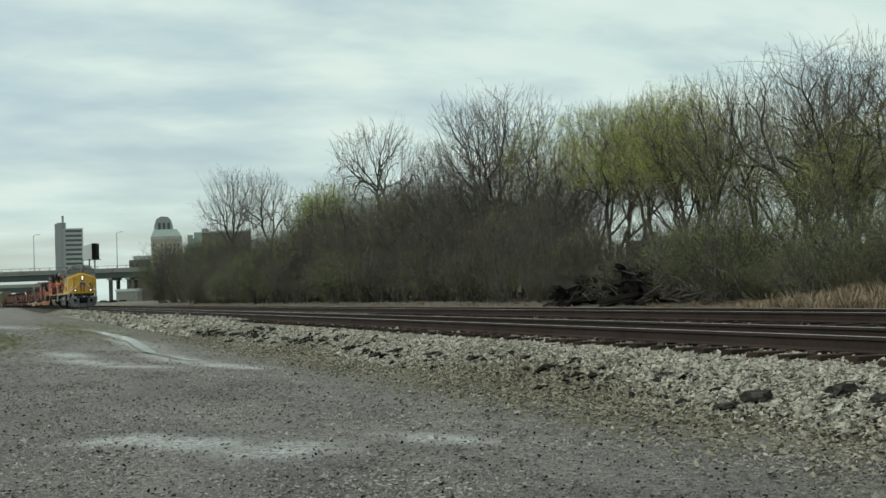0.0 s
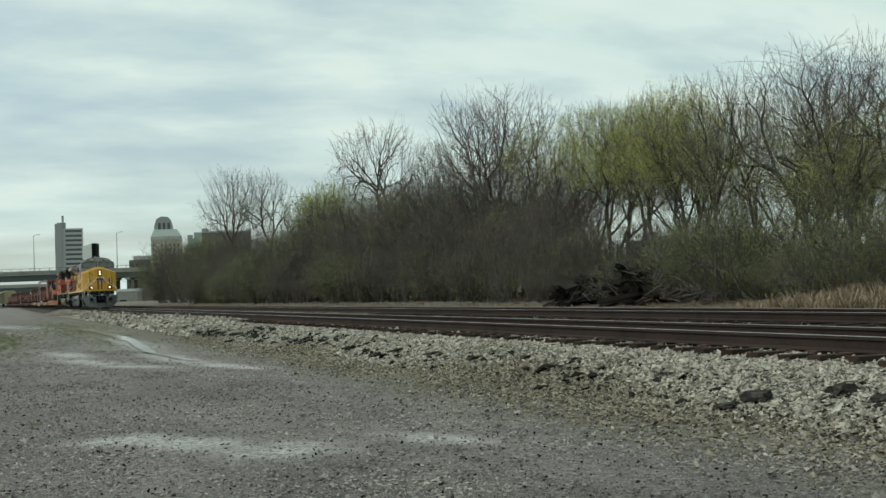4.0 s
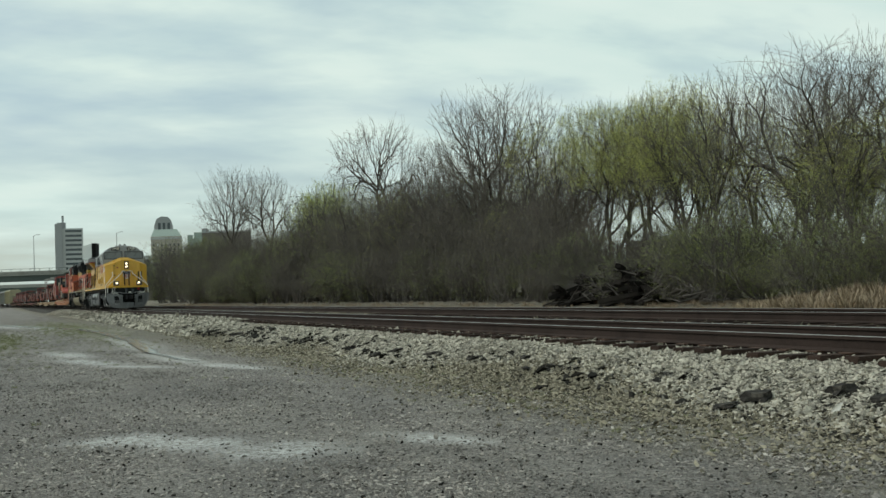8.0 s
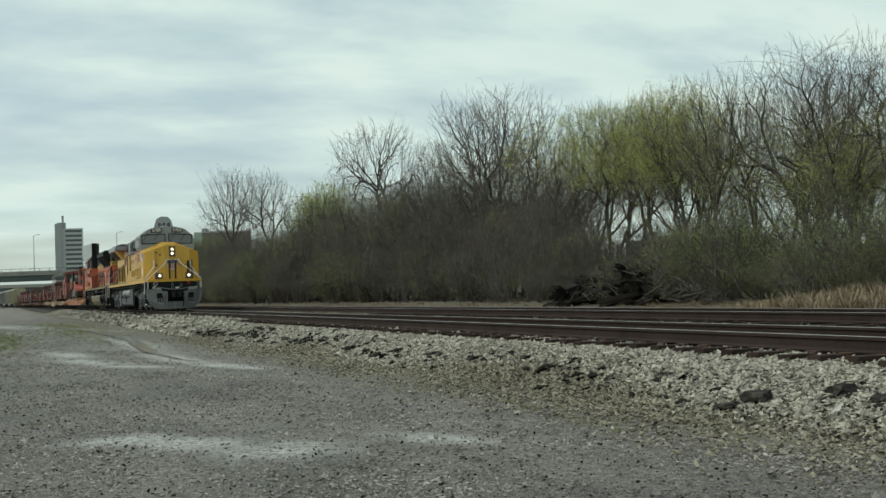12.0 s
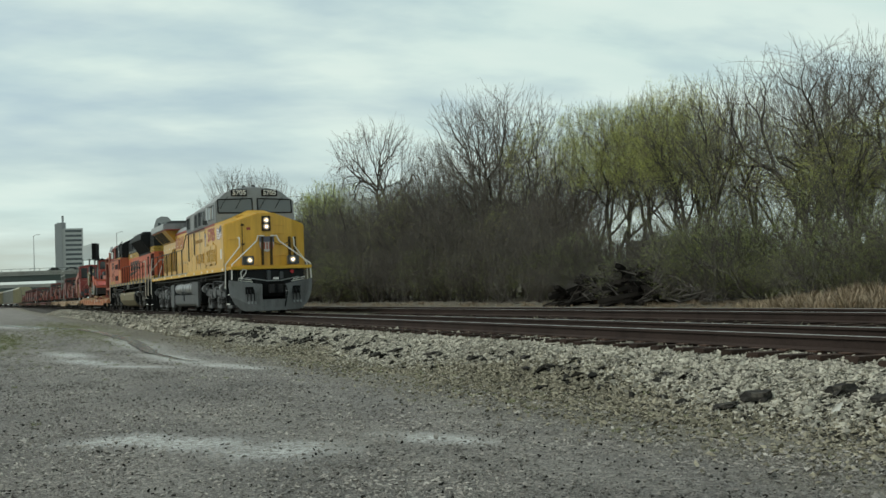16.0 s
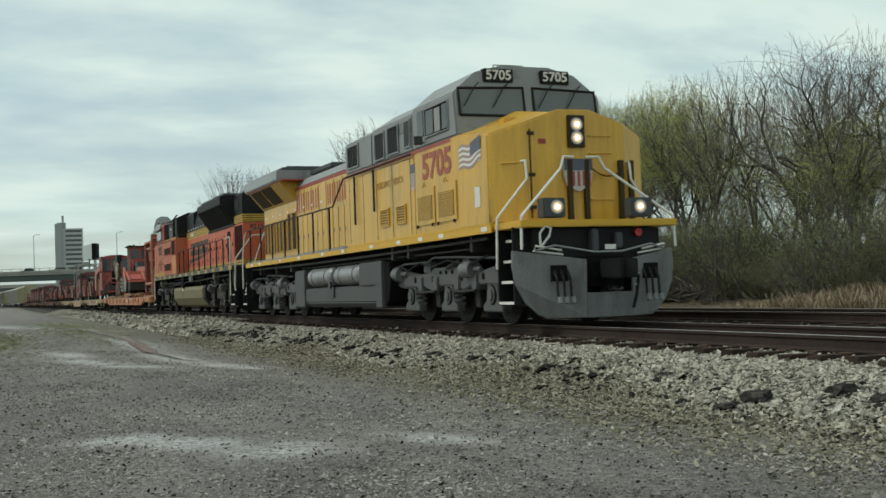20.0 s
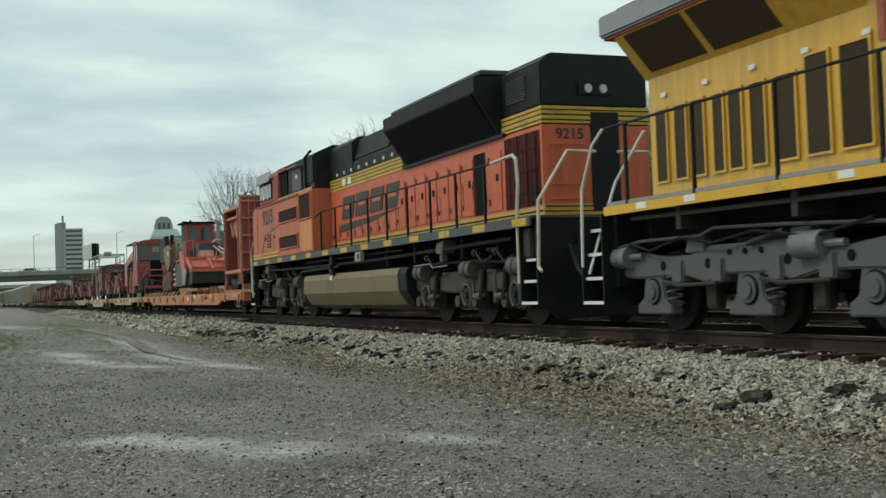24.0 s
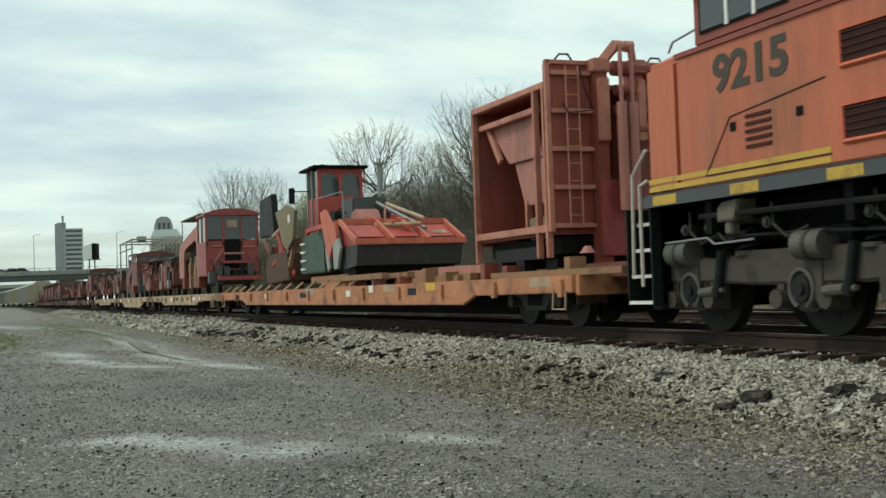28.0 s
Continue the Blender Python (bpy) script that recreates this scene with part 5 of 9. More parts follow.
    for x0, x1 in ((4.25, 4.75), (5.3, 5.8)):
        louvre(L, x0, x1, 2.05, 2.38, -1.505, M_YELLOW, 6, False, M_YELLOW, "small_louvre", M_MESHBACK)
    for x in (1.95, 3.0, 3.95, 5.0, 6.1):
        P("panel_seam", Geo().box(x - 0.008, x + 0.008, -1.504, -1.49, 1.78, 3.28), M_BROWNGRILL)
    letters("slogan", "BUILDING AMERICA", 0.19, Matrix.Translation((4.85, -1.504, 2.92)) @ SIDE, M_FAINT, L, "small faint brown slogan", 0.002, 1.7)
    sh2 = P("side_emblem", Geo().prism([(6.12, 3.16), (6.12, 2.78), (6.17, 2.68), (6.26, 2.63), (6.35, 2.68), (6.40, 2.78), (6.40, 3.16)], "y", -1.506, -1.50), M_SHIELD, "small shield emblem")
    part("emblem_field", Geo().box(6.12, 6.40, -1.510, -1.506, 2.98, 3.16), M_NAVY, sh2)
    for k in range(3):
        part("emblem_bar", Geo().box(6.15 + k * 0.09, 6.19 + k * 0.09, -1.510, -1.506, 2.7, 2.98), M_FLAGRED, sh2)
    letters("road_number", "5705", 0.66, Matrix.Translation((7.56, -1.505, 3.0)) @ SIDE, M_OLDRED, L, "large faded red road number", 0.003, 1.5, 0.035)
    # engine hood
    H = 0.92
    hood = [(-H, 1.76), (-H, 3.72), (-0.72, 3.98), (-0.35, 4.1), (0.35, 4.1), (0.72, 3.98), (H, 3.72), (H, 1.76)]
    lowh = [(-H, 1.76), (-H, 3.70), (H, 3.70), (H, 1.76)]
    P("engine_hood", Geo().prism(lowh, "x", -9.55, 1.7), M_YELLOW, "yellow engine hood with access doors", 0.015)
    P("hood_roof", Geo().prism([(-H, 3.78), (-0.74, 4.02), (-0.35, 4.16), (0.35, 4.16), (0.74, 4.02), (H, 3.78)], "x", -5.3, 1.72), M_LGREY, "grey rounded hood roof", 0.02)
    P("hood_red_stripe", Geo().box(-9.5, 1.7, -H - 0.006, H + 0.006, 3.70, 3.78), M_RED, "red stripe along the hood")
    for k in range(13):
        x = -5.05 + k * 0.52
        d = part("hood_door", Geo().box(x + 0.02, x + 0.49, -H - 0.022, -H, 1.85, 2.9), M_YELLOW, L, "", 0.008)
        part("door_latch", Geo().box(x + 0.08, x + 0.12, -H - 0.04, -H - 0.02, 2.25, 2.35), M_LGREY, d)
    for k in range(9):
        x = -5.05 + k * 0.76
        P("upper_panel", Geo().box(x + 0.02, x + 0.73, -H - 0.016, -H, 2.95, 3.66), M_YELLOW, "", 0.008)
    for x0, n, h in ((-5.18, 5, 1), (-1.88, 7, 1)):
        wd = 0.5 if n == 5 else 0.44
        for k in range(n):
            x = x0 + k * (2.6 / 5 if n == 5 else 3.15 / 7)
            for q in (0.0, wd * 0.46):
                P("letter_bar", Geo().box(x + q, x + q + 0.10, -H - 0.024, -H - 0.018, 3.02, 3.56), M_OLDRED, "red lettering reduced to plain bars")
    for k, (x, w) in enumerate(((-9.35, 0.24), (-8.9, 0.24), (-8.5, 0.24), (-8.05, 0.2), (-7.72, 0.24), (-7.3, 0.26), (-6.85, 0.36), (-6.3, 0.36), (-5.75, 0.44))):
        louvre(L, x, x + w, 2.0, 3.08 if k > 6 else 2.95, -H - 0.005, M_BROWNGRILL, 14, True, M_YELLOW, "hood_grille", M_BROWNGRILL)
    for k in range(8):
        P("door_tag", Geo().box(-9.2 + k * 0.95, -9.08 + k * 0.95, -H - 0.034, -H - 0.026, 3.12, 3.18), M_WHITE)
    # radiator section
    for s in (-1, 1):
        g = Geo().prism([(s * H, 3.42), (s * 1.42, 4.0), (s * 1.42, 4.05), (s * 0.3, 4.05), (s * 0.3, 3.42)], "x", -9.6, -5.35)
        P("radiator_shoulder", g, M_YELLOW, "slanted yellow radiator shoulder")
        for x0, x1 in ((-9.35, -8.05), (-7.9, -6.6)):
            q = [(x0, s * (H + 0.06), 3.49), (x1, s * (H + 0.06), 3.49), (x1, s * 1.40, 3.955), (x0, s * 1.40, 3.955)]
            m = part("radiator_screen", Geo().add([(x, y + s * 0.006, z - 0.006) for x, y, z in q] + [(x, y - s * 0.02, z + 0.02) for x, y, z in q], [(0, 1, 2, 3), (4, 7, 6, 5), (0, 4, 5, 1), (1, 5, 6, 2), (2, 6, 7, 3), (3, 7, 4, 0)]), M_BROWNGRILL, L, "dark radiator intake screen")
    P("radiator_wing", Geo().box(-9.85, -5.25, -1.5, 1.5, 4.02, 4.32), M_RESERVOIR, "grey overhanging radiator wing", 0.03)
    P("radiator_roof", Geo().box(-9.7, -5.4, -1.3, 1.3, 4.32, 4.42).box(-9.5, -5.6, -1.1, 1.1, 4.42, 4.48), M_DGREY, "", 0.02)
    P("wing_red_edge", Geo().box(-9.8, -4.9, -1.44, 1.44, 3.985, 4.02), M_RED, "red edge under the wing")
    P("exhaust_outlet", Geo().box(-1.3, -0.2, -0.5, 0.5, 4.1, 4.5), M_DGREY, "dark exhaust stack", 0.03)
    P("dynamic_brake_vent", Geo().box(-4.9, -2.6, -0.6, 0.6, 4.12, 4.26), M_DGREY, "", 0.03)
    # handrails
    for s in (-1, 1):
        y = s * 1.47
        for k in range(7):
            x = -9.3 + k * 1.56
            P("stanchion", Geo().box(x - 0.02, x + 0.02, y - 0.02, y + 0.02, 1.6, 2.78), M_BLACK)
        rail_bar(L, [(-9.85, y, 2.78), (0.4, y, 2.78), (1.2, y, 3.28), (1.6, y - s * -0.06, 3.36), (6.3, s * 1.56, 3.36)], M_BLACK)
        rail_bar(L, [(2.5, s * 1.55, 2.2), (2.5, s * 1.55, 3.3)], M_BLACK, 0.025)
        rail_bar(L, [(3.9, s * 1.55, 2.4), (3.9, s * 1.55, 3.3)], M_BLACK, 0.025)
        rail_bar(L, [(10.2, s * 1.02, 2.76), (10.34, s * 1.0, 2.76), (10.38, s * 1.0, 2.45), (10.22, s * 1.5, 1.8), (10.2, s * 1.52, 0.95)], M_WHITE, 0.024, "white front handrail")
        rail_bar(L, [(10.4, s * 0.12, 2.82), (10.45, s * 0.34, 2.82), (10.5, s * 0.42, 2.62), (10.98, s * 1.42, 1.78), (11.0, s * 1.44, 1.25)], M_WHITE, 0.024, "white front handrail")
        rail_bar(L, [(-9.9, y, 2.78), (-10.2, y, 2.6), (-10.55, y, 2.0), (-10.6, y, 0.9)], M_WHITE, 0.022, "white rear handrail")
        rail_bar(L, [(-9.75, s * 0.9, 2.75), (-10.4, s * 1.0, 2.1), (-10.45, s * 1.2, 1.5), (-10.5, s * 1.42, 0.8)], M_WHITE, 0.022, "white rear handrail")
    # front platform, ditch lights, coupler, plow
    P("front_platform", Geo().box(9.95, 11.05, -1.46, 1.46, 1.60, 1.72), M_SILL_YELLOW, "yellow front platform edge", 0.015)
    P("end_plate", Geo().box(10.55, 10.9, -1.2, 1.2, 0.7, 1.58), M_BLACK, "", 0.02)
    for s in (-1, 1):
        h = P("ditch_light", Geo().box(10.75, 11.0, s * 0.82 - 0.2, s * 0.82 + 0.2, 1.76, 2.08), M_DGREY, "square ditch light housing", 0.02)
        ln = part("lens", Geo().cyl((11.0, s * 0.78, 1.93), (11.02, s * 0.78, 1.93), 0.085, 18), M_LAMPLENS, h, "lit round lamp")
        part("bulb", Geo().cyl((11.02, s * 0.78, 1.93), (11.034, s * 0.78, 1.93), 0.038, 14), M_CORE, ln, "glowing bulb")
        part("lamp_ring", Geo().cyl((10.99, s * 0.78, 1.93), (11.015, s * 0.78, 1.93), 0.115, 18), M_STEEL, h)
    P("marker_lens", Geo().cyl((10.9, 0.75, 1.5), (10.97, 0.75, 1.5), 0.07, 12), M_REDLENS, "red marker lens")
    coup = P("coupler", Geo().box(10.6, 11.35, -0.14, 0.14, 0.78, 1.02).prism([(11.3, -0.2), (11.75, -0.26), (11.85, -0.12), (11.7, 0.02), (11.85, 0.18), (11.65, 0.28), (11.3, 0.2)], "z", 0.74, 1.05), M_BLACK, "black knuckle coupler", 0.02)
    P("coupler_pocket", Geo().box(10.88, 11.0, -0.42, 0.42, 0.62, 1.12), M_DARK)
    P("cut_lever", Geo().tube([(11.0, -1.2, 1.22), (11.1, -0.9, 1.3), (11.15, -0.2, 1.18), (11.15, 0.3, 1.18), (11.1, 0.9, 1.3), (11.0, 1.2, 1.22)], 0.018), M_LGREY)
    P("horn_bracket", Geo().box(10.9, 11.05, -0.18, -0.05, 1.2, 1.56), M_DGREY, bevel=0.02)
    P("junction_box", Geo().box(10.9, 11.02, 0.28, 0.42, 1.25, 1.5), M_DGREY, bevel=0.02)
    P("white_tag", Geo().box(11.1, 11.12, 0.02, 0.22, 1.22, 1.30), M_WHITE)
    for s in (-1, 1):
        wing = [(11.28, s * 0.42, 1.06), (10.78, s * 1.5, 1.24), (10.79, s * 1.52, 0.98), (10.81, s * 1.47, 0.68), (10.84, s * 1.32, 0.38), (10.88, s * 1.1, 0.18), (10.92, s * 0.98, 0.12), (11.24, s * 0.42, 0.12)]
        th = [(x - 0.05, y, z) for x, y, z in wing]
        P("plow_wing", Geo().add(wing + th, [tuple(range(8)), tuple(range(15, 7, -1))] + [(i, (i + 1) % 8, (i + 1) % 8 + 8, i + 8) for i in range(8)]), M_PLOW, "grey snow plow wing", 0.008)
        hd = P("hose_pocket", Geo().box(11.09, 11.14, s * 0.82 - 0.17, s * 0.82 + 0.17, 0.72, 0.98), M_DARK)
        for k in (-0.12, 0.0, 0.12):
            yy = s * 0.82 + k
            part("air_hose", Geo().tube([(11.12, yy, 0.9), (11.22, yy, 0.75), (11.24, yy, 0.5), (11.26, yy + 0.02, 0.36)], 0.022), M_BLACK, hd)
            part("hose_end", Geo().cyl((11.26, yy + 0.02, 0.47), (11.27, yy + 0.02, 0.37), 0.035, 8), M_LGREY, hd)
        P("plow_rail", Geo().tube([(11.05, s * 0.75, 1.22), (11.02, s * 1.2, 1.3), (10.95, s * 1.2, 1.22), (11.0, s * 0.7, 1.15)], 0.02), M_WHITE, "short white grab rail")
    rail_bar(L, [(11.0, -1.1, 1.3), (11.03, -1.12, 1.5), (11.03, -1.02, 1.62), (11.03, -0.92, 1.58), (11.03, -0.95, 1.46), (11.0, -1.08, 1.3)], M_WHITE, 0.02, "small white loop handrail")
    P("plow_centre", Geo().box(11.19, 11.26, -0.42, 0.42, 0.12, 0.52), M_PLOW, "", 0.01)
    P("main_hose", Geo().tube([(11.3, 0.42, 1.0), (11.42, 0.44, 0.75), (11.40, 0.40, 0.45), (11.36, 0.36, 0.25)], 0.028), M_BLACK, "hanging air hose")
    for k, zz in enumerate((0.62, 0.8)):
        P("hose_band", Geo().cyl((11.40, 0.425, zz), (11.40, 0.425, zz + 0.02), 0.034, 8), M_WHITE)
    steps(L, 10.75, -1.48, -1, M_DGREY)
    steps(L, -10.0, -1.48, -1, M_DGREY)
    mirrored(L, "step_side", Geo().prism([(10.78, 0.32), (10.05, 0.32), (9.95, 1.6), (10.85, 1.6)], "y", -1.0, -0.97), M_BLACK)
    P("rear_coupler", Geo().box(-11.0, -10.0, -0.14, 0.14, 0.78, 1.02).box(-11.2, -10.8, -0.24, 0.24, 0.74, 1.05), M_BLACK, "", 0.02)
    P("rear_plate", Geo().box(-10.2, -9.9, -1.3, 1.3, 0.6, 1.7), M_BLACK)
    P("rear_hose", Geo().tube([(-10.2, -0.5, 1.3), (-10.6, -0.5, 0.8), (-11.0, -0.5, 0.9), (-11.3, -0.5, 1.3)], 0.03), M_BLACK)
    MOVERS.append((L, -27.5, 0.0))


def louvre_bars(x0, x1, z0, z1, y):
    g = Geo()
    for k in range(15):
        x = x0 + (k + 0.5) * (x1 - x0) / 15
        g.box(x - 0.008, x + 0.008, y - 0.006, y + 0.002, z0, z1)
    for k in range(10):
        z = z0 + (k + 0.5) * (z1 - z0) / 10
        g.box(x0, x1, y - 0.005, y + 0.001, z - 0.006, z + 0.006)
    return g.v, g.f


yellow_locomotive()


def level_slats(x0, x1, z0, z1, y, n=5):
    g = Geo()
    for k in range(n):
        z = z0 + (k + 0.5) * (z1 - z0) / n
        g.box(x0, x1, y - 0.008, y, z - 0.008, z + 0.008)
    return g.v, g.f


def orange_locomotive():
    """Runs long hood first: its cab is at the rear end (x < 0)."""
    L = thing("diesel_locomotive", "orange, black and yellow six-axle diesel locomotive running backwards", "locomotive", "train")
    P = lambda name, g, m, lab="", bevel=0.0, smooth=False: part(name, g, m, L, lab, bevel, smooth)
    W, H = 1.5, 1.0
    # frame colour taken down to near-black to stand for the shade behind the truck
    P("main_frame", Geo().box(-9.7, 10.3, -0.8, 0.8, 1.1, 1.62), M_DARK, "black underframe with pipes, its shade painted in")
    for s in (-1, 1):
        P("sill", Geo().box(-9.85, 10.45, s * 1.5 - 0.02, s * 1.5 + 0.02, 1.60, 1.74), M_DGREY, "dark grey sill with yellow reflectors")
    for k in range(13):
        x = -9.6 + k * 1.62
        P("reflector", Geo().box(x, x + 0.52, -1.526, -1.52, 1.615, 1.735), M_STRIPE)
    P("walkway", Geo().box(-9.85, 10.45, -1.48, 1.48, 1.72, 1.77), M_DGREY, "", 0.01)
    P("side_pipe", Geo().tube([(-8.8, -1.38, 1.42), (-3.2, -1.38, 1.36), (2.6, -1.38, 1.36), (9.5, -1.38, 1.45)], 0.035).tube([(-4.2, -1.45, 1.18), (-3.9, -1.45, 1.26), (-0.3, -1.45, 1.30)], 0.03).tube([(-3.6, -1.4, 1.5), (4.2, -1.4, 1.5)], 0.022), M_BLACK)
    for x in (-8.6, -6.2, -2.4, 3.2, 4.9, 7.4):
        P("pipe_bracket", Geo().box(x - 0.06, x + 0.06, -1.40, -0.8, 1.2, 1.6), M_DARK)
    for x in (-8.2, 6.35):
        P("sand_trap", Geo().prism([(x - 0.2, 1.5), (x - 0.22, 1.33), (x + 0.12, 1.33), (x + 0.2, 1.5), (x + 0.22, 1.58), (x - 0.12, 1.56)], "y", -1.42, -1.15), M_DUSTY, "dusty sand box", 0.02)
    # multi-faceted fuel tank
    ring = [(-0.9, 0.26), (-1.25, 0.36), (-1.44, 0.66), (-1.46, 1.0), (-1.40, 1.14), (1.40, 1.14), (1.46, 1.0), (1.44, 0.66), (1.25, 0.36), (0.9, 0.26)]
    tank = P("fuel_tank", Geo().prism(ring, "x", -3.7, 4.0), M_OLIVE, "dusty olive fuel tank with folded sides", 0.015)
    part("tank_end", Geo().prism([(y * 0.98, z) for y, z in ring], "x", 4.0, 4.45), M_BLACK, tank, "", 0.02)
    part("tank_label", Geo().box(-1.05, -0.85, -1.475, -1.462, 0.98, 1.08), M_WHITE, tank)
    for x in (-8.2, 6.35):
        P("sand_pipe", Geo().box(x - 0.12, x + 0.02, -1.38, -1.25, 1.18, 1.33), M_DUSTY, "", 0.02)
    gb = P("gauge_box", Geo().box(1.3, 1.72, -1.54, -1.44, 1.36, 1.58), M_CARGREY, "pale box with a round gauge under the sill", 0.012)
    part("dial", Geo().cyl((1.58, -1.545, 1.47), (1.58, -1.552, 1.47), 0.06, 14), M_DARK, gb)
    P("derail_lever", Geo().box(-0.95, -0.75, -1.5, -1.4, 1.1, 1.56).cyl((-0.85, -1.5, 1.3), (-0.85, -1.54, 1.3), 0.07, 10), M_BLACK)
    P("lever_tag", Geo().box(-0.92, -0.80, -1.53, -1.5, 1.2, 1.3), M_RED)
    emd_truck(L, 7.15, M_DUSTYTRUCK)
    emd_truck(L, -7.2, M_DUSTYTRUCK)
    add_wheels(L, [7.15 + d for d in (-2.09, 0, 2.09)] + [-7.2 + d for d in (-2.09, 0, 2.09)])
    for x in (-9.2, -8.7, -7.6, -6.0, -5.2, 5.4, 7.8, 8.7):
        P("valve", Geo().cyl((x, -1.2, 1.28), (x, -1.34, 1.28), 0.07, 10).cyl((x, -1.34, 1.28), (x, -1.37, 1.28), 0.04, 8), M_TRUCK)
        P("cable", Geo().tube([(x, -1.25, 1.5), (x + 0.1, -1.32, 1.25), (x + 0.3, -1.3, 1.1), (x + 0.6, -1.25, 1.2)], 0.02), M_TRUCK)
    for x in (-7.2, 7.15):
        P("pale_pipe", Geo().tube([(x - 2.4, -1.36, 1.14), (x - 1.5, -1.36, 1.16), (x - 1.35, -1.36, 1.08), (x - 0.6, -1.36, 1.10)], 0.014), M_LGREY)
    # long hood
    P("engine_hood", Geo().prism([(-H, 1.77), (-H, 3.28), (H, 3.28), (H, 1.77)], "x", -2.4, 10.0), M_ORANGE, "orange engine hood with rows of doors", 0.015)
    P("hood_stripe", Geo().prism([(-H - 0.006, 3.28), (-H - 0.006, 3.58), (H + 0.006, 3.58), (H + 0.006, 3.28)], "x", -2.4, 3.3), M_STRIPE, "yellow stripe with thin black lines")
    P("end_stripe", Geo().prism([(-H - 0.006, 3.30), (-H - 0.006, 3.58), (H + 0.006, 3.58), (H + 0.006, 3.30)], "x", 8.4, 10.012), M_STRIPE, "yellow stripe with thin black lines")
    for z in (3.345, 3.43, 3.51):
        P("stripe_line", Geo().box(-2.4, 3.3, -H - 0.012, -H - 0.006, z, z + 0.018), M_BLACK)
        P("stripe_line", Geo().box(8.4, 10.02, -H - 0.012, H + 0.012, z, z + 0.018), M_BLACK)
    P("hood_roof", Geo().prism([(-H, 3.58), (-H, 3.85), (-0.7, 4.15), (0.7, 4.15), (H, 3.85), (H, 3.58)], "x", -2.4, 4.2), M_BLACK, "black hood roof", 0.02)
    P("blower_housing", Geo().prism([(-H - 0.004, 3.58), (-H - 0.004, 4.36), (-0.8, 4.52), (0.8, 4.52), (H + 0.004, 4.36), (H + 0.004, 3.58)], "x", -2.4, -0.35), M_BLACK, "black blower housing", 0.02)
    P("brake_hatch", Geo().prism([(-0.97, 3.9), (-0.82, 4.44), (0.82, 4.44), (0.97, 3.9)], "x", -0.35, 2.3), M_BLACK, "black dynamic brake hatch", 0.03)
    P("hatch_seam", Geo().box(-0.36, -0.33, -H - 0.01, -H, 3.6, 4.36), M_DARK)
    for x in (0.9, 1.7):
        P("fan", Geo().cyl((x, 0, 4.45), (x, 0, 4.54), 0.4, 18), M_DGREY, "", 0.015)
    P("roof_device", Geo().tube([(2.9, -0.4, 4.15), (2.9, -0.4, 4.36), (3.3, -0.4, 4.36)], 0.05).cyl((3.3, -0.4, 4.3), (3.3, -0.4, 4.42), 0.09, 10), M_BLACK)
    # flared radiators
    for s in (-1, 1):
        g = Geo().prism([(s * H, 3.30), (s * 1.50, 4.06), (s * 1.50, 4.32), (s * 0.4, 4.40), (s * 0.4, 3.30)], "x", 3.5, 8.45)
        P("radiator_flare", g, M_BLACK, "black flared radiator housing", 0.02)
        q = [(3.65, s * (H + 0.03), 3.36), (8.3, s * (H + 0.03), 3.36), (8.3, s * 1.5, 4.03), (3.65, s * 1.5, 4.03)]
        P("radiator_screen", Geo().add([(x, y + s * 0.012, z - 0.01) for x, y, z in q] + [(x, y - s * 0.02, z + 0.02) for x, y, z in q], [(0, 1, 2, 3), (4, 7, 6, 5), (0, 4, 5, 1), (1, 5, 6, 2), (2, 6, 7, 3), (3, 7, 4, 0)]), M_DARK, "dark intake screen")
        P("hood_shelf", Geo().box(3.4, 8.6, min(s * 0.9, s * 1.06), max(s * 0.9, s * 1.06), 3.26, 3.32), M_BLACK)
    P("radiator_roof", Geo().box(3.6, 8.4, -1.35, 1.35, 4.38, 4.46), M_DGREY, "", 0.02)
    for x in (4.4, 6.0, 7.6):
        P("fan", Geo().cyl((x, 0, 4.45), (x, 0, 4.55), 0.62, 20), M_BLACK, "", 0.015)
    # square end
    P("hood_end", Geo().prism([(-H, 3.58), (-H, 4.30), (-0.8, 4.46), (0.8, 4.46), (H, 4.30), (H, 3.58)], "x", 8.45, 10.0), M_BLACK, "black hood end", 0.03)
    for k in range(9):
        P("end_louvre", Geo().box(8.7, 9.45, -H - 0.02, -H, 3.78 + k * 0.045, 3.80 + k * 0.045), M_DGREY)
    lamp = P("end_headlight", Geo().box(10.0, 10.03, -0.32, 0.32, 3.78, 4.0), M_BLACK)
    for y in (-0.14, 0.14):
        part("lens", Geo().cyl((10.03, y, 3.88), (10.05, y, 3.88), 0.06, 16), M_LENS, lamp, "unlit round lamp", smooth=True)
        part("lamp_ring", Geo().cyl((10.02, y, 3.88), (10.04, y, 3.88), 0.075, 16), M_STEEL, lamp)
    P("end_door", Geo().box(10.0, 10.02, -0.12, 0.42, 1.85, 3.5), M_BLACK, "black end door", 0.01)
    letters("end_number", "9215", 0.24, Matrix.Translation((10.008, -0.5, 3.12)) @ Matrix(((0, 0, 1, 0), (1, 0, 0, 0), (0, 1, 0, 0), (0, 0, 0, 1))), M_FADEBLACK, L, "", 0.003, 0.5)
    for z in (2.95, 2.3, 2.05):
        P("grab_iron", Geo().tube([(10.0, -0.85, z), (10.07, -0.85, z), (10.07, -0.3, z), (10.0, -0.3, z)], 0.014), M_ORANGE)
    P("end_lower_stripe", Geo().box(10.0, 10.012, -H, H, 1.80, 1.98), M_STRIPE)
    for z in (1.85, 1.93):
        P("stripe_line", Geo().box(10.012, 10.018, -H, H, z, z + 0.02), M_BLACK)
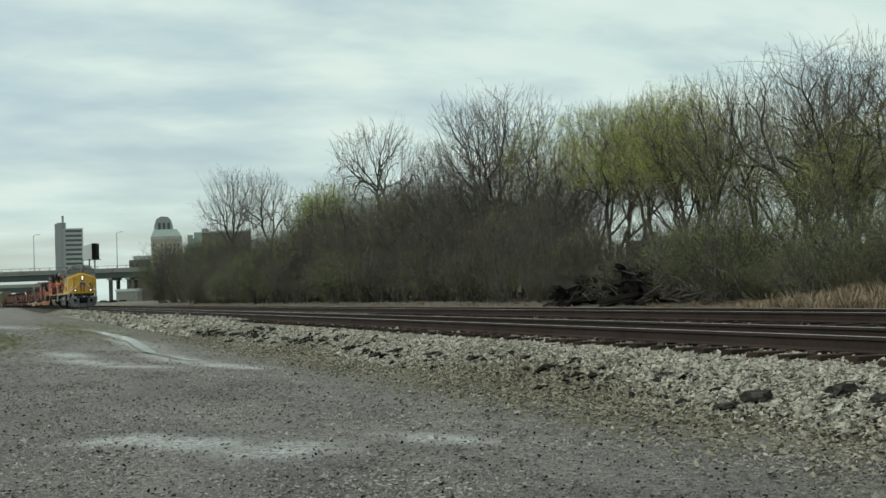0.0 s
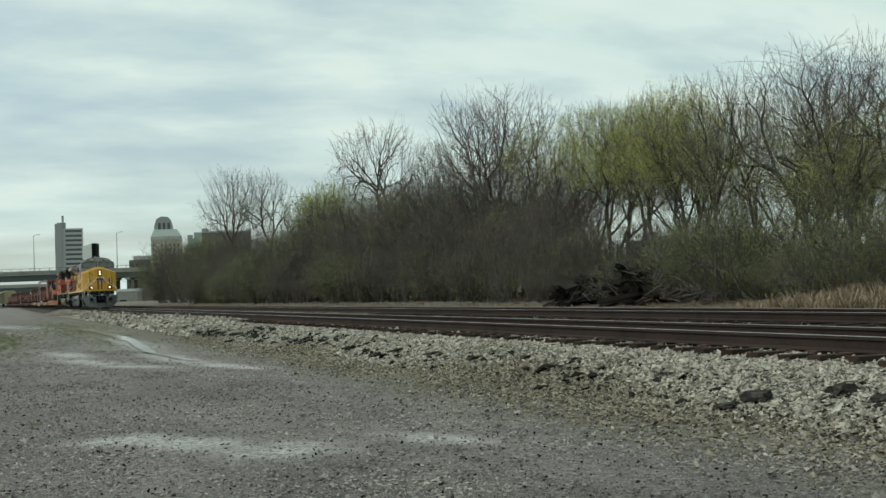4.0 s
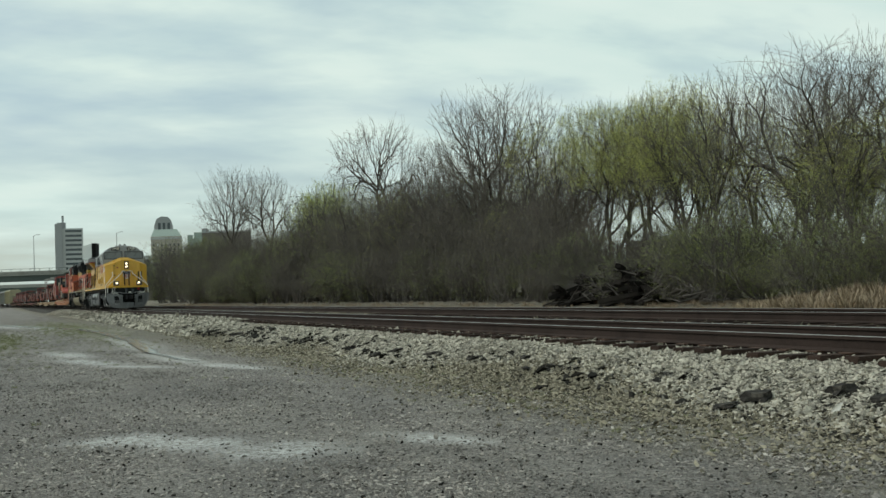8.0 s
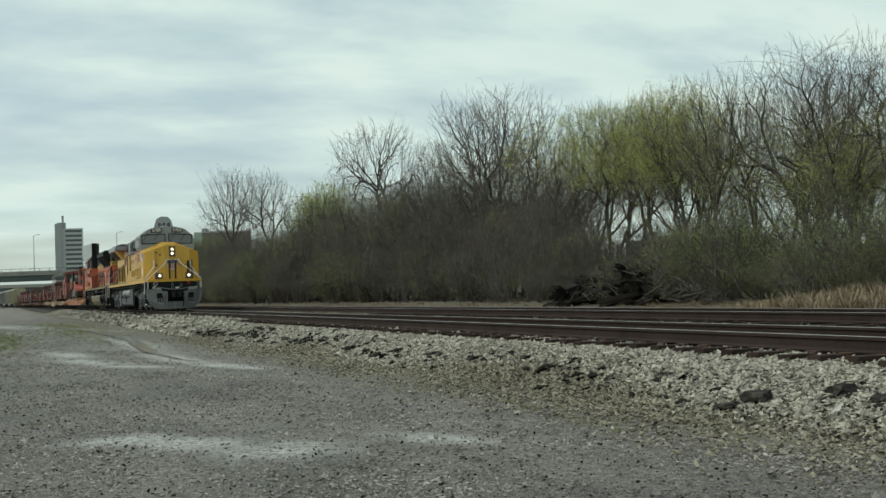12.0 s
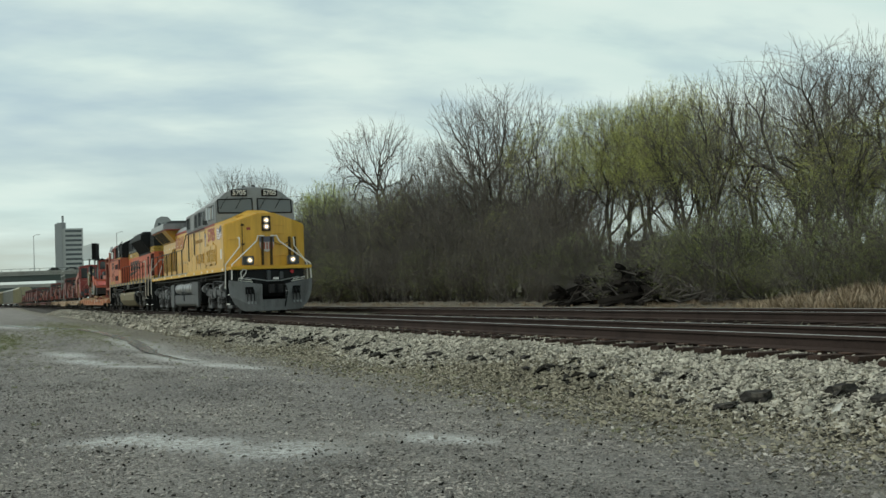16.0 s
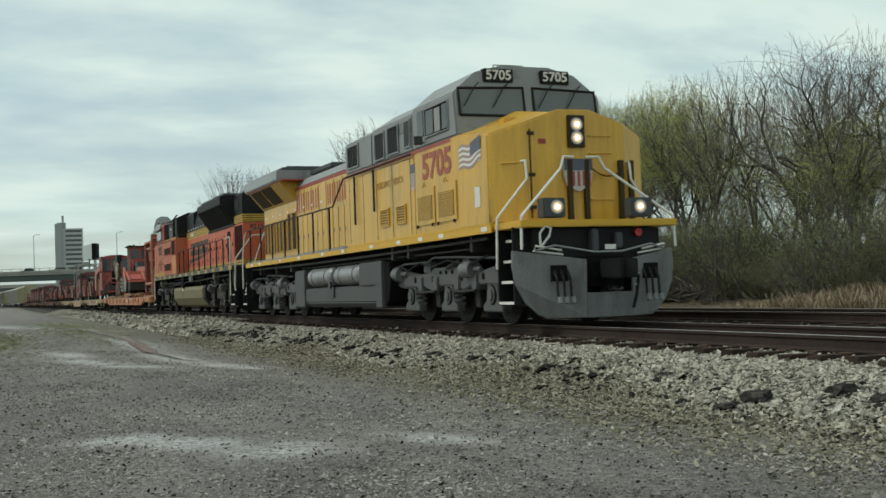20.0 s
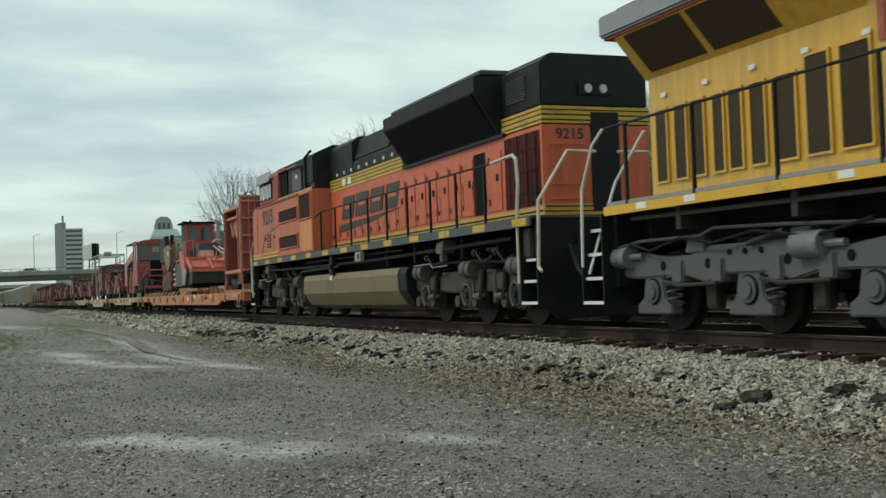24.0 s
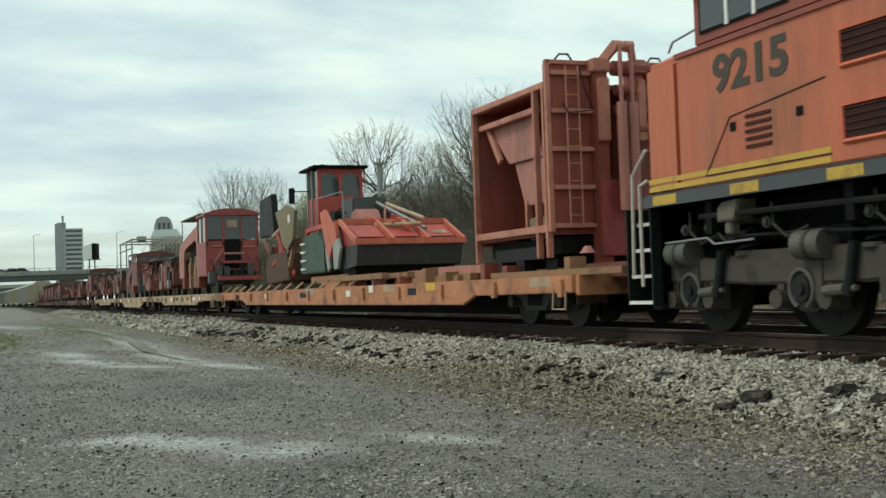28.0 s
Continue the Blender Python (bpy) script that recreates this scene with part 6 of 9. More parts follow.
    # flat end grille; its depth is only shade put into the red
    P("grille_recess", Geo().box(8.55, 9.9, -H - 0.012, -H, 1.98, 3.2), M_GRILLRED, "flat end grille painted in shade-dark red")
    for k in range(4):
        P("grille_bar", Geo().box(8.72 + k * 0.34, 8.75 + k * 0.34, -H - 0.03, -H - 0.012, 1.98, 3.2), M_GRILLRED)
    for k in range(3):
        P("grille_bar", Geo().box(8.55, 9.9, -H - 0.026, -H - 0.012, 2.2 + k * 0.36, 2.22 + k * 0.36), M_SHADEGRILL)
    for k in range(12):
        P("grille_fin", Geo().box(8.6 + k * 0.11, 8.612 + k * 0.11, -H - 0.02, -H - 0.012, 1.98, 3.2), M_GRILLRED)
    # doors
    for k in range(17):
        x = -2.2 + k * 0.625
        if 7.1 < x < 7.7:
            # a thin near-black sheet paints the unlit opening
            P("open_door_gap", Geo().box(x + 0.02, x + 0.52, -H - 0.014, -H, 1.98, 3.1), M_DARK, "open doorway, its shade a near-black panel")
            continue
        z1 = 2.45 if x < 2.6 else 3.05
        d = part("hood_door", Geo().box(x + 0.02, x + 0.60, -H - 0.02, -H, 2.0, z1), M_ORANGE, L, "", 0.008)
        for z in (z1 - 0.18, 2.12) if x > 2.6 else (2.06,):
            part("hinge", Geo().box(x + 0.08, x + 0.12, -H - 0.045, -H - 0.018, z, z + 0.10), M_PINKRED, d)
        if x > 2.6:
            part("door_latch", Geo().box(x + 0.42, x + 0.47, -H - 0.045, -H - 0.018, (2.0 + z1) / 2, (2.0 + z1) / 2 + 0.13), M_BLACK, d)
    rs = random.Random(61)
    for k in range(26):
        x = rs.uniform(-2.2, 8.2)
        z = rs.uniform(2.0, 2.5)
        P("grease_drip", Geo().box(x, x + rs.uniform(0.012, 0.03), -H - 0.0235, -H - 0.0205, z, z + rs.uniform(0.12, 0.4)), M_BROWNGRILL)
    P("lower_stripe", Geo().box(-2.4, 10.0, -H - 0.008, -H, 1.80, 1.95), M_STRIPE, "thin yellow lower stripe")
    for z in (1.86,):
        P("stripe_line", Geo().box(-2.4, 10.0, -H - 0.014, -H - 0.008, z, z + 0.03), M_BLACK)
    for k in range(8):
        P("roof_lamp", Geo().box(-1.7 + k * 0.62, -1.62 + k * 0.62, -H - 0.03, -H, 3.64, 3.72), M_WHITE)
    P("white_plate", Geo().box(-1.25, -0.95, -H - 0.018, -H - 0.012, 3.36, 3.52), M_WHITE)
    P("white_plate", Geo().box(-0.75, -0.5, -H - 0.018, -H - 0.012, 3.36, 3.52), M_WHITE)
    # lettering as plain slanted blocks and a swoosh
    for k in range(4):
        x = -1.35 + k * 1.12
        P("letter_block", Geo().add([(x, -H - 0.026, 2.52), (x + 0.92, -H - 0.026, 2.52), (x + 1.12, -H - 0.026, 3.06), (x + 0.2, -H - 0.026, 3.06), (x, -H - 0.021, 2.52), (x + 0.92, -H - 0.021, 2.52), (x + 1.12, -H - 0.021, 3.06), (x + 0.2, -H - 0.021, 3.06)], [(0, 1, 2, 3), (7, 6, 5, 4), (0, 4, 5, 1), (1, 5, 6, 2), (2, 6, 7, 3), (3, 7, 4, 0)]), M_FADEBLACK, "faded black slanted lettering reduced to plain bars")
        P("letter_slit", Geo().add([(x + 0.28, -H - 0.029, 2.75), (x + 0.85, -H - 0.029, 2.75), (x + 0.88, -H - 0.029, 2.83), (x + 0.31, -H - 0.029, 2.83)], [(0, 1, 2, 3)]), M_ORANGE)
    P("swoosh", Geo().add([(-1.6, -H - 0.034, 2.18), (0.9, -H - 0.034, 2.30), (3.2, -H - 0.034, 2.48), (0.8, -H - 0.034, 2.42), (-1.4, -H - 0.034, 2.38), (-1.6, -H - 0.022, 2.18), (0.9, -H - 0.022, 2.30), (3.2, -H - 0.022, 2.48), (0.8, -H - 0.022, 2.42), (-1.4, -H - 0.022, 2.38)], [(0, 1, 2, 3, 4), (9, 8, 7, 6, 5), (0, 5, 6, 1), (1, 6, 7, 2), (2, 7, 8, 3), (3, 8, 9, 4), (4, 9, 5, 0)]), M_FADEBLACK, "faded black swoosh mark")
    # cab end
    P("side_box", Geo().box(-3.85, -2.4, -W, W, 1.77, 3.42), M_ORANGEFADE, "orange side cabinet", 0.02)
    P("box_panel", Geo().box(-3.78, -2.48, -W - 0.01, -W, 1.82, 2.62), M_AMBER, "amber repainted cabinet door", 0.006)
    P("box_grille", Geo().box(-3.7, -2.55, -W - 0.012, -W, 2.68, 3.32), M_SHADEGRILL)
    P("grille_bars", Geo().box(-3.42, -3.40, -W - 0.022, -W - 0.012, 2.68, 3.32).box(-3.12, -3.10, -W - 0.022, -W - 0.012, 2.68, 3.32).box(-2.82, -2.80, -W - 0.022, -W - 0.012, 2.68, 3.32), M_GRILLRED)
    P("box_frame", Geo().tube([(-3.72, -W - 0.012, 2.66), (-2.53, -W - 0.012, 2.66), (-2.53, -W - 0.012, 3.34), (-3.72, -W - 0.012, 3.34), (-3.72, -W - 0.012, 2.66)], 0.03, 5), M_ORANGE)
    P("cab_lower", Geo().box(-9.0, -3.85, -W, W, 1.77, 3.42), M_ORANGEFADE, "faded orange lower cab wall", 0.02)
    P("nose", Geo().prism([(-W, 1.77), (-W, 3.38), (-1.1, 3.56), (1.1, 3.56), (W, 3.38), (W, 1.77)], "x", -9.72, -9.0), M_ORANGEFADE, "orange nose at the rear", 0.06)
    for x0, z0, z1 in ((-6.1, 2.72, 3.08), (-6.1, 1.97, 2.33)):
        g = part("side_grille", Geo().box(x0, -3.95, -W - 0.008, -W, z0, z1), M_SHADEGRILL, L, "flat grille with its shade painted dark")
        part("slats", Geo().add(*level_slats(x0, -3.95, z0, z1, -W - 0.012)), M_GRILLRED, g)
        part("frame", Geo().tube([(x0, -W - 0.01, z0), (-3.95, -W - 0.01, z0), (-3.95, -W - 0.01, z1), (x0, -W - 0.01, z1), (x0, -W - 0.01, z0)], 0.028, 5), M_ORANGE, g)
    P("cab_ledge", Geo().box(-9.0, -3.85, -W - 0.03, -W, 3.36, 3.42), M_PINKRED)
    cab = P("cab", Geo().prism([(-W, 3.42), (-W, 4.15), (-1.2, 4.42), (-0.6, 4.52), (0.6, 4.52), (1.2, 4.42), (W, 4.15), (W, 3.42)], "x", -8.6, -6.2), M_PINKRED, "orange-framed cab", 0.03)
    win = part("side_window", Geo().box(-8.45, -6.85, -W - 0.02, -W, 3.55, 4.02), M_DARK, cab, "open side window")
    for x0, x1 in ((-8.4, -7.95), (-7.85, -7.45), (-7.35, -6.92)):
        part("pane", Geo().box(x0, x1, -W - 0.03, -W - 0.02, 3.58, 3.98), M_CABGLASS, win)
    part("window_shade", Geo().add([(-8.6, -W - 0.02, 4.34), (-6.85, -W - 0.02, 4.34), (-6.85, -W - 0.10, 4.04), (-8.6, -W - 0.10, 4.04), (-8.6, -W - 0.04, 4.36), (-6.85, -W - 0.04, 4.36), (-6.85, -W - 0.12, 4.05), (-8.6, -W - 0.12, 4.05)], [(0, 1, 2, 3), (7, 6, 5, 4), (0, 4, 5, 1), (1, 5, 6, 2), (2, 6, 7, 3), (3, 7, 4, 0)]), M_LGREY, cab, "pale metal sunshade")
    part("window_bars", Geo().box(-7.93, -7.87, -W - 0.035, -W - 0.02, 3.55, 4.02).box(-7.43, -7.37, -W - 0.035, -W - 0.02, 3.55, 4.02), M_WHITE, cab)
    P("cab_rear", Geo().prism([(-1.4, 3.42), (-1.4, 4.34), (-0.9, 4.56), (0.9, 4.56), (1.4, 4.34), (1.4, 3.42)], "x", -6.2, -2.4), M_BLACK, "black equipment hood behind the cab", 0.03)
    # closed panel; the doorway's inner shade is in its colour
    P("door_window", Geo().box(-6.1, -5.3, -1.43, -1.40, 3.5, 4.2), M_DARK, "doorway with its shade painted as a near-black panel", 0.02)
    P("door_frame", Geo().box(-6.2, -6.1, -1.5, -1.38, 3.42, 4.3).box(-6.15, -5.2, -1.5, -1.38, 4.2, 4.3), M_PINKRED)
    P("grey_panel", Geo().box(-4.7, -3.7, -1.44, -1.40, 3.5, 4.12), M_DGREY, "dark grey hinged panel", 0.01)
    P("hatch_flap", Geo().plank((-4.72, -1.5, 4.16), (-3.68, -1.5, 4.16), 0.2, 0.03), M_LGREY, "pale tilted flap")
    P("panel_tag", Geo().box(-4.3, -4.1, -1.446, -1.44, 3.85, 3.95), M_WHITE)
    P("exhaust_pipe", Geo().tube([(-3.2, -1.44, 3.5), (-3.2, -1.46, 4.3), (-3.1, -1.3, 4.5)], 0.04), M_BLACK)
    P("blue_vent", Geo().box(-3.5, -2.5, -1.43, -1.40, 3.6, 4.3), M_BLACK, "", 0.01)
    P("cab_stripe", Geo().box(-6.2, -2.4, -W - 0.006, -W, 3.40, 3.46), M_STRIPE)
    letters("road_number", "9215", 0.58, Matrix.Translation((-7.56, -W - 0.005, 3.0)) @ SIDE, M_FADEBLACK, L, "large black road number", 0.003, 1.34, 0.035)
    for p in (((-8.45, 1.88), (-7.95, 2.5), (-6.35, 2.66)), ((-8.45, 1.88), (-6.3, 1.88))):
        P("hatch_seam", Geo().tube([(x, -W - 0.004, z) for x, z in p], 0.009, 4), M_BLACK)
    for k in range(5):
        P("hatch_slat", Geo().box(-7.66, -7.22, -W - 0.02, -W, 2.1 + k * 0.085, 2.135 + k * 0.085), M_GRILLRED)
    for k in range(2):
        P("nose_line", Geo().box(-9.7, -6.3, -W - 0.007, -W, 1.79 + k * 0.095, 1.855 + k * 0.095), M_STRIPE, "yellow line")
    for x in (-7.9, -6.75):
        P("hatch_eye", Geo().box(x - 0.05, x + 0.05, -W - 0.012, -W, 2.33, 2.43), M_DARK)
    P("nose_rail", Geo().tube([(-9.6, -1.2, 3.58), (-9.5, -1.2, 3.7), (-9.0, -1.2, 3.75), (-8.7, -1.2, 3.7)], 0.016), M_LGREY)
    # handrails
    for s in (-1, 1):
        y = s * 1.48
        for k in range(9):
            x = -1.7 + k * 1.3
            P("stanchion", Geo().box(x - 0.022, x + 0.022, y - 0.02, y + 0.02, 1.6, 2.74), M_BLACK)
        rail_bar(L, [(-2.35, y, 2.62), (-1.7, y, 2.74), (9.0, y, 2.74)], M_BLACK)
        rail_bar(L, [(9.0, y, 2.74), (9.85, y, 2.78), (9.98, y, 2.70), (10.02, y, 2.3), (9.95, y, 1.85), (9.95, y, 0.7)], M_PALERAIL, 0.03, "pale bent handrail")
        rail_bar(L, [(10.3, s * 0.2, 2.80), (10.35, s * 0.75, 2.80), (10.6, s * 1.42, 1.98), (10.62, s * 1.46, 0.95), (10.72, s * 1.46, 0.88)], M_PALERAIL, 0.028, "pale bent handrail")
        rail_bar(L, [(-9.8, y, 2.35), (-10.15, y, 2.05), (-10.2, y, 0.75)], M_PALERAIL, 0.025, "pale bent handrail")
        rail_bar(L, [(-9.75, s * 1.5, 1.95), (-9.95, s * 1.5, 1.9), (-9.95, s * 1.5, 0.6)], M_PALERAIL, 0.025, "pale bent handrail")
    P("front_plate", Geo().box(10.3, 10.5, -1.35, 1.35, 0.5, 1.7), M_BLACK, "", 0.02)
    P("valve_box", Geo().box(10.0, 10.28, -1.42, -1.0, 1.1, 1.58), M_TRUCK, "", 0.03)
    P("end_bracket", Geo().box(10.5, 10.56, -1.2, -0.7, 0.9, 1.3).box(10.5, 10.58, -0.5, -0.3, 0.6, 1.5), M_TRUCK, "", 0.02)
    P("rear_plate", Geo().box(-10.0, -9.75, -1.35, 1.35, 0.3, 1.75), M_BLACK, "", 0.02)
    P("front_plow", Geo().prism([(-1.4, 0.95), (-1.4, 0.35), (-1.1, 0.14), (1.1, 0.14), (1.4, 0.35), (1.4, 0.95)], "x", 10.5, 10.6), M_BLACK, "", 0.02)
    P("front_hoses", Geo().tube([(10.5, -0.9, 1.4), (10.85, -0.9, 0.9), (11.1, -0.9, 0.75), (11.4, -0.85, 1.0)], 0.035).tube([(10.5, -0.7, 1.4), (10.8, -0.7, 0.8), (11.2, -0.7, 0.85)], 0.03), M_BLACK)
    steps(L, 10.6, -1.48, -1, M_DGREY)
    steps(L, -9.75, -1.48, -1, M_DGREY)
    for x0, x1 in ((10.3, 11.5), (-11.2, -9.8)):
        P("coupler", Geo().box(x0, x1, -0.16, 0.16, 0.76, 1.04), M_BLACK, "", 0.02)
    MOVERS.append((L, -50.15, 0.0))


orange_locomotive()


# ---- freight cars and the machines they carry ----
def small_wheels():
    g = Geo().cyl((0, -0.9, 0), (0, 0.9, 0), 0.07, 8)
    for s in (-1, 1):
        y = s * 0.755
        g.cyl((0, y - 0.06, 0), (0, y + 0.06, 0), 0.42, 22)
        g.cyl((0, y - s * 0.08, 0), (0, y - s * 0.055, 0), 0.445, 22)
        g.cyl((0, y + s * 0.06, 0), (0, y + s * 0.09, 0), 0.17, 12)
        for k in range(4):
            a = k * math.pi / 2
            g.cyl((0.29 * math.cos(a), y + s * 0.055, 0.29 * math.sin(a)), (0.29 * math.cos(a), y + s * 0.066, 0.29 * math.sin(a)), 0.045, 8)
    return g


FREIGHTWHEEL = mesh_of("wheelset", small_wheels(), M_WHEEL, smooth=True)
FREIGHT_AXLES = []


def bogie(parent, xc, turning):
    for s in (-1, 1):
        lo, hi = min(s * 0.98, s * 1.12), max(s * 0.98, s * 1.12)
        g = Geo().prism([(xc - 1.1, 0.52), (xc - 1.1, 0.62), (xc - 0.4, 0.78), (xc + 0.4, 0.78), (xc + 1.1, 0.62), (xc + 1.1, 0.52), (xc + 0.6, 0.46), (xc + 0.35, 0.26), (xc - 0.35, 0.26), (xc - 0.6, 0.46)], "y", lo, hi)
        fr = part("side_frame", g, M_TRUCK, parent, "", 0.02)
        part("spring_nest", Geo().box(xc - 0.26, xc + 0.26, lo - 0.01, hi + 0.01, 0.34, 0.6), M_DARK, fr)
        for dx in (-0.87, 0.87):
            part("axle_cap", Geo().cyl((xc + dx, s * 1.0, 0.42), (xc + dx, s * 1.16, 0.42), 0.11, 12), M_TRUCK, fr)
    for dx in (-0.87, 0.87):
        w = part("wheelset", FREIGHTWHEEL, None, parent)
        w.matrix_basis = pose(xc + dx, 0, 0.42)
        if turning:
            FREIGHT_AXLES.append((w, xc + dx))


def flatcar(u0, u1, paint, label, belly=0.0, turning=False, marks=0, timbers=0, seed=1):
    """An open flatcar between two end positions; belly: depth of a fish-belly sill."""
    rnd = random.Random(seed)
    uc, h = (u0 + u1) / 2, (u1 - u0) / 2 - 0.45
    C = thing("flatcar", label, "flatcar", "train")
    part("deck", Geo().box(-h, h, -1.42, 1.42, 0.70, 0.79), M_TIMBER, C, "worn timber deck")
    part("centre_sill", Geo().box(-h - 0.1, h + 0.1, -0.3, 0.3, 0.4, 0.70), M_BLACK, C)
    # near-black beam and plain filler boxes, added to deepen the shade below the deck
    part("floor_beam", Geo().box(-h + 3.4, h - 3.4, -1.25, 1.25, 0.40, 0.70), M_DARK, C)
    part("brake_rigging", Geo().box(-h + 3.6, h - 3.6, -0.7, 0.7, 0.16, 0.42).box(-h + 0.6, -h + 3.5, -0.6, 0.6, 0.2, 0.6).box(h - 3.5, h - 0.6, -0.6, 0.6, 0.2, 0.6), M_DARK, C, "near-black blocks added to deepen the shade under the floor")
    for s in (-1, 1):
        lo, hi = min(s * 1.42, s * 1.5), max(s * 1.42, s * 1.5)
        if belly:
            ring = [(-h, 0.80), (h, 0.80), (h, 0.56), (h * 0.72, 0.54), (h * 0.5, 0.56 - belly), (-h * 0.5, 0.56 - belly), (-h * 0.72, 0.54), (-h, 0.56)]
        else:
            ring = [(-h, 0.80), (h, 0.80), (h, 0.54), (h - 3.6, 0.52), (h - 4.2, 0.36), (-h + 4.2, 0.36), (-h + 3.6, 0.52), (-h, 0.54)]
        sill = part("side_sill", Geo().prism(ring, "y", lo, hi), paint, C, "faded, scuffed side sill", 0.015)
        n = int(h * 2 / 2.3)
        for k in range(n + 1):
            x = -h + 0.3 + k * (2 * h - 0.6) / n
            part("stake_pocket", Geo().box(x - 0.06, x + 0.06, min(s * 1.5, s * 1.56), max(s * 1.5, s * 1.56), 0.48, 0.74), paint, sill)
        for k in range(marks):
            x = -h * 0.8 + k * 1.6 * h / max(1, marks)
            part("marking", Geo().box(x, x + rnd.uniform(0.35, 0.9), s * 1.501 - 0.003, s * 1.501 + 0.003, 0.56, 0.70), M_BLACK if rnd.random() < 0.6 else M_WHITE, sill)
    for x in (-h + 2.0, h - 2.0):
        bogie(C, x, turning)
    for s in (-1, 1):
        part("coupler", Geo().box(min(s * h, s * (h + 0.5)), max(s * h, s * (h + 0.5)), -0.13, 0.13, 0.6, 0.84), M_RUST, C)
        part("end_sill", Geo().box(min(s * h, s * (h + 0.12)), max(s * h, s * (h + 0.12)), -1.45, 1.45, 0.5, 0.80), paint, C, "", 0.015)
        part("brake_step", Geo().tube([(s * (h - 0.2), -1.5, 0.6), (s * (h - 0.2), -1.52, 0.3), (s * (h - 0.6), -1.52, 0.3), (s * (h - 0.6), -1.5, 0.6)], 0.018), M_CREAM, C)
    MOVERS.append((C, uc, 0.0))
    for k in range(timbers):
        low = k < timbers * 0.55
        x = h - 1.0 - (k % (timbers // 2)) * 1.05 + rnd.uniform(-0.4, 0.4)
        y = rnd.choice((-1.3, -1.05, -0.8, -0.55, 0.9)) + rnd.uniform(-0.06, 0.06)
        ln, hh = rnd.uniform(1.4, 4.2), rnd.uniform(0.10, 0.2)
        t = tagged(part("timber_baulk", Geo().box(-ln / 2, ln / 2, -0.09, 0.09, 0, hh), rnd.choice((M_TIMBER, M_FLAT, M_FADEDPINK, M_CREAM, M_TIMBER)), None, "", 0.012), "worn timber baulk lying on the flatcar deck", "timber", "dunnage")
        MOVERS.append((t, uc + x, 0.79 if low else 0.93, y, rnd.uniform(-3, 3)))
    for k in range(timbers // 3):
        x = h - 0.8 - k * 1.5 + rnd.uniform(-0.4, 0.4)
        t = tagged(part("chock", Geo().box(-0.1, 0.1, -0.14, 0.14, 0, rnd.uniform(0.16, 0.3)), rnd.choice((M_TIMBER, M_FADEDPINK, M_PINKRED)), None, "", 0.012), "wooden chock block on the flatcar deck", "timber", "dunnage")
        MOVERS.append((t, uc + x, 0.79, -1.2))
    if timbers:
        for k in range(13):
            x = -h + 0.5 + k * 1.28
            t = part("deck_cleat", Geo().plank((x, -1.46, 0.80), (x + 0.25, -1.3, 0.98), 0.06, 0.05), M_CREAM, C)
        for x0, x1, m in ((h - 6.0, h - 5.5, M_SILL_YELLOW), (h - 8.6, h - 7.8, M_CREAM), (h - 1.4, h - 0.7, M_CREAM), (h - 9.6, h - 9.3, M_WHITE), (-h + 12, -h + 12.8, M_CARGREY)):
            part("paint_patch", Geo().box(x0, x1, -1.506, -1.5, 0.64, 0.79), m, C, "worn patch of pale paint")
    return C


def load(ob, u, y=0.0, z=0.79):
    MOVERS.append((ob, u, z, y))
    return ob


def window(parent, quad, glass=M_GLASS):
    n = (Vector(quad[1]) - Vector(quad[0])).cross(Vector(quad[3]) - Vector(quad[0])).normalized() * 0.012
    return part("window", Geo().add([Vector(p) + n for p in quad] + [Vector(p) - n for p in quad], [(0, 1, 2, 3), (7, 6, 5, 4), (0, 4, 5, 1), (1, 5, 6, 2), (2, 6, 7, 3), (3, 7, 4, 0)]), glass, parent)


